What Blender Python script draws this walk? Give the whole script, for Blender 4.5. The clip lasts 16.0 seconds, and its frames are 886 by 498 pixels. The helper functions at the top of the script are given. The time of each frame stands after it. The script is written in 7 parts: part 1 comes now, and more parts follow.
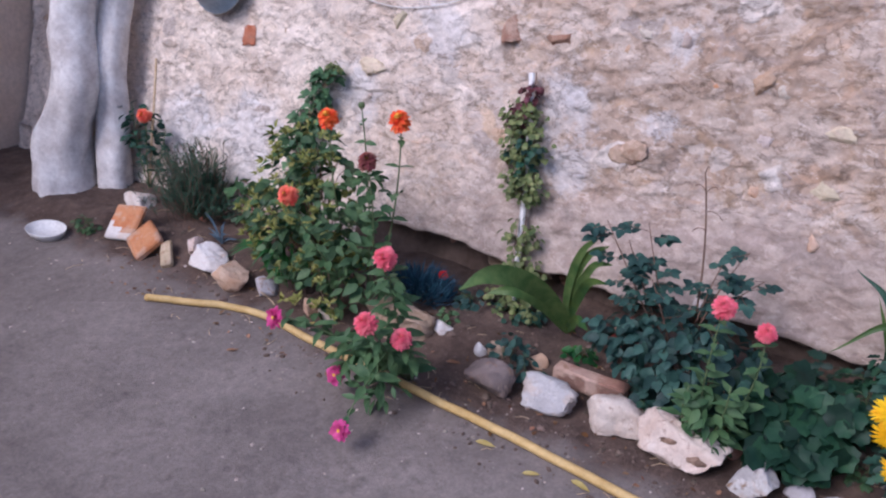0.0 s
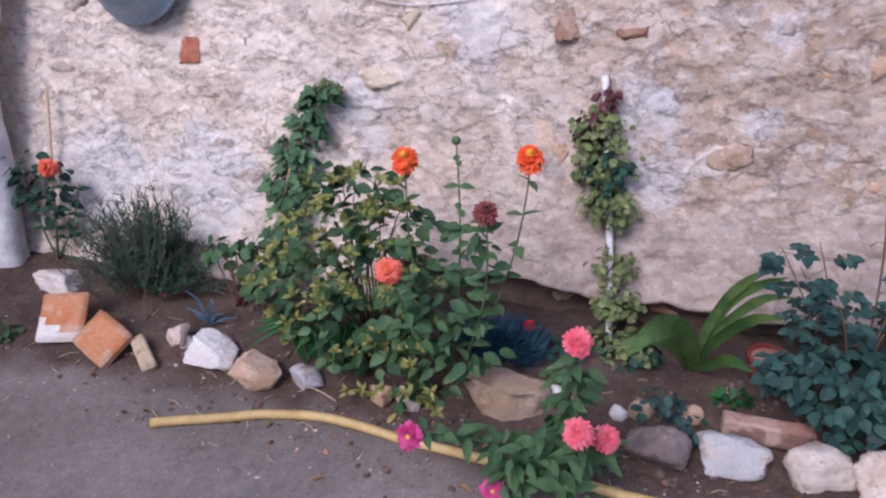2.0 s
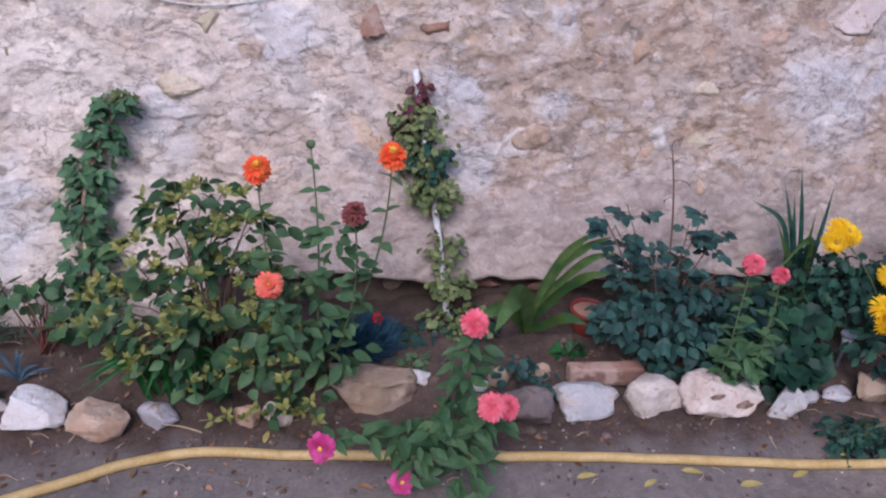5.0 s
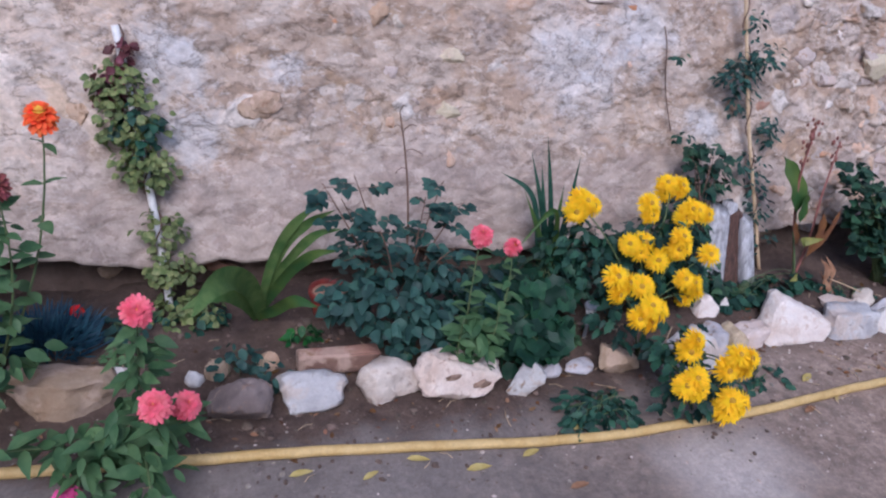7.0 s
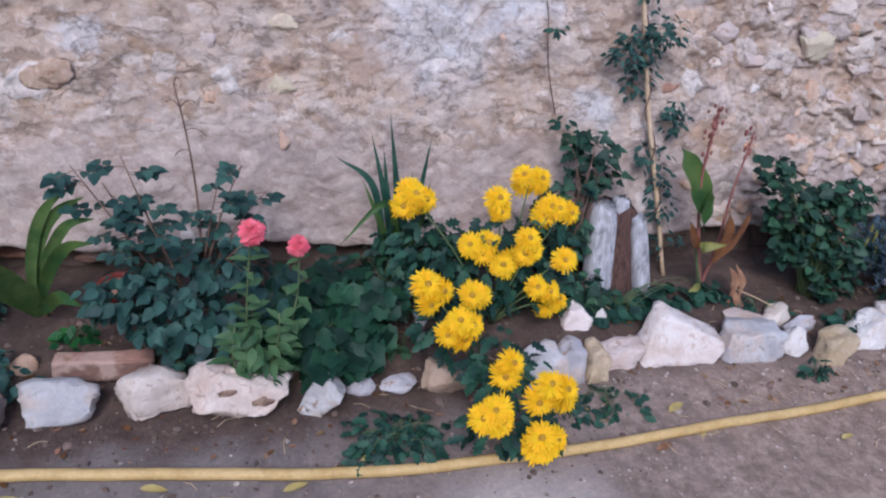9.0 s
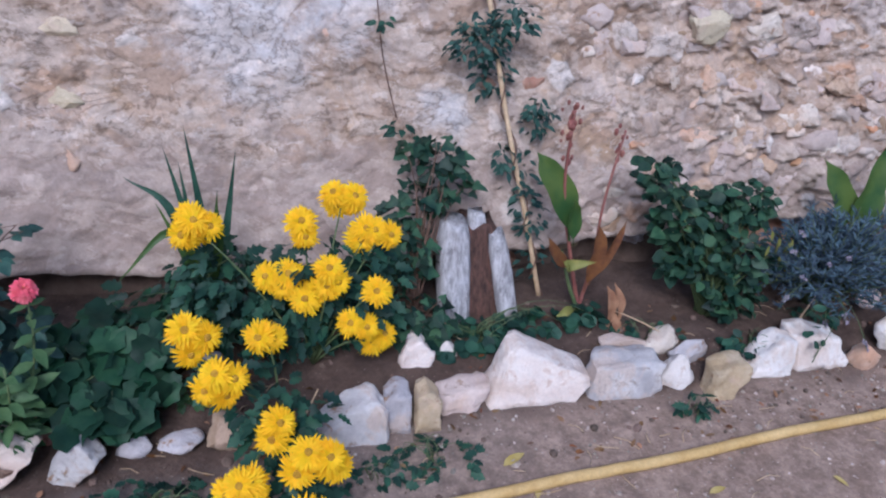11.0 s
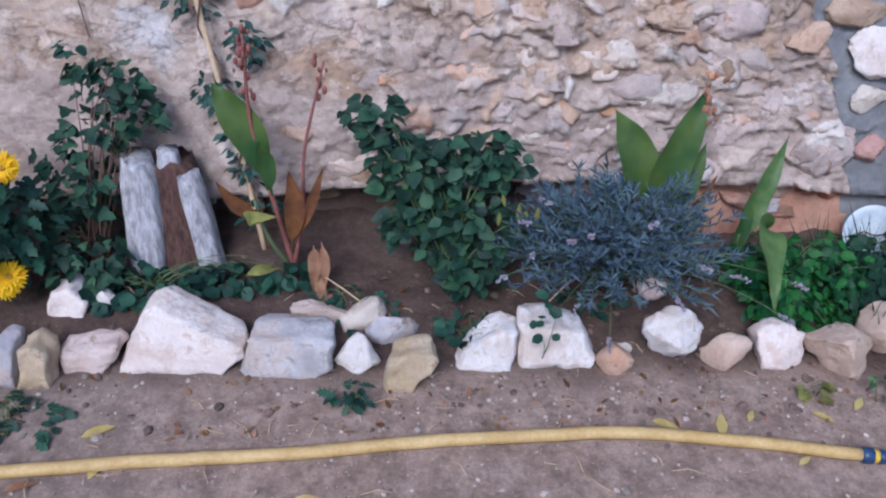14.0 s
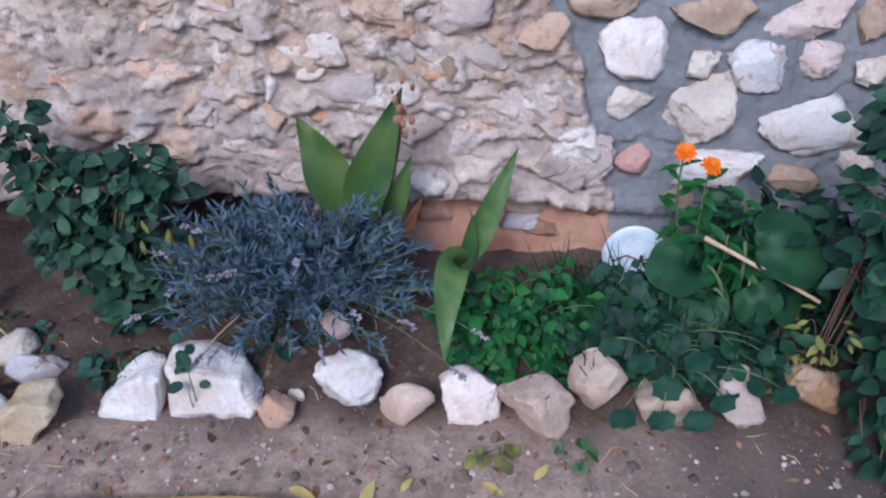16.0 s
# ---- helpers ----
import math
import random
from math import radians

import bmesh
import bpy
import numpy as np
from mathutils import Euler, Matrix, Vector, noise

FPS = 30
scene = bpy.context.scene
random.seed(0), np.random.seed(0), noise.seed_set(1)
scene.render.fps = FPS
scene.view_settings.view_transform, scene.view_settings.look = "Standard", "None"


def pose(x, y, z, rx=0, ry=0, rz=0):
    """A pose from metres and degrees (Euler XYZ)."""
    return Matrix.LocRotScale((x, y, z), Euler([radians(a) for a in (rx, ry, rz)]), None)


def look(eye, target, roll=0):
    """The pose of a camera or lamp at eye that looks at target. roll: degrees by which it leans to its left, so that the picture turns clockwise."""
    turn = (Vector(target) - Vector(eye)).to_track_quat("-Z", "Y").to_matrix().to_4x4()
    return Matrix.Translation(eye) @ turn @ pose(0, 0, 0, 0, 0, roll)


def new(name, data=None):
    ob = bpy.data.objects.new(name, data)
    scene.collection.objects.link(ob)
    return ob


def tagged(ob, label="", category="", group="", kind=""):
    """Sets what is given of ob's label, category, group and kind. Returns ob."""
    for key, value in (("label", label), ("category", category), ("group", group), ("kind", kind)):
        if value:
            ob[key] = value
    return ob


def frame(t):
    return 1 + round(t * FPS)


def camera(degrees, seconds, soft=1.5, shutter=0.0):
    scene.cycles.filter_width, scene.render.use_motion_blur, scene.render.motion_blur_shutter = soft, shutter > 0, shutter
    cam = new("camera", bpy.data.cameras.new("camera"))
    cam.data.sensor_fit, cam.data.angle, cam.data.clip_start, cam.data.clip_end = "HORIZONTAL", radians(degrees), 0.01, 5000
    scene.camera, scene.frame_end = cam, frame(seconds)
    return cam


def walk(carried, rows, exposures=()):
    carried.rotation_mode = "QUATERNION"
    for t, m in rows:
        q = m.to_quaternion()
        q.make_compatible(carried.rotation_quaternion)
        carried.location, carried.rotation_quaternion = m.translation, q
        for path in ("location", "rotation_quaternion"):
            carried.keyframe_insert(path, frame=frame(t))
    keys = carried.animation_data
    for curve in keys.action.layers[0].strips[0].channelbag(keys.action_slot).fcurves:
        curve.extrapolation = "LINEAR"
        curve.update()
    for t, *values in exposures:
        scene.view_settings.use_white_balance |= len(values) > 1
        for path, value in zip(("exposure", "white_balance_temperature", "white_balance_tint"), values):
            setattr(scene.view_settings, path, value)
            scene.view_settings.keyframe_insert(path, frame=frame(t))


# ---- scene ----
cam = camera(59.3, 16.0, 2.2)
PATH = [
    (0, (2.313, -1.427, 1.486), (1.313, 0.045, 0.573), -0.3),
    (0.5, (2.02, -1.417, 1.471), (1.154, 0.112, 0.515), -0.4),
    (1, (1.735, -1.366, 1.472), (0.982, 0.187, 0.462), -0.3),
    (1.5, (1.488, -1.286, 1.473), (0.785, 0.329, 0.526), 2.0),
    (2, (1.211, -1.326, 1.478), (0.736, 0.348, 0.494), 0.1),
    (2.5, (0.955, -1.317, 1.474), (0.546, 0.392, 0.518), 1.0),
    (3, (0.783, -1.264, 1.447), (0.469, 0.458, 0.48), 2.3),
    (3.5, (0.673, -1.293, 1.444), (0.532, 0.433, 0.443), 1.8),
    (4, (0.636, -1.318, 1.466), (0.647, 0.419, 0.473), 2.5),
    (4.5, (0.711, -1.356, 1.479), (0.869, 0.381, 0.5), 4.2),
    (5, (0.807, -1.376, 1.495), (1.082, 0.345, 0.513), 4.4),
    (7.3, (1.275, -1.262, 1.403), (1.959, 0.338, 0.417), 8.0),
    (7.5, (1.323, -1.196, 1.416), (2.029, 0.386, 0.416), 7.5),
    (8, (1.517, -1.203, 1.414), (2.139, 0.412, 0.413), 8.4),
    (8.5, (1.732, -1.234, 1.431), (2.267, 0.35, 0.333), 8.8),
    (9, (1.933, -1.192, 1.387), (2.437, 0.444, 0.352), 8.6),
    (9.2, (2.000, -1.172, 1.384), (2.467, 0.476, 0.351), 8.6),
    (11.5, (2.727, -1.006, 1.339), (3.114, 0.638, 0.268), 3.9),
    (12, (2.928, -1.017, 1.32), (3.185, 0.607, 0.182), 3.5),
    (12.5, (3.14, -1.041, 1.332), (3.336, 0.569, 0.161), 2.7),
    (13, (3.338, -0.992, 1.279), (3.572, 0.611, 0.107), 4.3),
    (13.5, (3.525, -0.891, 1.291), (3.702, 0.67, 0.054), 2.0),
    (14, (3.74, -0.87, 1.298), (3.787, 0.721, 0.087), 2.6),
    (14.5, (3.957, -0.888, 1.32), (3.917, 0.688, 0.09), 2.0),
    (15, (4.139, -0.819, 1.288), (4.185, 0.759, 0.061), 3.0),
    (15.5, (4.322, -0.679, 1.289), (4.36, 0.845, -0.006), 2.4),
    (16, (4.538, -0.555, 1.301), (4.498, 0.956, -0.009), 1.5),
]
walk(cam, [(t, look(eye, target, roll)) for t, eye, target, roll in PATH], [(0, 0.74, 5750, 23), (3, 0.78, 5750, 22), (4, 0.68, 5750, 23), (5, 0.63, 5650, 22), (7.5, 0.69, 5550, 17), (12.5, 0.71, 5400, 15), (16, 0.85, 5350, 14)])

# ---- light ----
SUN_UP, SUN_ROUND = 47.0, 200.0
world = bpy.data.worlds.new("sky")
scene.world = world
world.use_nodes = True
wn = world.node_tree
sky = wn.nodes.new("ShaderNodeTexSky")
sky.sky_type, sky.sun_disc = "NISHITA", False
sky.sun_elevation, sky.sun_rotation = radians(SUN_UP), radians(SUN_ROUND)
sky.air_density, sky.dust_density, sky.ozone_density = 1.0, 2.0, 1.0
wn.links.new(sky.outputs[0], wn.nodes["Background"].inputs[0])
wn.nodes["Background"].inputs[1].default_value = 0.11
sun = new("sun", bpy.data.lights.new("sun", "SUN"))
sun.data.energy, sun.data.angle, sun.data.color = 1.3, radians(26), (1.0, 0.96, 0.92)
sun.matrix_world = look((0, 0, 0), (-math.sin(radians(SUN_ROUND)) * math.cos(radians(SUN_UP)), -math.cos(radians(SUN_ROUND)) * math.cos(radians(SUN_UP)), -math.sin(radians(SUN_UP))))


# ---- materials ----
def nodes_of(name):
    m = bpy.data.materials.new(name)
    m.use_nodes = True
    nt = m.node_tree
    return m, nt, nt.nodes["Principled BSDF"]


def node(nt, kind, **inputs):
    n = nt.nodes.new(kind)
    for k, v in inputs.items():
        k = int(k[1:]) if k[0] == "i" and k[1:].isdigit() else k.replace("_", " ")
        if hasattr(v, "is_linked"):
            nt.links.new(v, n.inputs[k])
        else:
            n.inputs[k].default_value = v
    return n


def noise_of(nt, scale, detail=5.0, rough=0.6, distort=0.0, vec=None):
    pos = vec or nt.nodes.new("ShaderNodeNewGeometry").outputs["Position"]
    return node(nt, "ShaderNodeTexNoise", Vector=pos, Scale=scale, Detail=detail, Roughness=rough, Distortion=distort).outputs["Fac"]


def ramp(nt, fac, lo, hi):
    return node(nt, "ShaderNodeMapRange", i0=fac, i1=lo, i2=hi).outputs[0]


def mix(nt, fac, a, b, mode="MIX"):
    n = nt.nodes.new("ShaderNodeMix")
    n.data_type, n.blend_type = "RGBA", mode
    for k, v in ((0, fac), (6, a), (7, b)):
        if hasattr(v, "is_linked"):
            nt.links.new(v, n.inputs[k])
        else:
            n.inputs[k].default_value = v if k == 0 else (*v, 1)
    return n.outputs[2]


def bump_into(nt, shader, height, strength, distance=0.01):
    b = node(nt, "ShaderNodeBump", Strength=strength, Distance=distance, Height=height)
    nt.links.new(b.outputs[0], shader.inputs["Normal"])


def varied(nt, colour, amount, island=True):
    """Turns value and hue a little from piece to piece."""
    if island:
        rnd = nt.nodes.new("ShaderNodeNewGeometry").outputs["Random Per Island"]
    else:
        rnd = nt.nodes.new("ShaderNodeObjectInfo").outputs["Random"]
    value = node(nt, "ShaderNodeMapRange", i0=rnd, i3=1 - amount, i4=1 + amount).outputs[0]
    hue = node(nt, "ShaderNodeMapRange", i0=rnd, i3=0.5 + amount * 0.045, i4=0.5 - amount * 0.045).outputs[0]
    return node(nt, "ShaderNodeHueSaturation", Hue=hue, Value=value, Color=colour).outputs[0]


def plain(name, c1, c2, scale=9.0, rough=0.85, bump=0.4, fine=70.0, rand=0.0, island=False, metal=0.0, depth=0.01):
    """Two colours in patches, fine grain and relief."""
    m, nt, sh = nodes_of(name)
    col = mix(nt, ramp(nt, noise_of(nt, scale), 0.35, 0.65), c1, c2)
    grain = noise_of(nt, fine, 4.0, 0.7)
    col = mix(nt, 0.35, col, node(nt, "ShaderNodeMapRange", i0=grain, i1=0.25, i2=0.75, i3=0.35, i4=1.2).outputs[0], "MULTIPLY")
    if rand:
        col = varied(nt, col, rand, island)
    nt.links.new(col, sh.inputs["Base Color"])
    sh.inputs["Roughness"].default_value, sh.inputs["Metallic"].default_value = rough, metal
    if bump:
        bump_into(nt, sh, grain, bump, depth)
    return m


def stone_mat(name, c1, c2, stain=(0.34, 0.2, 0.12)):
    m, nt, sh = nodes_of(name)
    col = mix(nt, ramp(nt, noise_of(nt, 12.0, 6.0), 0.35, 0.65), c1, c2)
    col = mix(nt, ramp(nt, noise_of(nt, 9.0, 5.0, 0.65, 0.5), 0.52, 0.6), col, mix(nt, 0.5, col, (0.62, 0.46, 0.36)))
    col = mix(nt, ramp(nt, noise_of(nt, 24.0, 6.0, 0.7, 0.6), 0.56, 0.68), col, stain)
    grain = noise_of(nt, 95.0, 5.0, 0.75)
    col = mix(nt, 0.3, col, node(nt, "ShaderNodeMapRange", i0=grain, i1=0.25, i2=0.7, i3=0.45, i4=1.15).outputs[0], "MULTIPLY")
    col = varied(nt, col, 0.12, False)
    nt.links.new(col, sh.inputs["Base Color"])
    sh.inputs["Roughness"].default_value = 0.9
    lumps = node(nt, "ShaderNodeMapRange", i0=noise_of(nt, 34.0, 5.0, 0.7), i3=0.0, i4=1.4).outputs[0]
    h = node(nt, "ShaderNodeMath", i0=lumps, i1=grain)
    bump_into(nt, sh, h.outputs[0], 0.6, 0.012)
    return m


def leaf_mat(name, c1, c2, rough=0.5, rand=0.35, scale=25.0, thin=0.18):
    m, nt, sh = nodes_of(name)
    col = mix(nt, ramp(nt, noise_of(nt, scale, 3.0), 0.35, 0.65), c1, c2)
    col = varied(nt, col, rand, True)
    nt.links.new(col, sh.inputs["Base Color"])
    sh.inputs["Roughness"].default_value, sh.inputs["Specular IOR Level"].default_value = rough, 0.22
    bump_into(nt, sh, noise_of(nt, 160.0, 2.0), 0.25, 0.003)
    tr = node(nt, "ShaderNodeBsdfTranslucent", Color=col)
    mx = node(nt, "ShaderNodeMixShader", i0=thin, i1=sh.outputs[0], i2=tr.outputs[0])
    nt.links.new(mx.outputs[0], nt.nodes["Material Output"].inputs["Surface"])
    return m


def wall_mat():
    """Old lime plaster: flaking whitewash, bare ochre and grey coats, stones that show through, cracks."""
    m, nt, sh = nodes_of("lime_plaster")
    pos = nt.nodes.new("ShaderNodeNewGeometry").outputs["Position"]
    sep = node(nt, "ShaderNodeSeparateXYZ", i0=pos)

    def patch(scale, lo, hi, shift, detail=7.0, rough=0.68, distort=0.7, squash=1.25):
        where = node(nt, "ShaderNodeMapping", i0=pos, i1=shift, i3=(1.0, 1.0, squash)).outputs[0]
        return ramp(nt, noise_of(nt, scale, detail, rough, distort, where), lo, hi)

    def product(a, b):
        n = node(nt, "ShaderNodeMath", i0=a, i1=b)
        n.operation = "MULTIPLY"
        return n.outputs[0]

    def named(name):
        n = nt.nodes.new("ShaderNodeAttribute")
        n.attribute_name = name
        return n.outputs["Fac"]

    # the coats, from the oldest to the newest
    col = mix(nt, patch(2.4, 0.40, 0.60, (0, 0, 0)), (0.37, 0.25, 0.18), (0.55, 0.40, 0.305))
    col = mix(nt, patch(3.8, 0.52, 0.60, (1, 9, 4)), col, (0.44, 0.36, 0.33))
    col = mix(nt, patch(6.0, 0.55, 0.62, (5, 2, 8)), col, (0.50, 0.335, 0.21))
    col = mix(nt, product(patch(3.6, 0.50, 0.58, (7, 3, 1), 8.0, 0.66), 0.75), col, (0.68, 0.575, 0.505))
    col = mix(nt, product(patch(8.5, 0.57, 0.63, (2, 6, 3), 7.0, 0.66), 0.6), col, (0.73, 0.63, 0.56))
    col = mix(nt, product(patch(6.5, 0.57, 0.65, (11, 4, 6)), 0.7), col, (0.62, 0.385, 0.25))
    # whitewash over the end by the posts, bare earth-coloured plaster further on
    span = node(nt, "ShaderNodeMath", i0=sep.outputs[0], i1=noise_of(nt, 1.9, 6.0, 0.68)).outputs[0]
    white = product(node(nt, "ShaderNodeMapRange", i0=span, i1=0.5, i2=2.0, i3=1.0, i4=0.0).outputs[0], node(nt, "ShaderNodeMapRange", i0=patch(3.2, 0.36, 0.58, (4, 4, 2), 7.0, 0.66), i3=0.40, i4=0.92).outputs[0])
    col = mix(nt, white, col, (0.88, 0.755, 0.645))
    col = mix(nt, node(nt, "ShaderNodeMapRange", i0=span, i1=1.3, i2=2.2, i3=0.0, i4=0.42).outputs[0], col, (0.355, 0.255, 0.185))
    # smoother, darker mauve-grey plaster towards the foot, past the whitewashed end
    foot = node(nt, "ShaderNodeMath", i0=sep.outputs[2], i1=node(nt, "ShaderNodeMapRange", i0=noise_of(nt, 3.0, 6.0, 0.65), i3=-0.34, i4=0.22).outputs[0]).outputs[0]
    smooth_foot = product(node(nt, "ShaderNodeMapRange", i0=foot, i1=0.31, i2=0.42, i3=1.0, i4=0.0).outputs[0], node(nt, "ShaderNodeMapRange", i0=span, i1=1.0, i2=1.5, i3=0.0, i4=0.82).outputs[0])
    col = mix(nt, smooth_foot, col, mix(nt, patch(7.0, 0.35, 0.65, (3, 3, 9)), (0.285, 0.220, 0.190), (0.41, 0.325, 0.285)))
    # splashes of blue-white lime
    for spot, wide in (((0.27, 0.93, 0.62), 0.13), ((1.20, 0.99, 0.70), 0.11), ((1.26, 0.93, 0.5), 0.10), ((-0.66, 0.80, 0.34), 0.2), ((-0.25, 0.83, 0.36), 0.2), ((0.62, 1.02, 0.88), 0.14), ((1.52, 0.99, 0.67), 0.06), ((1.535, 1.09, 0.94), 0.05), ((2.5, 1.0, 0.75), 0.2), ((2.75, 1.03, 0.85), 0.16), ((3.02, 0.93, 0.56), 0.1)):
        far = node(nt, "ShaderNodeVectorMath", i0=pos, i1=spot)
        far.operation = "DISTANCE"
        edge = node(nt, "ShaderNodeMath", i0=far.outputs["Value"], i1=node(nt, "ShaderNodeMapRange", i0=noise_of(nt, 9.0, 6.0, 0.7), i3=-0.16, i4=0.16).outputs[0])
        col = mix(nt, node(nt, "ShaderNodeMapRange", i0=edge.outputs[0], i1=wide * 0.6, i2=wide * 1.15, i3=0.55, i4=0.0).outputs[0], col, (0.66, 0.67, 0.70))
    # stones that show through, each with its own tone
    tones = nt.nodes.new("ShaderNodeValToRGB")
    tones.color_ramp.interpolation = "CONSTANT"
    for k, (place, tone) in enumerate(((0.0, (0.46, 0.365, 0.315)), (0.2, (0.60, 0.52, 0.465)), (0.36, (0.50, 0.33, 0.21)), (0.47, (0.37, 0.31, 0.29)), (0.62, (0.51, 0.40, 0.32)), (0.76, (0.50, 0.27, 0.15)), (0.82, (0.70, 0.64, 0.59)), (0.93, (0.36, 0.27, 0.21)))):
        stop = tones.color_ramp.elements[k] if k < 2 else tones.color_ramp.elements.new(place)
        stop.position, stop.color = place, (*tone, 1)
    nt.links.new(named("stone_tone"), tones.inputs[0])
    stone = mix(nt, patch(24.0, 0.40, 0.66, (6, 1, 5)), tones.outputs[0], mix(nt, 0.55, tones.outputs[0], (0.62, 0.52, 0.45)))
    shows = named("stone_cover")
    col = mix(nt, product(ramp(nt, shows, 0.25, 0.6), 0.8), col, stone)
    # broken edges, cracks and grain
    flow = node(nt, "ShaderNodeMapping", i0=pos, i3=(1.0, 1.0, 1.5)).outputs[0]
    crust = noise_of(nt, 15.0, 9.0, 0.72, 0.6, flow)
    grain = noise_of(nt, 110.0, 4.0, 0.7)
    flaw = noise_of(nt, 7.5, 8.0, 0.66, 0.5, node(nt, "ShaderNodeMapping", i0=pos, i1=(3, 1, 2), i3=(1.0, 1.0, 1.7)).outputs[0])
    flake = ramp(nt, flaw, 0.495, 0.51)
    col = mix(nt, product(flake, 0.22), col, (0.72, 0.60, 0.51))
    rim = product(ramp(nt, flaw, 0.470, 0.494), node(nt, "ShaderNodeMapRange", i0=flaw, i1=0.494, i2=0.500, i3=1.0, i4=0.0).outputs[0])
    rough_part = node(nt, "ShaderNodeMapRange", i0=smooth_foot, i3=1.0, i4=0.25).outputs[0]
    col = mix(nt, product(product(rim, 0.65), rough_part), col, (0.23, 0.16, 0.12))
    chip = noise_of(nt, 19.0, 7.0, 0.68, 0.4, node(nt, "ShaderNodeMapping", i0=pos, i1=(8, 5, 2), i3=(1.0, 1.0, 1.8)).outputs[0])
    col = mix(nt, product(ramp(nt, chip, 0.58, 0.61), product(rough_part, 0.4)), col, (0.76, 0.67, 0.60))
    col = mix(nt, product(node(nt, "ShaderNodeMapRange", i0=chip, i1=0.36, i2=0.41, i3=1.0, i4=0.0).outputs[0], product(rough_part, 0.4)), col, (0.30, 0.205, 0.15))
    col = mix(nt, 0.42, col, node(nt, "ShaderNodeMapRange", i0=crust, i1=0.34, i2=0.60, i3=0.45, i4=1.22).outputs[0], "MULTIPLY")
    col = mix(nt, 0.35, col, node(nt, "ShaderNodeMapRange", i0=grain, i1=0.3, i2=0.7, i3=0.55, i4=1.15).outputs[0], "MULTIPLY")
    nt.links.new(col, sh.inputs["Base Color"])
    sh.inputs["Roughness"].default_value = 0.95
    high = node(nt, "ShaderNodeMath", i0=crust, i1=product(flake, 0.5)).outputs[0]
    high = node(nt, "ShaderNodeMath", i0=high, i1=product(rim, -0.6)).outputs[0]
    high = node(nt, "ShaderNodeMath", i0=high, i1=product(noise_of(nt, 48.0, 6.0, 0.75), 0.45)).outputs[0]
    bump = node(nt, "ShaderNodeBump", Distance=0.02, Height=high, Strength=product(rough_part, 0.55))
    nt.links.new(bump.outputs[0], sh.inputs["Normal"])
    return m


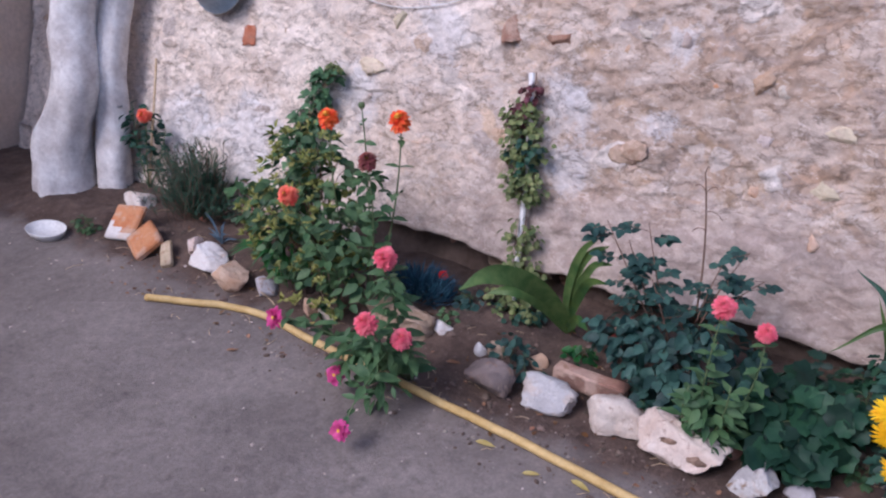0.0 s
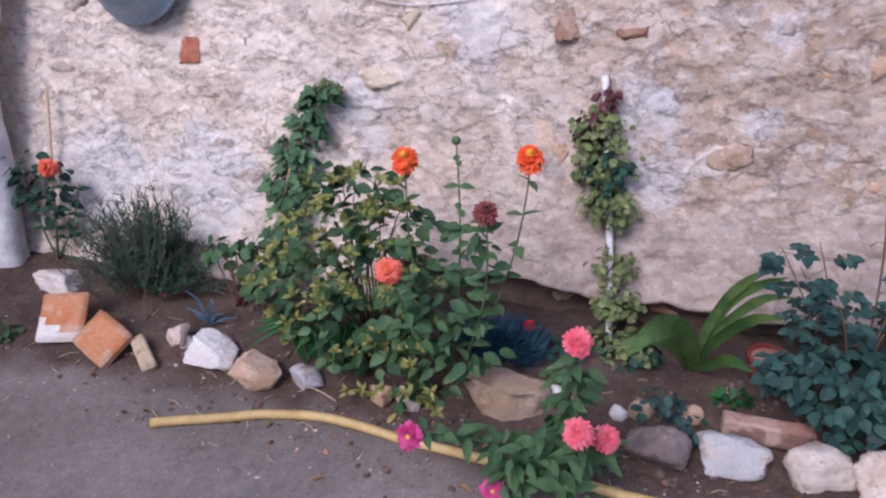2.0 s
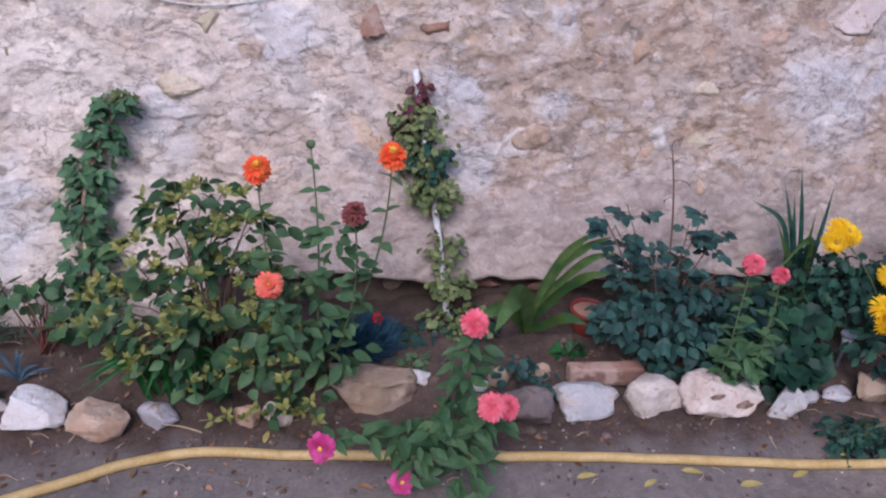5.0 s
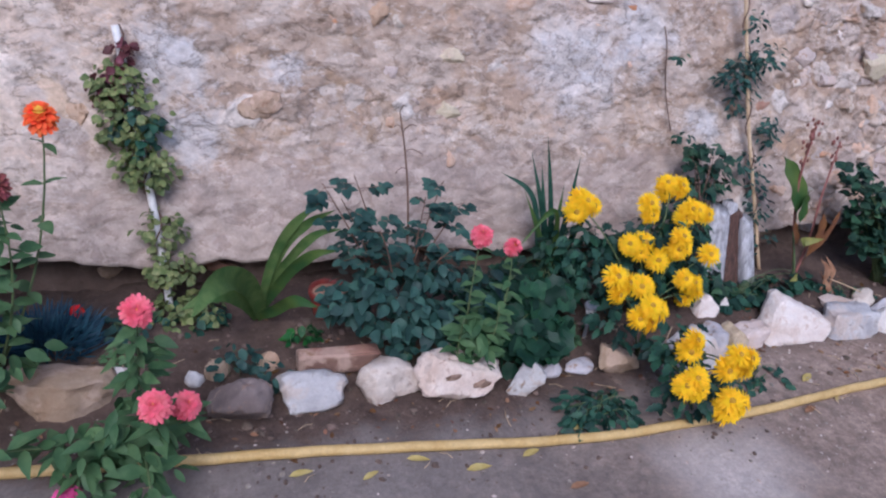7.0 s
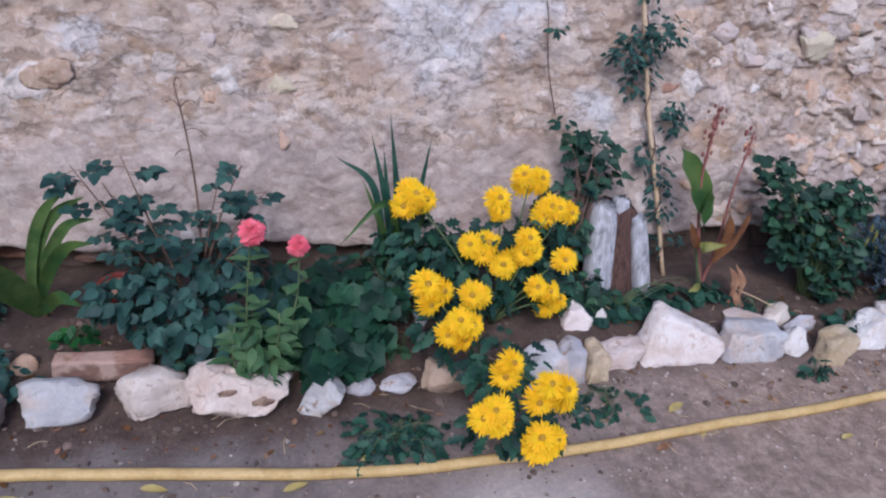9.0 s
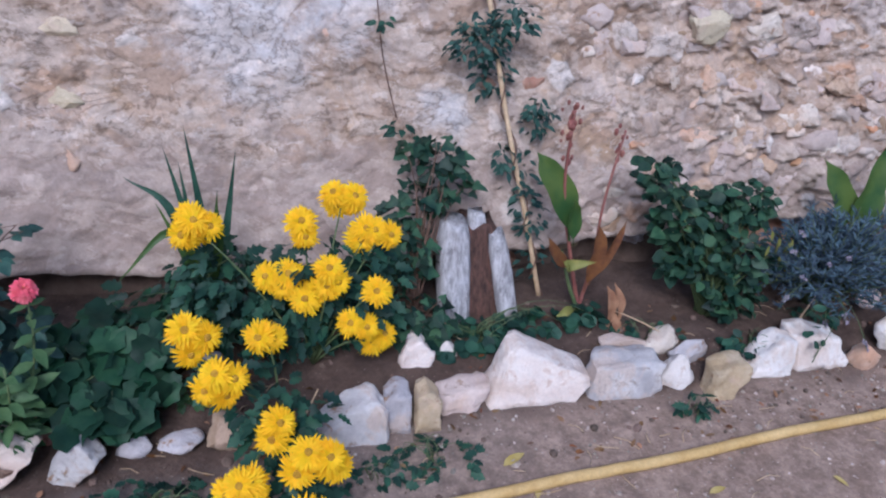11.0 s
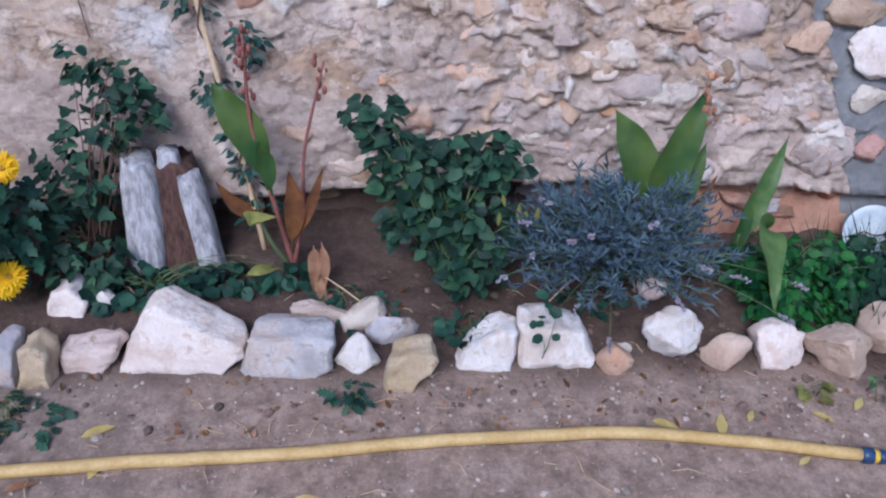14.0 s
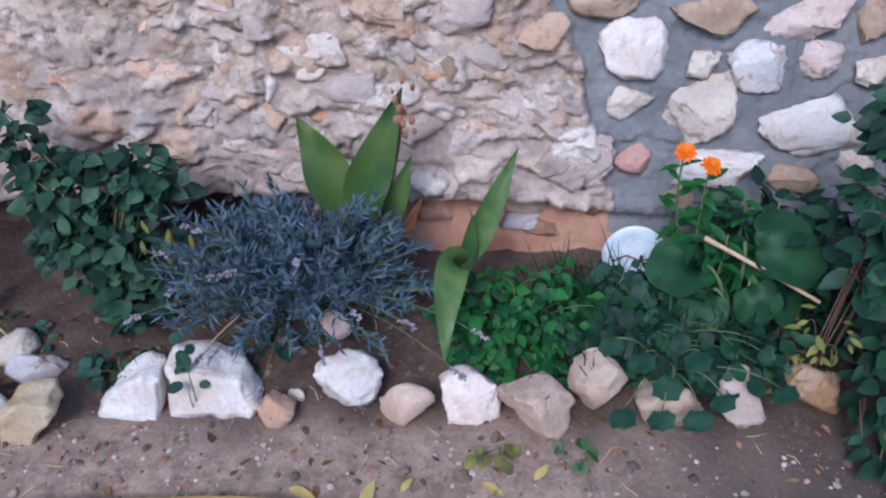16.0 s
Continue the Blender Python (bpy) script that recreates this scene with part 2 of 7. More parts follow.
def ground_mat():
    """Packed grey earth of the yard; darker crumbly soil in the bed; paler grit towards the far end, then painted
    shade.
    """
    m, nt, sh = nodes_of("yard_earth")
    pos = nt.nodes.new("ShaderNodeNewGeometry").outputs["Position"]
    sep = node(nt, "ShaderNodeSeparateXYZ", i0=pos)
    wob = node(nt, "ShaderNodeMath", i0=noise_of(nt, 7.0, 5.0, 0.7), i1=-0.5)
    wob2 = node(nt, "ShaderNodeMath", i0=wob.outputs[0], i1=0.35)
    wob2.operation = "MULTIPLY"
    along = node(nt, "ShaderNodeMapRange", i0=sep.outputs[0], i1=-1.0, i2=5.0, i3=0.05, i4=-0.25)
    inner = node(nt, "ShaderNodeMath", i0=sep.outputs[1], i1=along.outputs[0])
    middle = node(nt, "ShaderNodeMath", i0=sep.outputs[0], i1=-1.6)
    middle = node(nt, "ShaderNodeMath", i0=middle.outputs[0])
    middle.operation = "ABSOLUTE"
    strip = node(nt, "ShaderNodeMapRange", i0=middle.outputs[0], i1=0.6, i2=1.2, i3=0.12, i4=0.0)
    inner = node(nt, "ShaderNodeMath", i0=inner.outputs[0], i1=strip.outputs[0])
    edge = node(nt, "ShaderNodeMath", i0=inner.outputs[0], i1=wob2.outputs[0])
    bed = ramp(nt, edge.outputs[0], 0.13, 0.24)
    yard = mix(nt, ramp(nt, noise_of(nt, 2.2, 6.0, 0.65), 0.35, 0.68), (0.155, 0.128, 0.115), (0.275, 0.232, 0.21))
    yard = mix(nt, ramp(nt, noise_of(nt, 9.0, 6.0, 0.7), 0.55, 0.75), yard, (0.12, 0.095, 0.085))
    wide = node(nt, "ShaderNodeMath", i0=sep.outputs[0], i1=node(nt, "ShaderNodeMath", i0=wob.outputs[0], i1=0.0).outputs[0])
    yard = mix(nt, ramp(nt, wide.outputs[0], 1.8, 3.4), yard, mix(nt, ramp(nt, noise_of(nt, 14.0, 6.0, 0.7), 0.4, 0.62), (0.245, 0.17, 0.13), (0.385, 0.28, 0.22)))
    # deep shade at the far right end, put into the earth's colour
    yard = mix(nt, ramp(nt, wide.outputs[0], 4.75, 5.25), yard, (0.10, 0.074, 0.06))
    # one uneven patch in front of the hose, mixed paler
    far = node(nt, "ShaderNodeVectorMath", i0=pos, i1=(2.58, -0.15, 0.0))
    far.operation = "DISTANCE"
    pale_spot = node(nt, "ShaderNodeMath", i0=far.outputs["Value"], i1=wob2.outputs[0])
    yard = mix(nt, node(nt, "ShaderNodeMapRange", i0=pale_spot.outputs[0], i1=0.06, i2=0.26, i3=0.8, i4=0.0).outputs[0], yard, (0.56, 0.49, 0.45))
    soil = mix(nt, ramp(nt, noise_of(nt, 11.0, 6.0, 0.7), 0.35, 0.65), (0.078, 0.047, 0.036), (0.165, 0.108, 0.082))
    col = mix(nt, bed, yard, soil)
    grain = noise_of(nt, 85.0, 6.0, 0.75)
    col = mix(nt, 0.5, col, node(nt, "ShaderNodeMapRange", i0=noise_of(nt, 28.0, 6.0, 0.75), i1=0.3, i2=0.7, i3=0.45, i4=1.3).outputs[0], "MULTIPLY")
    col = mix(nt, ramp(nt, noise_of(nt, 120.0, 3.0, 0.6), 0.68, 0.74), col, (0.42, 0.34, 0.28))
    col = mix(nt, 0.42, col, node(nt, "ShaderNodeMapRange", i0=grain, i1=0.28, i2=0.72, i3=0.4, i4=1.3).outputs[0], "MULTIPLY")
    nt.links.new(col, sh.inputs["Base Color"])
    sh.inputs["Roughness"].default_value = 0.95
    amount = node(nt, "ShaderNodeMapRange", i0=bed, i3=0.45, i4=0.95)
    bump = node(nt, "ShaderNodeBump", Distance=0.012, Height=grain, Strength=amount.outputs[0])
    nt.links.new(bump.outputs[0], sh.inputs["Normal"])
    return m


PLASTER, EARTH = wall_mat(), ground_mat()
MORTAR = plain("grey_mortar", (0.16, 0.165, 0.175), (0.25, 0.25, 0.25), 6.0, 0.95, 0.5, 60.0)
CLAY = plain("red_earth_infill", (0.36, 0.17, 0.11), (0.50, 0.285, 0.195), 7.0, 0.95, 0.6, 50.0)
# dark enough to paint the shadow line under the plaster ledge; also crumb earth
EARTH_SHADE = plain("dark_earth_and_shade", (0.085, 0.055, 0.042), (0.16, 0.11, 0.085), 7.0, 0.95, 0.6, 50.0)
STONES = {
    "brick": stone_mat("brown_brick", (0.26, 0.14, 0.095), (0.38, 0.24, 0.17)),
    "white": stone_mat("white_limestone", (0.76, 0.69, 0.64), (0.86, 0.82, 0.79), (0.58, 0.45, 0.37)),
    "rose": stone_mat("pale_pink_limestone", (0.78, 0.66, 0.59), (0.87, 0.79, 0.73), (0.66, 0.50, 0.41)),
    "sand": stone_mat("sandy_pink_limestone", (0.50, 0.36, 0.27), (0.66, 0.51, 0.40), (0.44, 0.29, 0.2)),
    "straw": stone_mat("straw_limestone", (0.62, 0.51, 0.36), (0.74, 0.63, 0.46), (0.5, 0.38, 0.24)),
    "amber": stone_mat("amber_sandstone", (0.27, 0.14, 0.07), (0.39, 0.23, 0.12), (0.26, 0.15, 0.09)),
    "cool": stone_mat("cool_grey_limestone", (0.43, 0.405, 0.41), (0.63, 0.605, 0.60), (0.36, 0.31, 0.28)),
    "rusty": stone_mat("rust_pitted_limestone", (0.58, 0.45, 0.37), (0.76, 0.66, 0.58), (0.30, 0.15, 0.09)),
    "brown": stone_mat("shaded_brown_brick", (0.19, 0.105, 0.075), (0.28, 0.17, 0.12), (0.16, 0.1, 0.08)),
    "bluewhite": stone_mat("blue_white_limestone", (0.55, 0.52, 0.52), (0.72, 0.69, 0.67)),
    "cream": stone_mat("cream_limestone", (0.60, 0.50, 0.41), (0.74, 0.66, 0.57)),
    "pink": stone_mat("pink_sandstone", (0.60, 0.46, 0.41), (0.74, 0.62, 0.56)),
    "peach": stone_mat("peach_sandstone", (0.56, 0.34, 0.22), (0.66, 0.49, 0.37)),
    "orange": stone_mat("orange_sandstone", (0.52, 0.23, 0.11), (0.60, 0.36, 0.22)),
    "ochre": stone_mat("ochre_sandstone", (0.46, 0.34, 0.20), (0.62, 0.51, 0.36)),
    "tan": stone_mat("tan_sandstone", (0.33, 0.22, 0.14), (0.47, 0.35, 0.25)),
    "rust": stone_mat("rust_brick", (0.32, 0.15, 0.10), (0.42, 0.25, 0.18)),
    "red": stone_mat("red_brick", (0.48, 0.14, 0.07), (0.55, 0.22, 0.13), (0.4, 0.2, 0.13)),
    "pinkred": stone_mat("pink_red_brick", (0.42, 0.20, 0.16), (0.52, 0.32, 0.27)),
    "grey": stone_mat("grey_limestone", (0.46, 0.43, 0.45), (0.60, 0.57, 0.59)),
    "dark": stone_mat("dark_tufa", (0.17, 0.13, 0.12), (0.28, 0.22, 0.20)),
    "terracotta": stone_mat("terracotta", (0.56, 0.19, 0.07), (0.64, 0.30, 0.15), (0.62, 0.46, 0.35)),
    "crust": stone_mat("crusted_rubble", (0.42, 0.33, 0.29), (0.60, 0.50, 0.45)),
}


# ---- mesh helpers ----
class Builder:
    def __init__(self):
        self.v, self.f = [], []

    def add(self, verts, faces):
        o = len(self.v)
        self.v.extend(verts)
        self.f.extend(tuple(i + o for i in f) for f in faces)

    def tube(self, pts, radii, sides=6, cap=True):
        pts = [Vector(p) for p in pts]
        rings = []
        for i, p in enumerate(pts):
            d = (pts[min(i + 1, len(pts) - 1)] - pts[max(i - 1, 0)]).normalized()
            a = d.cross(Vector((0.31, 0.9, 0.12))).normalized()
            b = d.cross(a)
            r = radii[i] if isinstance(radii, (list, tuple)) else radii
            rings.append([tuple(p + a * (r * math.cos(2 * math.pi * k / sides)) + b * (r * math.sin(2 * math.pi * k / sides))) for k in range(sides)])
        verts = [q for ring in rings for q in ring]
        faces = [(i * sides + k, i * sides + (k + 1) % sides, (i + 1) * sides + (k + 1) % sides, (i + 1) * sides + k) for i in range(len(pts) - 1) for k in range(sides)]
        if cap:
            faces += [tuple(range(sides))[::-1], tuple(range((len(pts) - 1) * sides, len(pts) * sides))]
        self.add(verts, faces)

    def leaf(self, shape, at, along, up, length, width, curl=0.0):
        """A leaf of a template shape, from its stalk end."""
        y = Vector(along).normalized()
        x = y.cross(Vector(up))
        x = x.normalized() if x.length > 1e-4 else y.orthogonal().normalized()
        z = x.cross(y)
        vs, fs = shape
        p = Vector(at)
        self.add([tuple(p + x * (a * width) + y * (b * length) + z * (c * width - curl * length * b * b)) for a, b, c in vs], fs)

    def mesh(self, name, material, origin=(0, 0, 0), smooth=True):
        me = bpy.data.meshes.new(name)
        o = Vector(origin)
        me.from_pydata([tuple(Vector(p) - o) for p in self.v], [], self.f)
        me.materials.append(material)
        if smooth:
            me.polygons.foreach_set("use_smooth", [True] * len(me.polygons))
        me.update()
        return me


def part(name, b, material, parent, label="", smooth=True):
    """Links a builder's mesh, made in world places, as one object under a thing or a part."""
    root = parent
    while root.parent:
        root = root.parent
    ob = new(name, b.mesh(name, material, root.location, smooth))
    ob.parent = parent
    return tagged(ob, label) if label else ob


def root_at(name, place, label, category, group=""):
    ob = new(name)
    ob.location = place
    return tagged(ob, label, category, group)


def solid(name, b, material, label, category, group="", smooth=True):
    """A thing of one mesh, its origin at its base."""
    n = len(b.v)
    base = (sum(p[0] for p in b.v) / n, sum(p[1] for p in b.v) / n, min(p[2] for p in b.v))
    ob = new(name, b.mesh(name, material, base, smooth))
    ob.location = base
    return tagged(ob, label, category, group)


def curve(a, b, sag=(0, 0, 0), n=8):
    """A bow from a to b that swings out by sag in its middle."""
    a, b, s = Vector(a), Vector(b), Vector(sag)
    return [a.lerp(b, i / n) + s * (4 * (i / n) * (1 - i / n)) for i in range(n + 1)]


def smooth_line(points, per=10):
    """Points on a smooth line through the given ones."""
    p = [Vector(q) for q in points]
    p = [p[0] * 2 - p[1]] + p + [p[-1] * 2 - p[-2]]
    out = []
    for i in range(1, len(p) - 2):
        for k in range(per):
            t = k / per
            out.append(0.5 * (2 * p[i] + (p[i + 1] - p[i - 1]) * t + (2 * p[i - 1] - 5 * p[i] + 4 * p[i + 1] - p[i + 2]) * t * t + (3 * p[i] - p[i - 1] - 3 * p[i + 1] + p[i + 2]) * t ** 3))
    return out + [p[-2]]


def ico(level):
    bm = bmesh.new()
    bmesh.ops.create_icosphere(bm, subdivisions=level, radius=1.0)
    vs = [v.co.copy() for v in bm.verts]
    bm.verts.ensure_lookup_table()
    fs = [tuple(v.index for v in f.verts) for f in bm.faces]
    bm.free()
    return vs, fs


ICO = {k: ico(k) for k in (2, 3, 4)}


def boulder(size, seed, cuts=9, rough=0.07, level=3):
    """A broken stone: a ball cut by planes and roughened, then fitted to its size."""
    rnd = random.Random(seed)
    vs, fs = ICO[level]
    planes = []
    for _ in range(cuts):
        d = Vector((rnd.gauss(0, 1), rnd.gauss(0, 1), rnd.gauss(0, 1))).normalized()
        planes.append((d, rnd.uniform(0.36, 0.74)))
    out = []
    shift = Vector((seed * 3.7, seed * 1.3, seed * 0.7))
    for v in vs:
        p = v.copy()
        for d, far in planes:
            over = p.dot(d) - far
            if over > 0:
                p -= d * over * 0.93
        p *= 1 + rough * noise.fractal(v * 2.2 + shift, 0.8, 2.0, 4) + rough * 0.45 * noise.fractal(v * 7 + shift, 0.8, 2.0, 3)
        out.append(p)
    lo = [min(p[i] for p in out) for i in range(3)]
    hi = [max(p[i] for p in out) for i in range(3)]
    return [Vector([((p[i] - lo[i]) / (hi[i] - lo[i]) - 0.5) * size[i] for i in range(3)]) for p in out], fs


# ---- the setting: ground, walls ----
def soil_height(x, y):
    """The bed lies a little above the yard behind its edging stones."""
    s = min(max((y - 0.05 * max(x, -1.0) - 0.20) / 0.2, 0.0), 1.0)
    h = 0.035 * s * s * (3 - 2 * s)
    h += (0.004 + 0.014 * s) * noise.fractal(Vector((x * 5, y * 5, 3.1)), 0.9, 2.0, 4)
    if y > -2:
        h += (0.0008 + 0.006 * s) * noise.noise(Vector((x * 38, y * 38, 1.7)))
    return h


def wall_y(x, z):
    return 0.704 + 0.032 * x + 0.365 * z


def ledge_z(x):
    """Height of the plaster's broken lower edge; the footing under it lies back."""
    z = 0.155 + 0.02 * math.sin(x * 1.9 + 0.6) + 0.035 * noise.noise(Vector((x * 2.3, 5.0, 0))) + 0.012 * noise.noise(Vector((x * 14, 1.0, 0))) + 0.035 * min(max((x - 4.1) / 0.3, 0.0), 1.0)
    return max(z, 0.08)


def wall_cell(x, z):
    """How far a stone shows through the plaster here, how proud it stands, and its tone."""
    right = min(max((x - 3.15) / 0.5, 0.0), 1.0)
    w = Vector((noise.noise(Vector((x * 11, z * 11, 1.0))), noise.noise(Vector((x * 11, z * 11, 5.0))), 0)) * 0.33
    w += Vector((noise.noise(Vector((x * 34, z * 40, 2.0))), noise.noise(Vector((x * 34, z * 40, 7.0))), 0)) * 0.14
    far, at = noise.voronoi(Vector((x * 9.0, z * 13.0, 0.4)) + w)
    key = at[0].x * 12.9898 + at[0].y * 78.233 + at[0].z * 37.719
    tone, luck = (math.sin(key) * 43758.5453) % 1.0, (math.sin(key * 1.7 + 2.0) * 24634.6345) % 1.0
    chance = 0.66 * right + (0.13 if z > 0.47 else 0.03) * (1 - right)
    if luck > chance:
        return 0.0, 0.0, tone
    s = min(max((far[1] - far[0] - 0.08) / 0.24, 0.0), 1.0)
    s = s * s * (3 - 2 * s)
    return s, s * (0.005 + 0.009 * right) * (0.5 + tone), tone


def wall_relief(x, z):
    p = Vector((x, z, 0))
    r = 0.04 * noise.fractal(p * 1.1 + Vector((3, 1, 2)), 0.9, 2.0, 3)
    r += 0.008 * noise.fractal(Vector((x * 6, z * 8, 4)), 0.75, 2.1, 5)
    crust = noise.fractal(Vector((x * 9, z * 15, 9)), 0.75, 2.2, 5)
    flake = noise.fractal(Vector((x * 4.2, z * 6.5, 21)), 0.8, 2.1, 5)
    r += (0.0035 if z > 0.45 else 0.002) * min(max(flake * 14, -1), 1)
    r += wall_cell(x, z)[1]
    chip = noise.fractal(Vector((x * 11, z * 16, 31)), 0.8, 2.1, 4)
    r += (0.0012 + 0.005 * min(max((x - 3.2) / 0.6, 0.0), 1.0)) * min(max(chip * 16, -1), 1)
    right = min(max((x - 3.2) / 0.6, 0.0), 1.0)
    r += (0.0025 + 0.006 * right) * (1 - abs(crust) * 2.2) + (0.001 + 0.005 * right) * noise.noise(Vector((x * 60, z * 75, 2)))
    return r


def mortar_edge(z):
    """Where the old plaster ends and the repointed rubble begins."""
    return 4.985 - 0.42 * z - 0.12 * max(0.0, 0.35 - z) + 0.035 * noise.fractal(Vector((z * 9, 2.0, 0)), 0.8, 2.0, 3)


def build_wall():
    xs = np.concatenate([np.linspace(-1.95, 5.6, 1150), np.linspace(5.6, 7.4, 60)[1:]])
    low = np.linspace(0, 1, 9)
    high = np.concatenate([np.linspace(0, 0.5, 170)[1:], np.linspace(0.5, 1, 34)[1:]])
    verts, faces, mats = [], [], []
    rows = len(low) + 1 + len(high)
    for x in xs:
        zl = ledge_z(x)
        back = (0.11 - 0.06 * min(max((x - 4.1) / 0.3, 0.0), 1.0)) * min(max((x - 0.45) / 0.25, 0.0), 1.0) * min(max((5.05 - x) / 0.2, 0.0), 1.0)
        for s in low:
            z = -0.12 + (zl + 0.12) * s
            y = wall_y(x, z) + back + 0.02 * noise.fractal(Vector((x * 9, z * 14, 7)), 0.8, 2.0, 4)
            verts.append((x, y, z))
        y0 = wall_y(x, zl)
        verts.append((x, y0 - 0.012 - wall_relief(x, zl) * 0.6, zl - 0.004))
        for s in high:
            z = zl + (2.25 - zl) * s
            amount = 1.0 if x < mortar_edge(z) else 0.35
            verts.append((x, wall_y(x, z) - wall_relief(x, z) * amount + (0.02 if amount < 1 else 0.0), z))
    for i in range(len(xs) - 1):
        x = (xs[i] + xs[i + 1]) / 2
        for k in range(rows - 1):
            a = i * rows + k
            faces.append((a, a + rows, a + rows + 1, a + 1))
            z = verts[a][2]
            # slot 3 paints shade into the recess left of the red earth
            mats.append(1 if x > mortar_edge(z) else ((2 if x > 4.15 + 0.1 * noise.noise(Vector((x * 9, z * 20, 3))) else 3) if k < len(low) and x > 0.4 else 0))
    n = len(verts)
    for x in (xs[0], xs[-1]):
        verts += [(x, 2.0, -0.12), (x, 2.0, 2.25)]
    first, last = 0, (len(xs) - 1) * rows
    faces += [(n, n + 2, n + 3, n + 1), tuple([n] + [n + 1] + list(range(rows - 1, -1, -1))), tuple([n + 3, n + 2] + list(range(last, last + rows)))]
    faces += [tuple([n + 1, n + 3] + [i * rows + rows - 1 for i in range(len(xs) - 1, -1, -1)])]
    mats += [0, 0, 0, 0]
    me = bpy.data.meshes.new("wall_rubble")
    me.from_pydata(verts, [], faces)
    for m in (PLASTER, MORTAR, CLAY, EARTH_SHADE):
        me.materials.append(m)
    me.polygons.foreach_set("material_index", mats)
    me.polygons.foreach_set("use_smooth", [True] * len(faces))
    me.update()
    cells = [wall_cell(v[0], v[2]) if v[1] < 1.9 else (0.0, 0.0, 0.0) for v in verts]
    for name, k in (("stone_cover", 0), ("stone_tone", 2)):
        layer = me.attributes.new(name, "FLOAT", "POINT")
        layer.data.foreach_set("value", [c[k] for c in cells])
    return tagged(new("wall_rubble", me), "old rubble garden wall with flaking pinkish lime plaster", "wall", kind="structure")


def build_ground():
    def lines(a, b, step, far):
        fine = list(np.arange(a, b, step))
        return [a - far, a - far / 3, a - far / 9, a - far / 30, a - 0.6] + fine + [b + 0.6, b + far / 30, b + far / 9, b + far / 3, b + far]

    xs, ys = lines(-2.0, 6.4, 0.022, 40.0), lines(-1.3, 1.0, 0.02, 40.0)
    verts = [(x, y, soil_height(x, y) if -2.1 < x < 6.5 and -1.5 < y < 1.2 else 0.0) for x in xs for y in ys]
    n = len(ys)
    faces = [(i * n + k, (i + 1) * n + k, (i + 1) * n + k + 1, i * n + k + 1) for i in range(len(xs) - 1) for k in range(n - 1)]
    me = bpy.data.meshes.new("ground")
    me.from_pydata(verts, [], faces)
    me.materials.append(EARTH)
    me.polygons.foreach_set("use_smooth", [True] * len(faces))
    return tagged(new("ground", me), "packed grey-brown earth of a yard with a planted strip", "ground", kind="structure")


WALL, GROUND = build_wall(), build_ground()
ADOBE = plain("adobe_render", (0.60, 0.46, 0.36), (0.72, 0.58, 0.47), 3.0, 0.95, 0.6, 40.0)


def plain_wall(name, x0, y0, x1, y1, top, label):
    b = Builder()
    b.add([(x, y, z) for z in (-0.1, top) for x, y in ((x0, y0), (x1, y0), (x1, y1), (x0, y1))], [(0, 3, 2, 1), (4, 5, 6, 7), (0, 1, 5, 4), (1, 2, 6, 5), (2, 3, 7, 6), (3, 0, 4, 7)])
    ob = new(name, b.mesh(name, ADOBE, smooth=False))
    return tagged(ob, label, "wall", kind="structure")


plain_wall("wall_left", -2.3, -5.0, -1.97, 2.0, 2.3, "tan mud-rendered side wall of the yard")
plain_wall("wall_behind", -2.3, -5.3, 7.7, -5.003, 2.3, "tan mud-rendered wall across the yard")


def wall_stone(x, z, w, h, colour):
    """One stone of the wall, sunk in the plaster or mortar."""
    seed = int(x * 977 + z * 313) % 9973
    d = min(0.06, 0.5 * min(w, h) + 0.012)
    vs, fs = boulder((w * 1.06, d, h * 1.06), seed, 11, 0.15, 4 if w > 0.07 else (3 if w > 0.035 else 2))
    lean = Matrix.Rotation(-math.atan(0.365), 3, "X") @ Matrix.Rotation(random.Random(seed).uniform(-0.25, 0.25), 3, "Y")
    proud = (-0.012 if x > 3.3 else -0.011) if x < mortar_edge(z) else -0.006
    back = (0.10 if x < 4.25 else 0.05) if z < ledge_z(x) else 0.0
    relief = wall_relief(x, z) if x < mortar_edge(z) else 0.0
    b = Builder()
    b.add([tuple(lean @ p) for p in vs], fs)
    ob = new("stone", b.mesh("stone", STONES[colour]))
    ob.location = (x, wall_y(x, z) - relief - proud + back, z)
    ob.parent = WALL
    return ob



# ---- edging stones ----
def edging(x, y, w, h, colour, seed, label, d=0.0, cuts=9, turn=0.0, lift=0.0, tilt=0.0, group="edging stones of the flower bed"):
    """A loose stone whose front foot is at x, y; w and h are its width and height."""
    d = d or 0.72 * w
    vs, fs = boulder((w, d, h + 0.02), seed, cuts + 4 if cuts > 5 else cuts + 1, 0.12, 4 if w > 0.12 else 3)
    b = Builder()
    m = Matrix.Translation((x, y + d * 0.5, h / 2 - 0.01 + lift)) @ Euler((0, radians(tilt), radians(turn))).to_matrix().to_4x4()
    b.add([tuple(m @ p) for p in vs], fs)
    return solid("rock", b, STONES[colour], label, "rock", group)


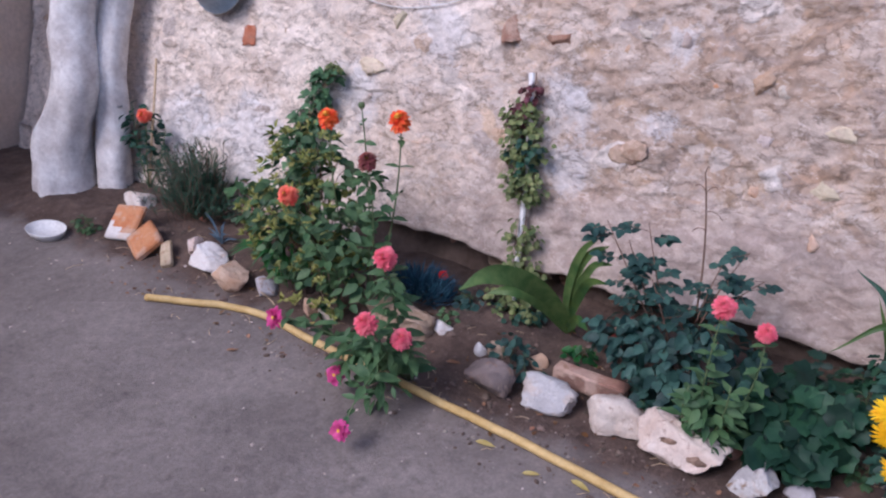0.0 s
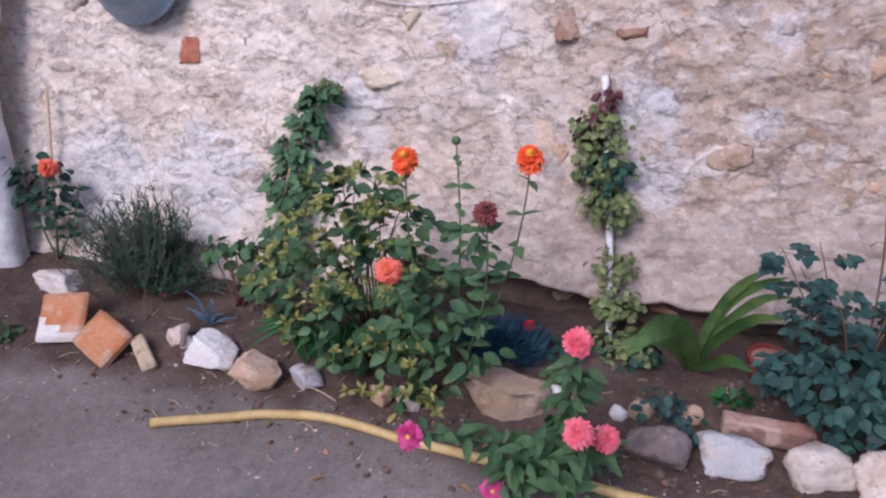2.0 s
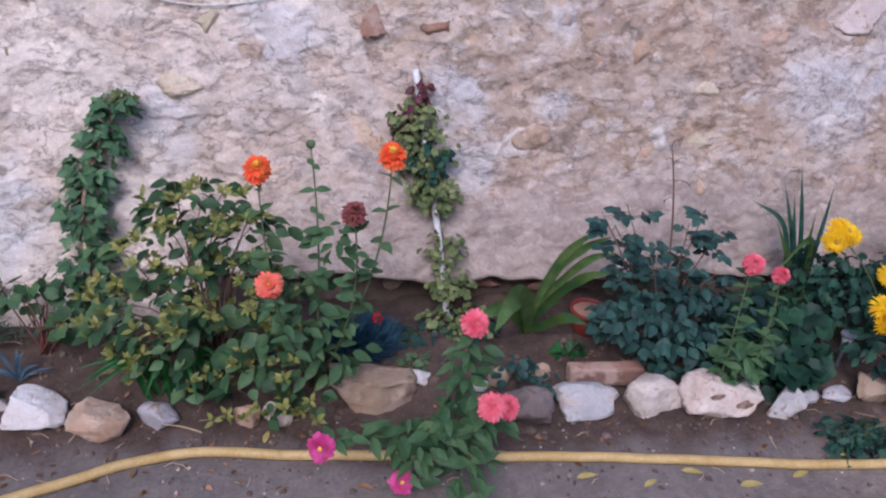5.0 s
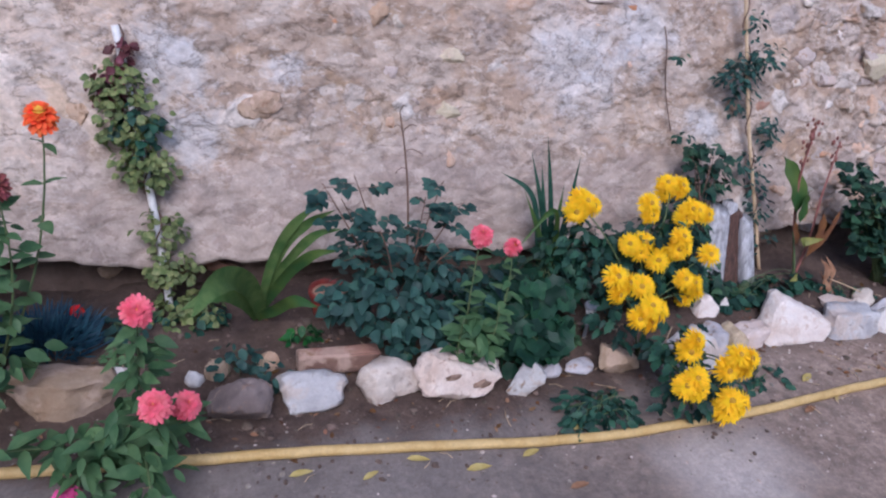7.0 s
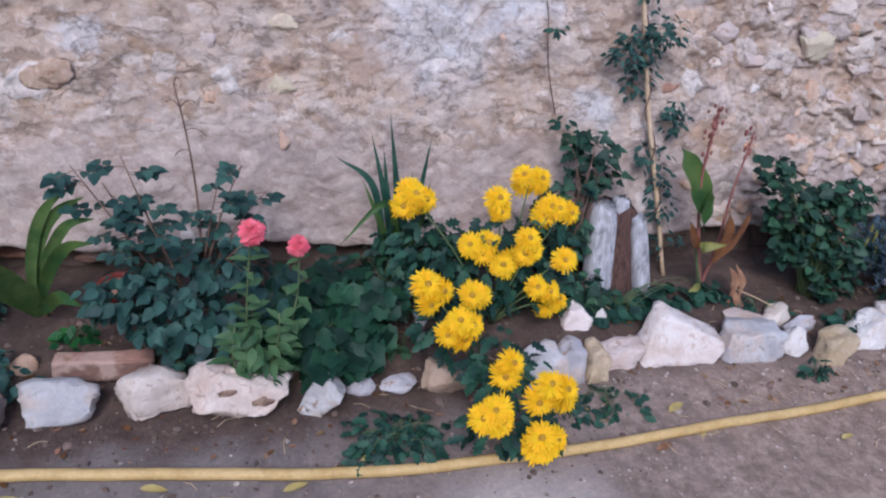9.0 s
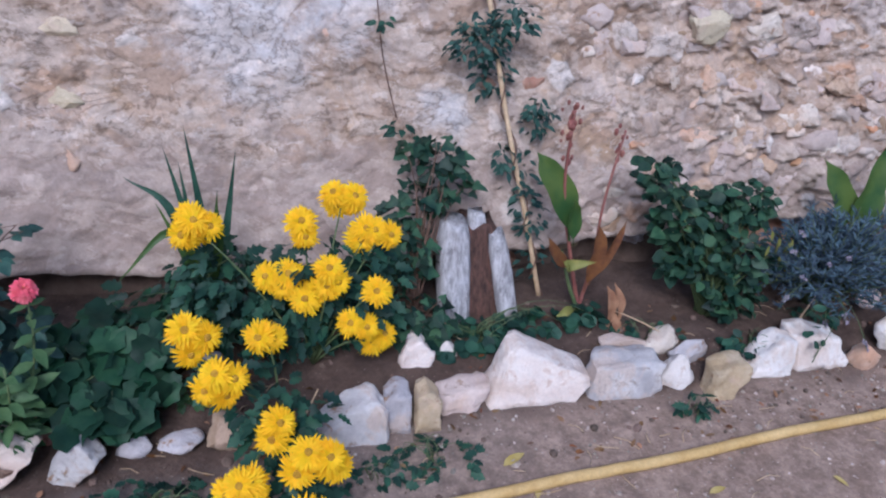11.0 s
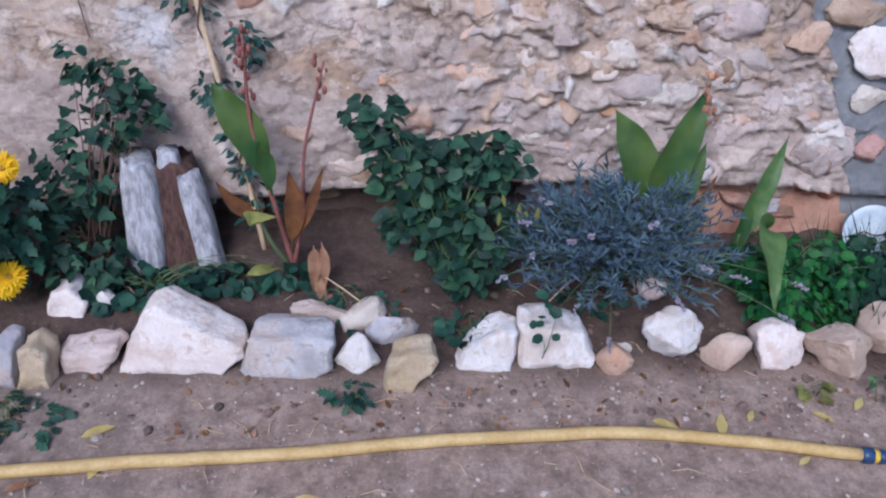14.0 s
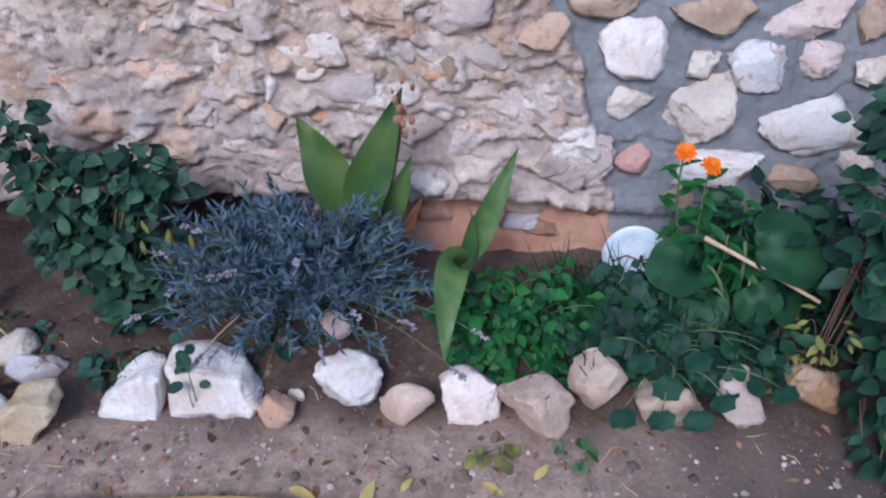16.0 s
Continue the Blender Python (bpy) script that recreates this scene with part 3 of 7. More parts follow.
def wedge(x, y, outline, depth, colour, seed, label, turn=0.0, lean=0.25):
    """A broad flat-faced stone standing on edge: its front outline given in x and z."""
    b = Builder()
    n = len(outline)
    cx, cz = sum(p[0] for p in outline) / n, 0.86 * sum(p[1] for p in outline) / n
    outline = [(px, pz * 0.86) for px, pz in outline]
    rnd = random.Random(seed)
    bm = bmesh.new()
    rings = []
    for y0, k in ((0.0, 0.91), (depth * 0.14, 1.0), (depth * 0.75, 0.97), (depth, 0.75)):
        rings.append([bm.verts.new((cx + (px - cx) * k, y0 + lean * pz + rnd.uniform(-0.004, 0.004), cz + (pz - cz) * k)) for px, pz in outline])
    for r, s in zip(rings, rings[1:]):
        for i in range(n):
            bm.faces.new((r[i], r[(i + 1) % n], s[(i + 1) % n], s[i]))
    bm.faces.new(rings[0][::-1]), bm.faces.new(rings[-1])
    bmesh.ops.triangulate(bm, faces=bm.faces[:])
    bmesh.ops.subdivide_edges(bm, edges=bm.edges[:], cuts=5, use_grid_fill=True)
    bmesh.ops.smooth_vert(bm, verts=bm.verts[:], factor=0.12, use_axis_x=True, use_axis_y=True, use_axis_z=True)
    for v in bm.verts:
        v.co += Vector((noise.noise(v.co * 22), noise.noise(v.co * 22 + Vector((5, 5, 5))), noise.noise(v.co * 22 + Vector((9, 2, 4))))) * 0.006
        v.co += v.normal * (0.0035 * noise.noise(v.co * 60) + 0.006 * noise.noise(v.co * 28 + Vector((seed, 1, 2))))
    bm.verts.index_update()
    m = Matrix.Translation((x, y + 0.012, -0.012)) @ Matrix.Rotation(radians(turn), 4, "Z")
    b.add([tuple(m @ v.co) for v in bm.verts], [tuple(v.index for v in f.verts) for f in bm.faces])
    bm.free()
    return solid("rock", b, STONES[colour], label, "rock", "edging stones of the flower bed")


def slab(name, x, y, z, w, d, h, turn, tilt, lean, colour, label, category, seed=1):
    """A brick or tile with worn edges."""
    bm = bmesh.new()
    bmesh.ops.create_cube(bm, size=1.0, matrix=Matrix.Diagonal((w, d, h, 1)))
    bmesh.ops.subdivide_edges(bm, edges=bm.edges[:], cuts=5, use_grid_fill=True)
    bmesh.ops.bevel(bm, geom=[e for e in bm.edges if e.calc_face_angle(0) > 1], offset=0.004, segments=2, affect="EDGES")
    for v in bm.verts:
        v.co += v.normal * (0.0025 * noise.noise(v.co * 40 + Vector((seed, 0, 0))) + 0.004 * noise.noise(v.co * 12 + Vector((0, seed, 0))))
    bm.verts.index_update()
    m = pose(x, y, z, lean, tilt, turn)
    b = Builder()
    b.add([tuple(m @ v.co) for v in bm.verts], [tuple(v.index for v in f.verts) for f in bm.faces])
    bm.free()
    return solid(name, b, STONES[colour], label, category)


tile = slab("roof_tile", -0.50, 0.305, 0.075, 0.15, 0.16, 0.02, 14, -4, 38, "terracotta", "broken orange terracotta tile propped on the bed's edge", "tile", 1)
tile.data.materials.append(STONES["white"])
for face in tile.data.polygons:
    low = face.center.y + tile.location.y + 0.012 * noise.noise(face.center * 30)
    face.material_index = 1 if low < 0.272 else 0
slab("roof_tile", -0.335, 0.27, 0.05, 0.17, 0.13, 0.025, -24, 8, 32, "terracotta", "broken orange terracotta tile lying against stones", "tile", 2)
slab("roof_tile", -0.19, 0.262, 0.03, 0.13, 0.045, 0.028, -40, 20, 10, "ochre", "narrow yellowish tile fragment on bare earth", "tile", 3)
brick = slab("brick", 1.61, 0.395, 0.052, 0.228, 0.055, 0.06, 1, 1, -6, "brown", "flat reddish-brown brick with worn edges in the soil", "brick", 4)
# lighter brick on upward faces, darker on the sides: sky light put into colour
brick.data.materials.append(STONES["rust"])
for face in brick.data.polygons:
    face.material_index = 1 if face.normal.z > 0.8 else 0
edging(-0.70, 0.455, 0.19, 0.10, "rose", 81, "whitish broken stone beside the tiles")
edging(-0.306, 0.542, 0.07, 0.05, "red", 82, "small red brick lump in the soil")
edging(-0.125, 0.312, 0.125, 0.05, "pink", 11, "slanted pinkish stone leaning on a rounded rock", d=0.06, tilt=-40, lift=0.035)
edging(-0.075, 0.322, 0.065, 0.06, "grey", 12, "small grey stone between two rocks")
edging(0.019, 0.247, 0.172, 0.115, "white", 13, "rounded whitish limestone rock on the bed's edge", d=0.12, cuts=5)
edging(0.187, 0.207, 0.172, 0.095, "peach", 14, "rounded peach-coloured rock with rusty specks", d=0.11, cuts=5)
edging(0.338, 0.252, 0.112, 0.068, "grey", 15, "small blocky grey stone on the bed's edge")
edging(0.569, 0.252, 0.075, 0.06, "peach", 16, "small peach stone under leaves")
edging(0.648, 0.262, 0.093, 0.06, "cream", 17, "small cream stone under leaves")
edging(0.915, 0.292, 0.26, 0.10, "tan", 18, "broad flat tan stone behind a zinnia", d=0.16, cuts=6)
edging(1.055, 0.387, 0.095, 0.06, "white", 19, "small smooth white stone in the bed", cuts=4)
edging(1.232, 0.362, 0.06, 0.06, "bluewhite", 20, "small bluish-white stone in the bed")
edging(1.335, 0.197, 0.17, 0.115, "dark", 21, "pitted dark brown tufa lump", cuts=5)
edging(1.29, 0.372, 0.075, 0.085, "tan", 22, "small brown lump of stone")
edging(1.42, 0.402, 0.075, 0.07, "peach", 23, "small peach stone beside a brick")
edging(1.522, 0.237, 0.186, 0.09, "cool", 24, "smooth oval grey-white rock", d=0.11, cuts=4)
edging(1.732, 0.250, 0.182, 0.105, "rusty", 25, "angular white and pink rock", d=0.13, cuts=5)
knob = edging(1.925, 0.215, 0.26, 0.13, "rusty", 26, "large knobbly cream rock with rusty pits", d=0.15, cuts=5)
PIT = plain("rust_brown_crust", (0.26, 0.155, 0.11), (0.44, 0.30, 0.22), 60.0, 0.95, 0.8, 160.0)
for px, pz, pr in ((1.90, 0.072, 0.02), (1.982, 0.05, 0.026)):
    hit = knob.ray_cast(Vector((px, -0.2, pz)) - knob.location, Vector((0, 1, 0)))
    b, lump = Builder(), boulder((pr * 2.3, 0.008, pr * 1.7), int(px * 900), 6, 0.5, 3)
    b.add([tuple(p + knob.location + hit[1]) for p in lump[0]], lump[1])
    part("pit", b, PIT, knob, "rusty brown crusted pit")
edging(2.045, 0.345, 0.075, 0.085, "pinkred", 33, "pinkish stone next to a knobbly cream rock", d=0.07)
edging(2.03, 0.46, 0.06, 0.05, "pinkred", 27, "small reddish stone at the foot of a zinnia")
edging(2.126, 0.217, 0.123, 0.105, "bluewhite", 28, "rounded off-white rock on the bed's edge", cuts=5)
edging(2.232, 0.287, 0.08, 0.05, "grey", 29, "small grey stone of the edging")
edging(2.331, 0.277, 0.103, 0.035, "grey", 30, "flat grey chip of edging stone")
edging(2.455, 0.267, 0.134, 0.075, "tan", 31, "brown angular stone under yellow flowers")
wedge(2.702, 0.252, [(-0.10, 0.0), (0.10, 0.0), (0.10, 0.09), (0.07, 0.125), (0.03, 0.12), (-0.06, 0.06)], 0.10, "bluewhite", 41, "large off-white angular stone")
wedge(2.826, 0.287, [(-0.035, 0.0), (0.033, 0.0), (0.035, 0.115), (0.0, 0.12), (-0.03, 0.09)], 0.08, "grey", 42, "upright grey-beige stone slab")
wedge(2.899, 0.282, [(-0.036, 0.0), (0.036, 0.0), (0.034, 0.09), (0.0, 0.125), (-0.022, 0.11)], 0.08, "ochre", 43, "upright ochre-brown stone slab")
wedge(2.998, 0.332, [(-0.06, 0.0), (0.03, 0.0), (0.07, 0.06), (0.065, 0.08), (-0.065, 0.055)], 0.08, "pink", 44, "low pinkish stone with a slanted top")
wedge(2.905, 0.47, [(-0.042, 0.0), (0.042, 0.0), (0.045, 0.085), (0.012, 0.13), (-0.03, 0.12), (-0.046, 0.06)], 0.07, "rose", 45, "upright pinkish-cream stone behind the edging")
edging(3.005, 0.505, 0.085, 0.085, "white", 46, "small rough white stone behind the edging")
wedge(3.192, 0.332, [(-0.145, 0.0), (0.10, 0.0), (0.15, 0.05), (0.145, 0.075), (-0.04, 0.168), (-0.068, 0.162)], 0.11, "rose", 47, "largest pale pink triangular stone of the edging", lean=0.45)
wedge(3.436, 0.327, [(-0.105, 0.0), (0.06, 0.0), (0.10, 0.03), (0.108, 0.10), (0.1, 0.108), (-0.07, 0.112), (-0.085, 0.1)], 0.10, "cool", 48, "blocky lavender-grey stone with flat faces", lean=0.35)
edging(3.505, 0.497, 0.17, 0.06, "pink", 49, "flat pinkish stone chip lying on soil", d=0.06)
edging(3.601, 0.472, 0.115, 0.085, "cream", 50, "flaky cream piece of stone")
edging(3.669, 0.442, 0.13, 0.08, "grey", 51, "flaky grey piece of stone", d=0.06)
edging(3.591, 0.357, 0.115, 0.085, "white", 52, "small whitish block of stone")
wedge(3.713, 0.292, [(-0.06, 0.0), (0.0, 0.0), (0.06, 0.085), (0.05, 0.12), (0.0, 0.115), (-0.045, 0.09)], 0.08, "ochre", 53, "upright ochre-yellow stone with crumbling face")
wedge(3.888, 0.366, [(-0.075, 0.0), (0.065, 0.0), (0.068, 0.115), (0.035, 0.125), (-0.045, 0.06)], 0.09, "white", 54, "bright white broken limestone")
wedge(4.052, 0.378, [(-0.09, 0.01), (0.085, 0.0), (0.09, 0.03), (0.055, 0.10), (-0.03, 0.12), (-0.092, 0.118)], 0.10, "white", 55, "broad bright white broken limestone", lean=0.4)
edging(4.183, 0.372, 0.085, 0.075, "peach", 56, "small peach-orange stone of the edging")
edging(4.215, 0.442, 0.04, 0.03, "cream", 66, "tiny cream stone behind the edging")
edging(4.325, 0.407, 0.144, 0.115, "white", 57, "knobbly white limestone with dark cracks", d=0.11)
edging(4.446, 0.382, 0.115, 0.085, "sand", 58, "angular peach-coloured stone of the edging")
edging(4.574, 0.402, 0.132, 0.105, "rose", 59, "blocky cream stone with a bright face", d=0.10)
edging(4.706, 0.367, 0.155, 0.12, "sand", 60, "large tan-peach angular stone", d=0.12)
edging(4.830, 0.427, 0.121, 0.13, "sand", 61, "upright peach stone half under leaves", d=0.10)
edging(4.787, 0.587, 0.07, 0.06, "peach", 62, "small peach stone at the mint's foot")
edging(4.985, 0.412, 0.155, 0.095, "sand", 63, "cream stone overhung by round leaves", d=0.11)
edging(5.123, 0.427, 0.104, 0.11, "pink", 64, "greyish-pink blocky stone of the edging", d=0.10)
edging(5.282, 0.452, 0.176, 0.09, "amber", 65, "low brown-orange stone of the edging", d=0.12)
edging(4.29, 0.542, 0.075, 0.055, "pink", 67, "rounded pinkish stone among lavender", lift=0.09, cuts=3)


# ---- the hose ----
HOSE = plain("yellow_hose", (0.50, 0.325, 0.11), (0.65, 0.46, 0.20), 14.0, 0.55, 0.25, 120.0)
BLUE = plain("blue_plastic", (0.02, 0.05, 0.12), (0.03, 0.07, 0.16), 20.0, 0.4, 0.1, 90.0)
GOLD = plain("yellow_plastic", (0.7, 0.45, 0.04), (0.75, 0.5, 0.06), 20.0, 0.4, 0.1, 90.0)
HR = 0.0135


def hose():
    way = smooth_line([(0.0, 0.015, 0), (0.16, 0.082, 0), (0.31, 0.14, 0), (0.47, 0.166, 0), (0.65, 0.150, 0), (0.88, 0.134, 0), (1.26, 0.110, 0), (1.57, 0.088, 0), (1.87, 0.058, 0), (2.19, 0.03, 0), (2.46, 0.032, 0), (2.85, 0.058, 0), (3.2, 0.1, 0), (3.45, 0.123, 0), (3.84, 0.172, 0), (4.2, 0.198, 0), (4.43, 0.18, 0), (4.66, 0.154, 0)], 8)
    way = [Vector((p.x, p.y, soil_height(p.x, p.y) + HR - 0.001)) for p in way]
    ob = root_at("garden_hose", tuple(way[0]), "pale yellow garden hose lying along the flower bed", "hose")
    b = Builder()
    b.tube(way, HR, 12)
    part("pipe", b, HOSE, ob)
    d = (way[-1] - way[-2]).normalized()
    e = way[-1]
    b = Builder()
    b.tube([e - d * 0.004, e, e + d * 0.018, e + d * 0.02], [0.015, 0.0175, 0.0175, 0.015], 14)
    c = part("connector", b, BLUE, ob, "dark blue plastic hose connector")
    b = Builder()
    b.tube([e + d * 0.02, e + d * 0.03], [0.014, 0.014], 14)
    part("ring", b, GOLD, c, "yellow ring")
    b = Builder()
    b.tube([e + d * 0.03, e + d * 0.034, e + d * 0.052, e + d * 0.054], [0.014, 0.016, 0.0135, 0.011], 14)
    part("nozzle", b, BLUE, c)


hose()


# ---- leaf and flower shapes ----
def outline_shape(stations, fold=0.25, wave=0.0):
    """A leaf of unit length and width from (place, width) stations, folded along its midrib."""
    vs, fs = [], []
    for i, (t, w) in enumerate(stations):
        k = wave * (1 if i % 2 else -1)
        vs += [(-w / 2, t, fold * w / 2 + k), (0, t, 0), (w / 2, t, fold * w / 2 - k)]
    for i in range(len(stations) - 1):
        a = 3 * i
        fs += [(a, a + 1, a + 4, a + 3), (a + 1, a + 2, a + 5, a + 4)]
    return vs, fs


def round_shape(n=11, lobe=0.1, cup=0.12):
    vs, fs = [(0, 0.42, 0)], []
    for i in range(n):
        a = 2 * math.pi * (i + 0.5) / n - math.pi / 2
        r = 0.5 * (1 + lobe * (1 if i % 2 else -1))
        vs.append((r * math.cos(a), 0.46 + r * math.sin(a), cup * (0.6 + 0.4 * math.sin(3 * a))))
    fs = [(0, i + 1, (i + 1) % n + 1) for i in range(n)]
    return vs, fs


def heart_shape(n=26, cup=0.1):
    """A broad heart-shaped leaf with a wavy rim and sunken veins."""
    vs, fs = [(0, 0.12, 0.0)], []
    for ring, k in ((1, 0.55), (2, 1.0)):
        for i in range(n):
            a = 2 * math.pi * i / n - math.pi / 2
            notch = 0.34 * math.exp(-((math.pi - abs(abs(a - math.pi / 2) )) / 0.42) ** 2)
            r = 0.5 * (1 - notch) * (1 + 0.05 * math.sin(5 * a) * (ring == 2))
            z = (cup * k * k * 0.5 + 0.028 * math.sin(5 * a + 1) * k) - 0.02 * (i % 4 == 0) * (ring == 1)
            vs.append((r * k * math.cos(a) * 1.05, 0.12 + (0.38 + r * math.sin(a)) * k, z))
    for i in range(n):
        j = (i + 1) % n
        fs += [(0, 1 + i, 1 + j), (1 + i, 1 + n + i, 1 + n + j, 1 + j)]
    return vs, fs


HEART = heart_shape()
OVATE = outline_shape([(0, 0.06), (0.12, 0.55), (0.35, 1.0), (0.62, 0.82), (0.84, 0.42), (1.0, 0.03)], 0.28, 0.02)
LANCE = outline_shape([(0, 0.1), (0.2, 0.75), (0.45, 1.0), (0.75, 0.6), (1.0, 0.04)], 0.3, 0.03)
NEEDLE = outline_shape([(0, 0.6), (0.5, 1.0), (1.0, 0.1)], 0.3)
LOBED = outline_shape([(0, 0.1), (0.14, 0.85), (0.24, 0.5), (0.42, 1.0), (0.54, 0.55), (0.72, 0.8), (0.8, 0.4), (1.0, 0.05)], 0.25, 0.02)
IVY = outline_shape([(0, 0.3), (0.1, 0.95), (0.3, 1.0), (0.42, 0.6), (0.7, 0.5), (1.0, 0.03)], 0.22, 0.03)
ROUND, SCALLOP = round_shape(11, 0.04), round_shape(14, 0.09, 0.16)
PETAL = outline_shape([(0, 0.35), (0.45, 0.9), (0.8, 1.0), (1.0, 0.55)], 0.3)
SPIKE = outline_shape([(0, 0.6), (0.5, 1.0), (0.8, 0.75), (1.0, 0.05)], 0.4)
RAY = outline_shape([(0, 0.5), (0.5, 1.0), (0.9, 0.8), (1.0, 0.25)], 0.35)

GREEN = leaf_mat("bush_green_leaf", (0.034, 0.088, 0.038), (0.078, 0.138, 0.056), rand=0.5)
DEEP = leaf_mat("deep_green_leaf", (0.013, 0.048, 0.034), (0.032, 0.085, 0.056), rand=0.5)
GLOOM = leaf_mat("shade_green_leaf", (0.010, 0.040, 0.024), (0.022, 0.065, 0.036), rand=0.5)
SQUASH = leaf_mat("squash_leaf", (0.014, 0.056, 0.024), (0.028, 0.085, 0.036), rand=0.2, scale=14.0)
BEANLEAF = leaf_mat("bean_leaf", (0.013, 0.046, 0.032), (0.045, 0.095, 0.055), 0.5, 0.6)
ROSE = leaf_mat("rose_leaf", (0.020, 0.058, 0.050), (0.045, 0.10, 0.082), rand=0.4)
MINT = leaf_mat("mint_leaf", (0.010, 0.072, 0.018), (0.026, 0.125, 0.032), rand=0.5)
ZINNIA = leaf_mat("zinnia_leaf", (0.046, 0.108, 0.045), (0.088, 0.16, 0.068))
YELLOWISH = leaf_mat("yellowish_leaf", (0.16, 0.18, 0.05), (0.26, 0.25, 0.07))
SEEDY = leaf_mat("seed_head_bract", (0.16, 0.19, 0.045), (0.28, 0.27, 0.08))
IVYGREEN = leaf_mat("ivy_leaf", (0.06, 0.14, 0.07), (0.10, 0.19, 0.085))
VARIEGATED = leaf_mat("variegated_leaf", (0.09, 0.14, 0.045), (0.22, 0.24, 0.10), scale=60.0)
WINE = leaf_mat("wine_red_leaf", (0.09, 0.03, 0.035), (0.16, 0.05, 0.06))
BLUEISH = leaf_mat("blue_green_blade", (0.014, 0.05, 0.085), (0.035, 0.09, 0.13))
SILVER = leaf_mat("lavender_leaf", (0.042, 0.076, 0.108), (0.105, 0.15, 0.195), 0.7, 0.5)
ROSEMARY = leaf_mat("needle_leaf", (0.03, 0.075, 0.05), (0.06, 0.12, 0.075), 0.6)
STRAP = leaf_mat("strap_leaf", (0.055, 0.12, 0.035), (0.11, 0.175, 0.055), 0.4)
CANNA = leaf_mat("canna_leaf", (0.034, 0.088, 0.028), (0.085, 0.135, 0.032), 0.4, 0.15, 9.0)
DRY = leaf_mat("dry_leaf", (0.22, 0.11, 0.06), (0.36, 0.21, 0.12), 0.8)
RUSSET = leaf_mat("russet_leaf", (0.10, 0.042, 0.024), (0.20, 0.09, 0.032), 0.6)
FALLEN = leaf_mat("fallen_leaf", (0.42, 0.33, 0.10), (0.55, 0.45, 0.18), 0.8)
STEM = plain("green_stem", (0.08, 0.13, 0.05), (0.13, 0.17, 0.07), 30.0, 0.6, 0.2, 90.0)
WOODY = plain("woody_stem", (0.13, 0.07, 0.05), (0.20, 0.12, 0.08), 30.0, 0.8, 0.3, 90.0)
REDSTEM = plain("red_stem", (0.22, 0.07, 0.06), (0.30, 0.12, 0.09), 30.0, 0.6, 0.2, 90.0)
CANE = plain("dry_cane", (0.52, 0.36, 0.21), (0.64, 0.48, 0.31), 18.0, 0.7, 0.3, 80.0)
PALE = plain("white_plastic_pipe", (0.68, 0.66, 0.64), (0.76, 0.74, 0.72), 14.0, 0.5, 0.2, 70.0)
ORANGE = leaf_mat("orange_petal", (0.88, 0.11, 0.03), (0.90, 0.20, 0.05), 0.5, 0.2, thin=0.3)
CORAL = leaf_mat("coral_petal", (0.82, 0.12, 0.08), (0.88, 0.26, 0.16), 0.5, 0.12, thin=0.3)
PINK = leaf_mat("pink_petal", (0.80, 0.11, 0.17), (0.86, 0.23, 0.28), 0.5, 0.12, thin=0.3)
MAGENTA = leaf_mat("magenta_petal", (0.58, 0.05, 0.22), (0.70, 0.11, 0.32), 0.5, 0.15, thin=0.3)
SPENT = leaf_mat("faded_petal", (0.20, 0.045, 0.05), (0.30, 0.10, 0.08), 0.7, 0.3, thin=0.2)
YELLOW = leaf_mat("yellow_petal", (0.90, 0.52, 0.001), (0.94, 0.64, 0.003), 0.6, 0.10, thin=0.3)
MARIGOLD = leaf_mat("marigold_petal", (0.90, 0.20, 0.005), (0.92, 0.27, 0.01), 0.5, 0.08, thin=0.3)
RED = leaf_mat("red_petal", (0.68, 0.02, 0.02), (0.75, 0.04, 0.03), 0.5, 0.12, thin=0.3)
EYE_GOLD = plain("golden_flower_centre", (0.80, 0.42, 0.03), (0.88, 0.55, 0.06), 60.0, 0.8, 0.5, 300.0)
EYE_DARK = plain("amber_flower_centre", (0.55, 0.30, 0.02), (0.66, 0.40, 0.03), 60.0, 0.8, 0.5, 300.0)
EYE_AMBER = plain("ochre_flower_centre", (0.42, 0.22, 0.012), (0.60, 0.34, 0.02), 90.0, 0.8, 0.6, 300.0)
LILAC = leaf_mat("lavender_flower", (0.24, 0.21, 0.28), (0.36, 0.32, 0.38), 0.7, 0.2)
BUD = plain("green_flower_bud", (0.08, 0.13, 0.05), (0.11, 0.16, 0.06), 60.0, 0.7, 0.3, 200.0)

RND = random.Random(11)


def double_flower(rings, width, shape=PETAL):
    b = Builder()
    for n, tilt, length, h, turn in rings:
        for i in range(n):
            a = 2 * math.pi * (i + turn) / n + RND.uniform(-0.06, 0.06)
            e = radians(tilt + RND.uniform(-11, 11))
            b.leaf(shape, (0, 0, h), (math.cos(a) * math.cos(e), math.sin(a) * math.cos(e), math.sin(e)), (0, 0, 1), length * RND.uniform(0.86, 1.06), width, 0.12)
    return b


def eye_mesh(name, material, r, h):
    vs, fs = ICO[2]
    b = Builder()
    b.add([(p.x * r, p.y * r, h + p.z * r * 0.55) for p in vs], fs)
    return b.mesh(name, material)


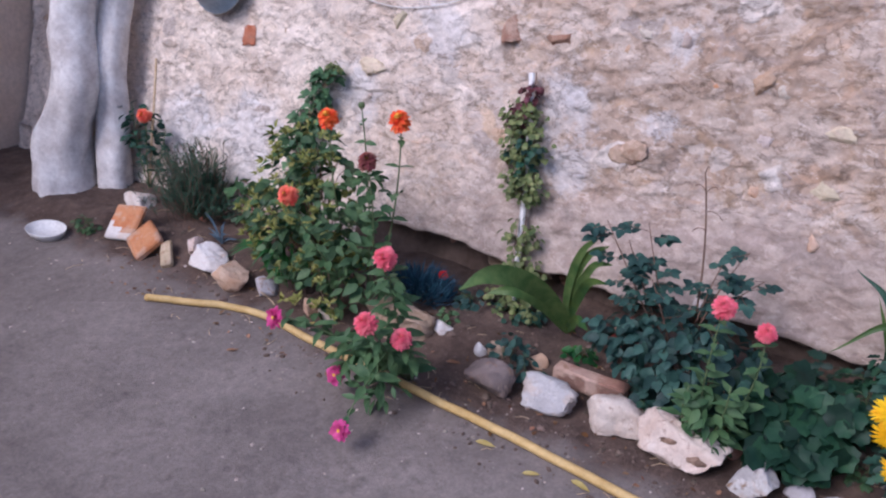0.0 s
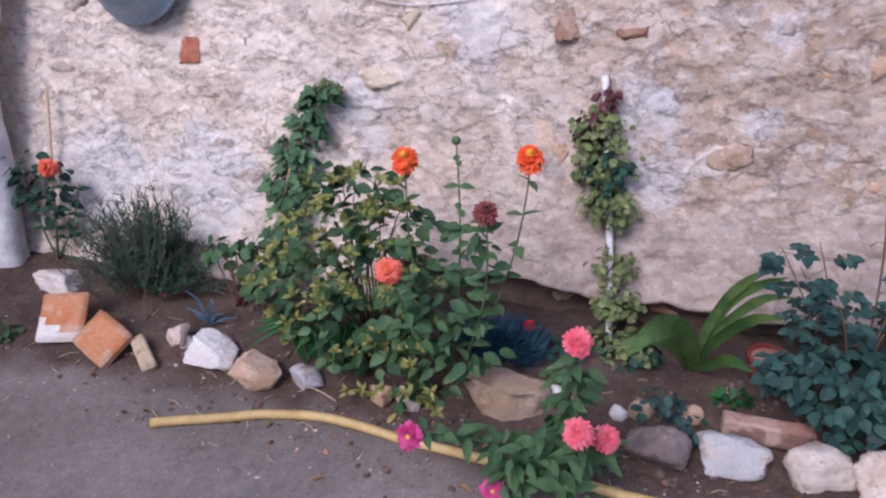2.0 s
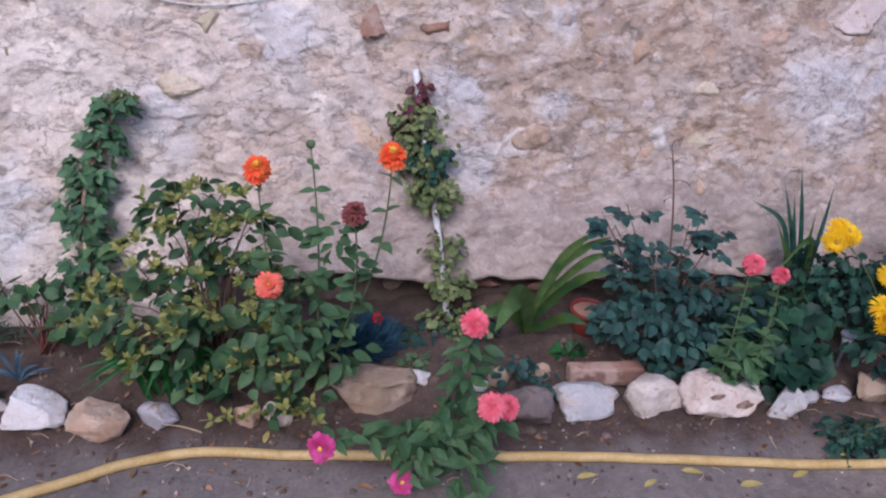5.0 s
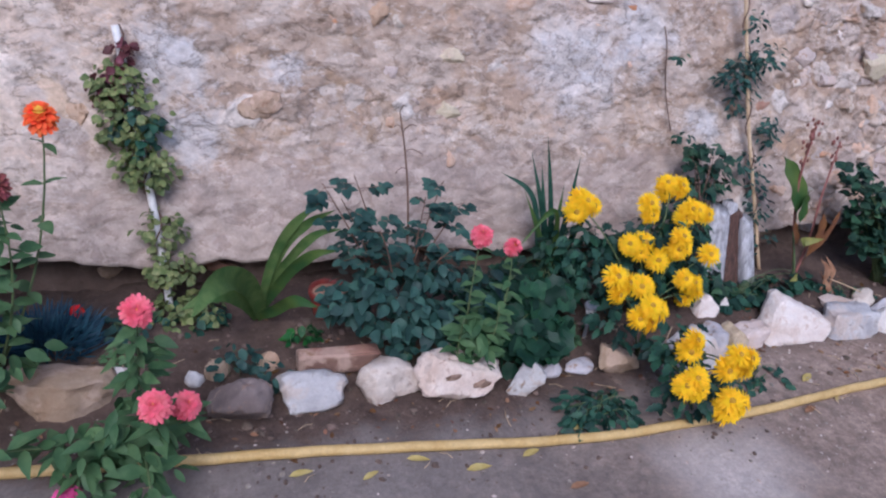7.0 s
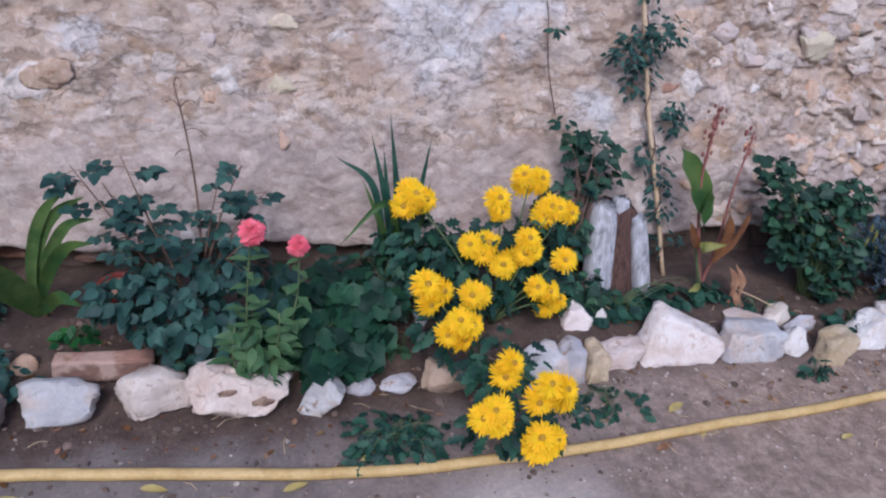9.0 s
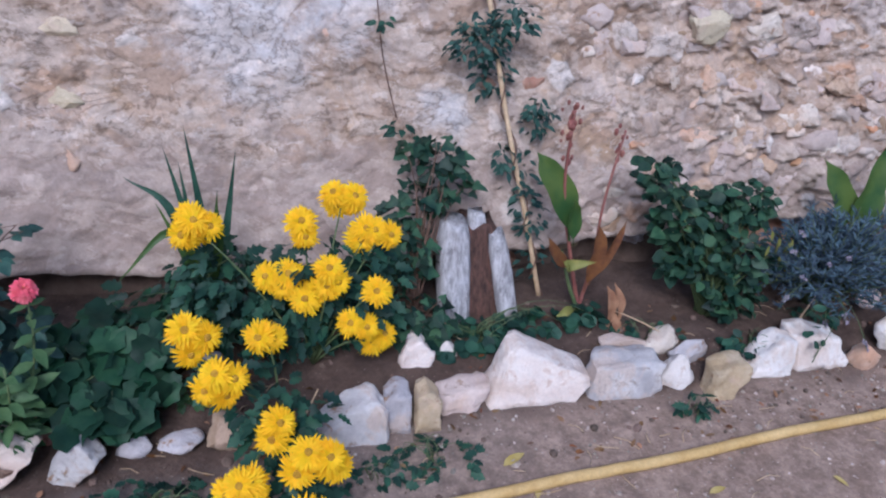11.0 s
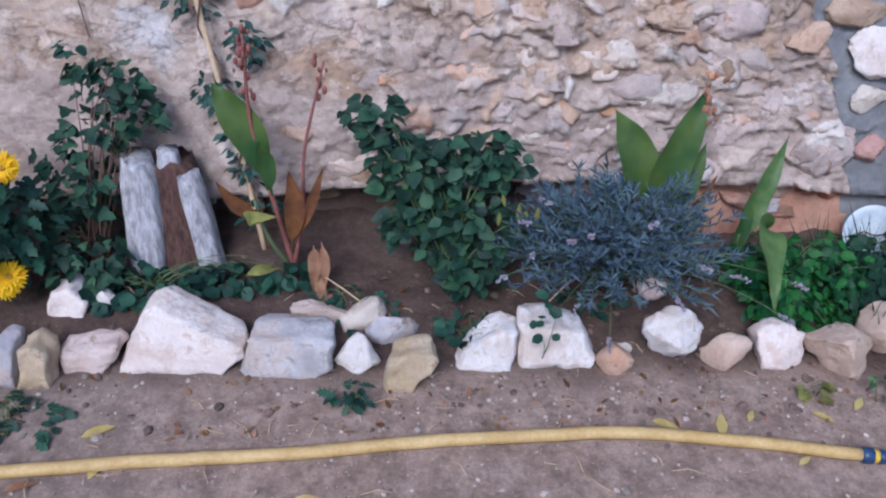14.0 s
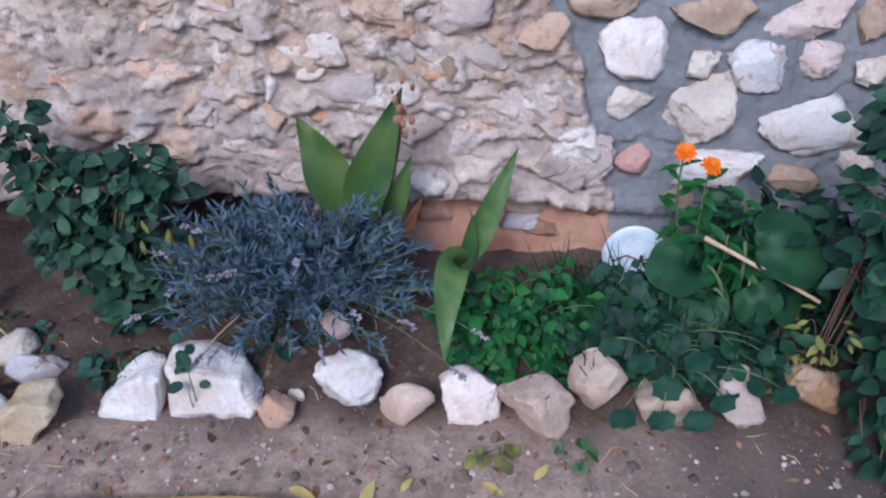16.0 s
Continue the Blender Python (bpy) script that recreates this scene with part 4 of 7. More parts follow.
ZIN_RINGS = [(18, -34, 0.50, 0.02, 0), (19, -18, 0.50, 0.06, 0.5), (18, -3, 0.46, 0.11, 0.2), (17, 11, 0.40, 0.16, 0.7), (15, 26, 0.33, 0.20, 0.3), (13, 42, 0.25, 0.24, 0.6), (10, 60, 0.18, 0.26, 0.1)]
FLAT_RINGS = [(17, -4, 0.50, 0.03, 0), (15, 14, 0.44, 0.05, 0.5), (12, 32, 0.34, 0.07, 0.2)]
MUM_RINGS = [(24, -22, 0.50, 0.02, 0), (24, -6, 0.50, 0.04, 0.5), (20, 9, 0.43, 0.06, 0.2), (16, 24, 0.33, 0.08, 0.6)]
FLOWERS = {}
for kind, rings, wide, shape, material, eye, r, h in (
    ("orange", ZIN_RINGS, 0.14, PETAL, ORANGE, EYE_GOLD, 0.17, 0.30), ("coral", ZIN_RINGS, 0.135, PETAL, CORAL, EYE_GOLD, 0.12, 0.27), ("pink", ZIN_RINGS, 0.13, PETAL, PINK, EYE_GOLD, 0.08, 0.25),
    ("magenta", FLAT_RINGS, 0.19, PETAL, MAGENTA, EYE_GOLD, 0.12, 0.08), ("spent", ZIN_RINGS, 0.13, RAY, SPENT, EYE_DARK, 0.12, 0.2), ("yellow", MUM_RINGS, 0.078, SPIKE, YELLOW, EYE_AMBER, 0.105, 0.11),
    ("marigold", FLAT_RINGS, 0.13, RAY, MARIGOLD, EYE_DARK, 0.12, 0.06), ("red", FLAT_RINGS[:2], 0.26, PETAL, RED, EYE_DARK, 0.08, 0.06)):
    FLOWERS[kind] = (double_flower(rings, wide, shape).mesh("petals", material), eye_mesh("flower_centre", eye, r, h))


def flower(kind, parent, at, diameter, face=(0, -0.5, 0.9), label=""):
    petals, eye = FLOWERS[kind]
    ob = new("flower", petals)
    ob.parent = parent
    turn = Vector(face).to_track_quat("Z", "Y").to_matrix().to_4x4() @ Matrix.Rotation(RND.uniform(0, 6), 4, "Z")
    ob.matrix_local = Matrix.Translation(Vector(at) - parent.location) @ turn @ Matrix.Diagonal((diameter, diameter, diameter, 1))
    if label:
        tagged(ob, label)
    c = new("flower_centre", eye)
    c.parent = ob
    return ob


def scatter(b, blobs, shape, size, droop=0.25, ratio=0.7, shell=0.35, curl=0.15, upright=0.0, seed=1):
    """Leaves through a crown of uneven lumps: (x, y, z, rx, ry, rz, count)."""
    rnd = random.Random(seed)
    tips = []
    for x, y, z, rx, ry, rz, count in blobs:
        for _ in range(count):
            d = Vector((rnd.gauss(0, 1), rnd.gauss(0, 1), rnd.gauss(0, 1))).normalized()
            r = shell + (1 - shell) * rnd.random() ** 0.6
            r *= 1 + 0.35 * noise.noise(d * 1.7 + Vector((x * 5, y * 5, seed)))
            p = Vector((x + d.x * rx * r, y + d.y * ry * r, z + d.z * rz * r))
            p.z = max(p.z, soil_height(p.x, p.y) + 0.006)
            p.y = min(p.y, wall_y(p.x, p.z) - 0.015)
            out = Vector((d.x, d.y * 0.8 - 0.25, 0)) + Vector((rnd.uniform(-0.8, 0.8), rnd.uniform(-0.8, 0.8), -droop + upright + rnd.uniform(-0.35, 0.35)))
            up = Vector((d.x * 0.5 + rnd.uniform(-0.8, 0.8), d.y * 0.5 - 0.4 + rnd.uniform(-0.7, 0.7), 0.9))
            ln = rnd.uniform(*size)
            b.leaf(shape, p, out, up, ln, ln * ratio * rnd.uniform(0.85, 1.15), curl)
            tips.append(p)
    return tips


def twigs(b, base, tips, every=6, r=0.003, seed=2):
    """Branches from the foot of a plant to some of its leaves."""
    rnd = random.Random(seed)
    for p in tips[::every]:
        foot = Vector(base) + Vector((rnd.uniform(-0.02, 0.02), rnd.uniform(-0.02, 0.02), 0))
        line = curve(foot, p, Vector((0, 0, 0.03 + 0.12 * (p - foot).length)) + Vector((rnd.uniform(-0.03, 0.03), rnd.uniform(-0.02, 0.02), 0)), 6)
        b.tube(line, [r * (1 - 0.11 * i) for i in range(7)], 5)


def shrub(name, label, base, blobs, shape, size, leaf, stem=STEM, ratio=0.7, every=7, r=0.003, droop=0.25, seed=1, group="", category="shrub", **more):
    ob = root_at(name, (base[0], base[1], soil_height(base[0], base[1])), label, category, group)
    b, s = Builder(), Builder()
    tips = scatter(b, blobs, shape, size, droop, ratio, seed=seed, **more)
    twigs(s, ob.location, tips, every, r, seed)
    tagged(part("branchwork", s, stem, ob), kind="stuff")
    tagged(part("foliage", b, leaf, ob), kind="stuff")
    return ob


def stalk(ob, b, a, z, shape, size, pairs, sag=(0, 0, 0), r=0.003, ratio=0.42, start=0.15, seed=1, curl=0.2, leaf=None):
    """A stem with leaves in opposite pairs, turned crosswise."""
    rnd = random.Random(seed)
    line = curve(a, z, sag, 10)
    own = Builder()
    own.tube(line, [r * (1 - 0.05 * i) for i in range(11)], 6)
    part("stem", own, STEM, ob)
    for i in range(pairs):
        t = start + (0.93 - start) * i / max(pairs - 1, 1)
        k = min(int(t * 10), 9)
        p = line[k].lerp(line[k + 1], t * 10 - k)
        ang = i * 1.57 + rnd.uniform(-0.4, 0.4) + 0.5
        ln = size * rnd.uniform(0.8, 1.15) * (1.0 if t < 0.7 else 0.75)
        for sgn in (1, -1):
            d = Vector((math.cos(ang) * sgn, math.sin(ang) * sgn, rnd.uniform(-0.15, 0.5)))
            one = Builder()
            one.leaf(shape, p, d, (rnd.uniform(-0.5, 0.5), -0.3 + rnd.uniform(-0.4, 0.4), 1), ln, ln * ratio, curl)
            part("leaf", one, leaf or ZINNIA, ob)


def blade(path, width, fold=0.2, profile=None, n=14):
    """One long leaf along a smooth line."""
    line = smooth_line(path, n)
    b, vs, fs = Builder(), [], []
    m = len(line) - 1
    for i, p in enumerate(line):
        t = i / m
        d = (line[min(i + 1, m)] - line[max(i - 1, 0)]).normalized()
        side = d.cross(Vector((0.1, -0.85, 0.5))).normalized()
        up = side.cross(d)
        w = width * (profile(t) if profile else min(1.0, 0.35 + 2.2 * t) * min(1.0, (1 - t) * 2.2 + 0.02))
        wob = 0.06 * width * math.sin(t * 15)
        vs += [tuple(p - side * w / 2 + up * (fold * w / 2 + wob)), tuple(p - side * w / 4 + up * fold * w / 6), tuple(p), tuple(p + side * w / 4 + up * fold * w / 6), tuple(p + side * w / 2 + up * (fold * w / 2 - wob))]
    for i in range(m):
        for k in range(4):
            a = 5 * i + k
            fs.append((a, a + 1, a + 6, a + 5))
    b.add(vs, fs)
    return b


def oval(t):
    """Outline of a broad leaf on a short stalk."""
    u = max(0.0, (t - 0.12) / 0.88)
    return 0.1 if t < 0.12 else 0.1 * (1 - u) + 0.92 * math.sin(math.pi * u ** 0.8) ** 0.9 * (1 - 0.25 * u)


def ribbon(t):
    """Outline of a strap leaf: even, with a tapered tip."""
    return min(1.0, 0.55 + 1.2 * t) * min(1.0, ((1 - t) * 3.2 + 0.01) ** 0.8)


def ground_at(x, y):
    return (x, y, soil_height(x, y))


# ---- far left end: posts, tub, cable ----
WHITEWASH = plain("whitewashed_wood", (0.58, 0.52, 0.49), (0.84, 0.80, 0.77), 11.0, 0.85, 0.5, 45.0)


def trunk_post(name, path, radii, label, seed):
    b = Builder()
    line = smooth_line(path, 8)
    sides, vs, fs = 20, [], []
    for i, p in enumerate(line):
        t = i / (len(line) - 1) * (len(radii) - 1)
        k = min(int(t), len(radii) - 2)
        r = radii[k] + (radii[k + 1] - radii[k]) * (t - k)
        for j in range(sides):
            a = 2 * math.pi * j / sides
            q = r * (1 + 0.26 * noise.fractal(Vector((math.cos(a) * 1.3, math.sin(a) * 1.3, p.z * 3 + seed)), 0.9, 2.0, 3))
            vs.append((p.x + q * math.cos(a), p.y + q * math.sin(a), p.z))
    for i in range(len(line) - 1):
        for j in range(sides):
            fs.append((i * sides + j, i * sides + (j + 1) % sides, (i + 1) * sides + (j + 1) % sides, (i + 1) * sides + j))
    fs += [tuple(range(sides))[::-1], tuple(range((len(line) - 1) * sides, len(line) * sides))]
    b.add(vs, fs)
    return solid(name, b, WHITEWASH, label, "post")


trunk_post("wooden_post", [(-1.20, 0.45, -0.02), (-1.22, 0.51, 0.25), (-1.15, 0.59, 0.5), (-1.18, 0.69, 0.8), (-1.11, 0.89, 1.4), (-1.11, 1.08, 2.1)], [0.15, 0.13, 0.12, 0.11, 0.11, 0.10], "thick whitewashed crooked tree-trunk post against the wall", 3)
trunk_post("wooden_post", [(-0.99, 0.60, -0.02), (-1.03, 0.66, 0.25), (-1.07, 0.76, 0.6), (-1.08, 0.86, 0.9), (-1.08, 1.03, 1.4), (-1.08, 1.24, 2.1)], [0.08, 0.08, 0.07, 0.075, 0.07, 0.06], "slimmer pale grey crooked tree-trunk post", 8)

ZINC = plain("zinc_sheet", (0.26, 0.34, 0.42), (0.38, 0.46, 0.52), 5.0, 0.5, 0.15, 60.0, metal=0.2)
ENAMEL = plain("pale_enamel", (0.60, 0.62, 0.64), (0.70, 0.72, 0.73), 5.0, 0.35, 0.1, 60.0)


def lathe(profile, at, axis, sides=36):
    """A turned shape: (radius, height) along an axis."""
    turn = Vector(axis).to_track_quat("Z", "Y").to_matrix()
    vs = [tuple(Vector(at) + turn @ Vector((r * math.cos(2 * math.pi * k / sides), r * math.sin(2 * math.pi * k / sides), h))) for r, h in profile for k in range(sides)]
    fs = [(i * sides + k, i * sides + (k + 1) % sides, (i + 1) * sides + (k + 1) % sides, (i + 1) * sides + k) for i in range(len(profile) - 1) for k in range(sides)]
    b = Builder()
    b.add(vs, fs)
    return b


def tub():
    """A tub hung by its rim, its pale base turned to the yard."""
    axis = Vector((-0.03, -0.939, 0.343)).normalized()
    at = Vector((-0.515, 1.052, 0.995)) + axis * 0.045
    ob = root_at("metal_tub", tuple(at), "blue-grey zinc tub with a pale base hung on the wall", "tub")
    part("body", lathe([(0.150, 0.004), (0.172, 0.0), (0.176, 0.006), (0.172, 0.014), (0.166, 0.016), (0.150, 0.065), (0.132, 0.118), (0.118, 0.136)], at, axis), ZINC, ob)
    part("rim", lathe([(0.170, -0.004), (0.178, -0.002), (0.181, 0.005), (0.178, 0.012), (0.171, 0.014)], at, axis), ZINC, ob, "rolled zinc rim")
    part("base", lathe([(0.118, 0.136), (0.113, 0.141), (0.104, 0.139), (0.098, 0.133), (0.0, 0.130)], at, axis), ENAMEL, ob, "pale grey enamel base")
    b = Builder()
    up = Vector((0.0, 0.343, 0.939))
    hook = at + up * 0.178
    b.tube(curve(hook - axis * 0.05 + up * 0.02, hook + axis * 0.012 + up * 0.012, axis * 0.01, 5), 0.004, 6)
    b.tube(curve(hook + axis * 0.012 + up * 0.012, hook + axis * 0.016 - up * 0.012, axis * 0.004, 4), 0.004, 6)
    part("hook", b, ZINC, ob, "bent iron hook in the wall")


tub()


def wall_line(points, lift=0.01):
    return [Vector((x, wall_y(x, z) - wall_relief(x, z) - lift, z)) for x, z in points]


def cable():
    b = Builder()
    b.tube(smooth_line(wall_line([(0.02, 1.16), (0.08, 1.06), (0.16, 0.988), (0.28, 0.956), (0.44, 0.945), (0.60, 0.965), (0.75, 1.015), (0.82, 1.08), (0.84, 1.18)], 0.010), 6), 0.0022, 6)
    solid("cable", b, PALE, "thin white cable hanging in a loop on the wall", "cable")


cable()


def oval_dish():
    b = Builder()
    base = soil_height(-0.83, 0.13)
    prof = [(0.0, 0.006), (0.8, 0.006), (0.95, 0.028), (1.0, 0.034), (1.03, 0.034), (1.0, 0.026), (0.86, 0.0), (0.0, 0.0)]
    n = 32
    vs = [(-0.83 + r * 0.105 * math.cos(2 * math.pi * k / n), 0.13 + r * 0.07 * math.sin(2 * math.pi * k / n), base + h) for r, h in prof for k in range(n)]
    b.add(vs, [(i * n + k, i * n + (k + 1) % n, (i + 1) * n + (k + 1) % n, (i + 1) * n + k) for i in range(len(prof) - 1) for k in range(n)])
    solid("dish", b, PALE, "shallow oval white dish lying on the earth", "dish")


oval_dish()


# ---- plants of the bed ----
def red_flowered_plant():
    base = ground_at(-0.82, 0.66)
    ob = root_at("flowering_plant", base, "thin plant with one red-pink flower on a stake", "plant")
    b, k = Builder(), Builder()
    k.tube([base, (-0.86, wall_y(-0.86, 0.62) - 0.05, 0.62)], 0.006, 6)
    part("stake", k, CANE, ob, "pale cane stake")
    stalk(ob, b, base, (-0.753, 0.667, 0.40), OVATE, 0.05, 6, (0.02, -0.02, 0), 0.004, 0.6, 0.4, 3, leaf=DEEP)
    stalk(ob, b, base, (-0.92, 0.72, 0.42), OVATE, 0.05, 6, (-0.02, 0.0, 0), 0.004, 0.6, 0.3, 4, leaf=DEEP)
    stalk(ob, b, base, (-0.70, 0.72, 0.33), OVATE, 0.05, 5, (0.02, 0.0, 0), 0.004, 0.6, 0.3, 5, leaf=DEEP)
    scatter(b, [(-0.85, 0.70, 0.32, 0.13, 0.07, 0.13, 70)], OVATE, (0.03, 0.055), seed=8)
    tagged(part("foliage", b, DEEP, ob), kind="stuff")
    flower("coral", ob, (-0.753, 0.66, 0.41), 0.075, (0, -0.8, 0.6), "red-pink double flower")


red_flowered_plant()


def needle_bush():
    base = ground_at(-0.38, 0.60)
    ob = root_at("rosemary_bush", base, "soft dark green needle-leaved bush beside the wall", "shrub")
    rnd = random.Random(5)
    s, b = Builder(), Builder()
    for _ in range(270):
        x, y = rnd.gauss(-0.38, 0.125), rnd.gauss(0.60, 0.05)
        foot = Vector((x * 0.45 - 0.38 * 0.55, y, soil_height(x, y)))
        tip = Vector((x + rnd.uniform(-0.06, 0.06), min(y + rnd.uniform(-0.07, 0.04), 0.76), rnd.uniform(0.16, 0.38) - 0.35 * abs(x + 0.38)))
        line = curve(foot, tip, (0, 0, 0.01), 7)
        s.tube(line, 0.0013, 4, False)
        for i in range(26):
            p = line[1 + i % 6].lerp(line[2 + i % 6], rnd.random())
            b.leaf(NEEDLE, p, (rnd.uniform(-1, 1), rnd.uniform(-1, 1), rnd.uniform(0.3, 1.6)), (0, -1, 0.4), rnd.uniform(0.02, 0.038), 0.0035)
    tagged(part("branchwork", s, WOODY, ob), kind="stuff")
    tagged(part("foliage", b, ROSEMARY, ob), kind="stuff")


needle_bush()
shrub("mallow_plant", "small pale-green leafy seedling at the wall's foot", ground_at(-0.03, 0.58), [(-0.04, 0.60, 0.22, 0.10, 0.05, 0.06, 32), (0.02, 0.58, 0.14, 0.06, 0.05, 0.05, 14)], SCALLOP, (0.03, 0.05), ZINNIA, REDSTEM, 1.0, 4, 0.003, seed=21, category="plant")


def spiky():
    base = ground_at(-0.06, 0.44)
    ob = root_at("aloe", base, "small grey-green spiky plant in bare soil", "plant")
    for dx, dy, h in ((-0.07, -0.01, 0.13), (-0.04, -0.03, 0.05), (0.03, 0.0, 0.10), (0.07, -0.02, 0.07), (0.10, 0.0, 0.045), (-0.10, 0.02, 0.04), (0.0, 0.03, 0.09)):
        part("leaf", blade([base, Vector(base) + Vector((dx * 0.4, dy * 0.5, h * 0.7)), Vector(base) + Vector((dx, dy, h))], 0.012, 0.5), SILVER, ob)


spiky()


def climbing(name, label, pole, rp, pole_mat, pole_name, nodes_list, shape, size, leaf, seed, ratio=0.9, extra=()):
    """A climber on a pole: a twining stem and leaves in lumps along it."""
    base = (pole[0][0], pole[0][1], pole[0][2])
    ob = root_at(name, base, label, "climber")
    k = Builder()
    k.tube(smooth_line(pole, 6), rp, 10)
    part(pole_name, k, pole_mat, ob)
    b, s = Builder(), Builder()
    line = smooth_line(pole, 12)
    twine = [p + Vector((math.cos(i * 0.9), math.sin(i * 0.9), 0)) * (rp + 0.006) for i, p in enumerate(line)]
    s.tube(twine, 0.0025, 5)
    scatter(b, nodes_list, shape, size, 0.35, ratio, 0.2, seed=seed)
    part("stem", s, WOODY, ob)
    tagged(part("foliage", b, leaf, ob), kind="stuff")
    for nm, blobs, mat_, sz in extra:
        e = Builder()
        scatter(e, blobs, shape, sz, 0.35, ratio, 0.2, seed=seed + 1)
        part(nm, e, mat_, ob)
    return ob


climbing("ivy", "dark green ivy climbing a cane on the wall", [ground_at(0.09, 0.66), (0.06, 0.80, 0.35), (0.09, 0.86, 0.5), (0.175, 0.93, 0.69)], 0.006, CANE, "stake",
    [(0.165, 0.91, 0.68, 0.07, 0.035, 0.05, 40), (0.12, 0.88, 0.58, 0.06, 0.04, 0.08, 62), (0.08, 0.85, 0.47, 0.065, 0.05, 0.08, 64), (0.06, 0.80, 0.36, 0.07, 0.06, 0.08, 68), (0.07, 0.74, 0.24, 0.075, 0.07, 0.08, 62), (0.10, 0.68, 0.15, 0.08, 0.07, 0.07, 50)], IVY, (0.03, 0.05), IVYGREEN, 31,
    extra=[("young_leaves", [(0.19, 0.92, 0.71, 0.04, 0.02, 0.02, 14)], VARIEGATED, (0.025, 0.04))])

BUSH_BLOBS = [(0.45, 0.46, 0.57, 0.13, 0.09, 0.08, 105), (0.58, 0.45, 0.50, 0.11, 0.07, 0.08, 60), (0.36, 0.47, 0.42, 0.13, 0.10, 0.08, 55), (0.52, 0.42, 0.36, 0.22, 0.12, 0.11, 140), (0.28, 0.45, 0.26, 0.18, 0.11, 0.10, 130), (0.45, 0.37, 0.20, 0.22, 0.10, 0.11, 150), (0.66, 0.34, 0.20, 0.13, 0.09, 0.11, 66), (0.60, 0.27, 0.11, 0.13, 0.06, 0.08, 32), (0.74, 0.26, 0.12, 0.09, 0.05, 0.07, 18)]
bush = shrub("four_o_clock_bush", "large spreading green bush with yellowish seed heads", ground_at(0.48, 0.46), [(x, y, z, rx, ry, rz, int(n * 0.62)) for x, y, z, rx, ry, rz, n in BUSH_BLOBS], OVATE, (0.032, 0.062), GREEN, WOODY, 0.68, 9, 0.0035, 0.3, 41)
heads, stars = Builder(), random.Random(43)
for p in scatter(Builder(), [(x, y - 0.02, z, rx * 1.08, ry, rz * 1.1, int(n * 0.24)) for x, y, z, rx, ry, rz, n in BUSH_BLOBS], LANCE, (0.014, 0.028), 0.0, 0.55, 0.6, seed=43):
    for k in range(7):
        e = Vector((stars.uniform(-1, 1), stars.uniform(-1, 0.6), stars.uniform(-0.2, 1.1)))
        ln = stars.uniform(0.018, 0.032)
        heads.leaf(LANCE, p + e * 0.003, e, (0.2, -0.6, 0.8), ln, ln * 0.42, 0.1)
tagged(part("seed_head_mass", heads, SEEDY, bush, "yellowish bracts and seed heads"), kind="stuff")


def strap_clump():
    base = ground_at(0.38, 0.38)
    ob = root_at("daylily", base, "clump of narrow green strap leaves under a bush", "plant")
    rnd = random.Random(6)
    for i in range(24):
        dx, dy, h = rnd.uniform(-0.17, 0.15), rnd.uniform(-0.10, 0.05), rnd.uniform(0.08, 0.17)
        foot = Vector(base) + Vector((dx * 0.5, dy * 0.4, 0))
        part("leaf", blade([foot, foot + Vector((dx * 0.3, dy * 0.3, h)), foot + Vector((dx, dy - 0.02, h * rnd.uniform(0.5, 1.05)))], 0.014, 0.4, n=5), MINT, ob)


strap_clump()


def orange_zinnia():
    base = ground_at(0.74, 0.40)
    ob = root_at("zinnia", base, "tall zinnia with orange, coral and faded flowers", "flower", "zinnias in the bed")
    b = Builder()
    for tip, sag, n, sd in (((0.62, 0.409, 0.70), (-0.03, -0.02, 0), 8, 1), ((0.945, 0.368, 0.755), (0.05, -0.02, 0), 6, 2), ((0.852, 0.314, 0.625), (0.05, -0.03, 0), 7, 3), ((0.749, 0.42, 0.76), (0.02, 0, 0), 8, 4), ((0.659, 0.159, 0.52), (0.0, -0.05, 0.03), 6, 5)):
        stalk(ob, b, base, tip, OVATE, 0.055, n, sag, 0.004, 0.52, 0.3, sd)
    scatter(b, [(0.82, 0.36, 0.5, 0.06, 0.05, 0.10, 26), (0.72, 0.30, 0.38, 0.10, 0.07, 0.10, 46), (0.78, 0.34, 0.22, 0.12, 0.08, 0.10, 60)], OVATE, (0.035, 0.065), 0.3, 0.55, seed=51)
    tagged(part("foliage", b, ZINNIA, ob), kind="stuff")
    flower("orange", ob, (0.62, 0.40, 0.705), 0.078, (0, -0.45, 0.9), "bright orange double flower")
    flower("orange", ob, (0.945, 0.36, 0.762), 0.078, (0, -0.35, 0.95), "bright orange double flower")
    flower("spent", ob, (0.852, 0.31, 0.632), 0.072, (0.1, -0.3, 0.95), "faded dark red flower")
    flower("coral", ob, (0.659, 0.15, 0.53), 0.074, (0, -0.75, 0.65), "salmon-coral double flower")
    vs, fs = ICO[2]
    for q, r in (((0.749, 0.42, 0.765), 0.012), ((0.745, 0.33, 0.40), 0.014)):
        bd = Builder()
        bd.add([tuple(Vector(q) + p * r) for p in vs], fs)
        part("bud", bd, BUD, ob)


orange_zinnia()


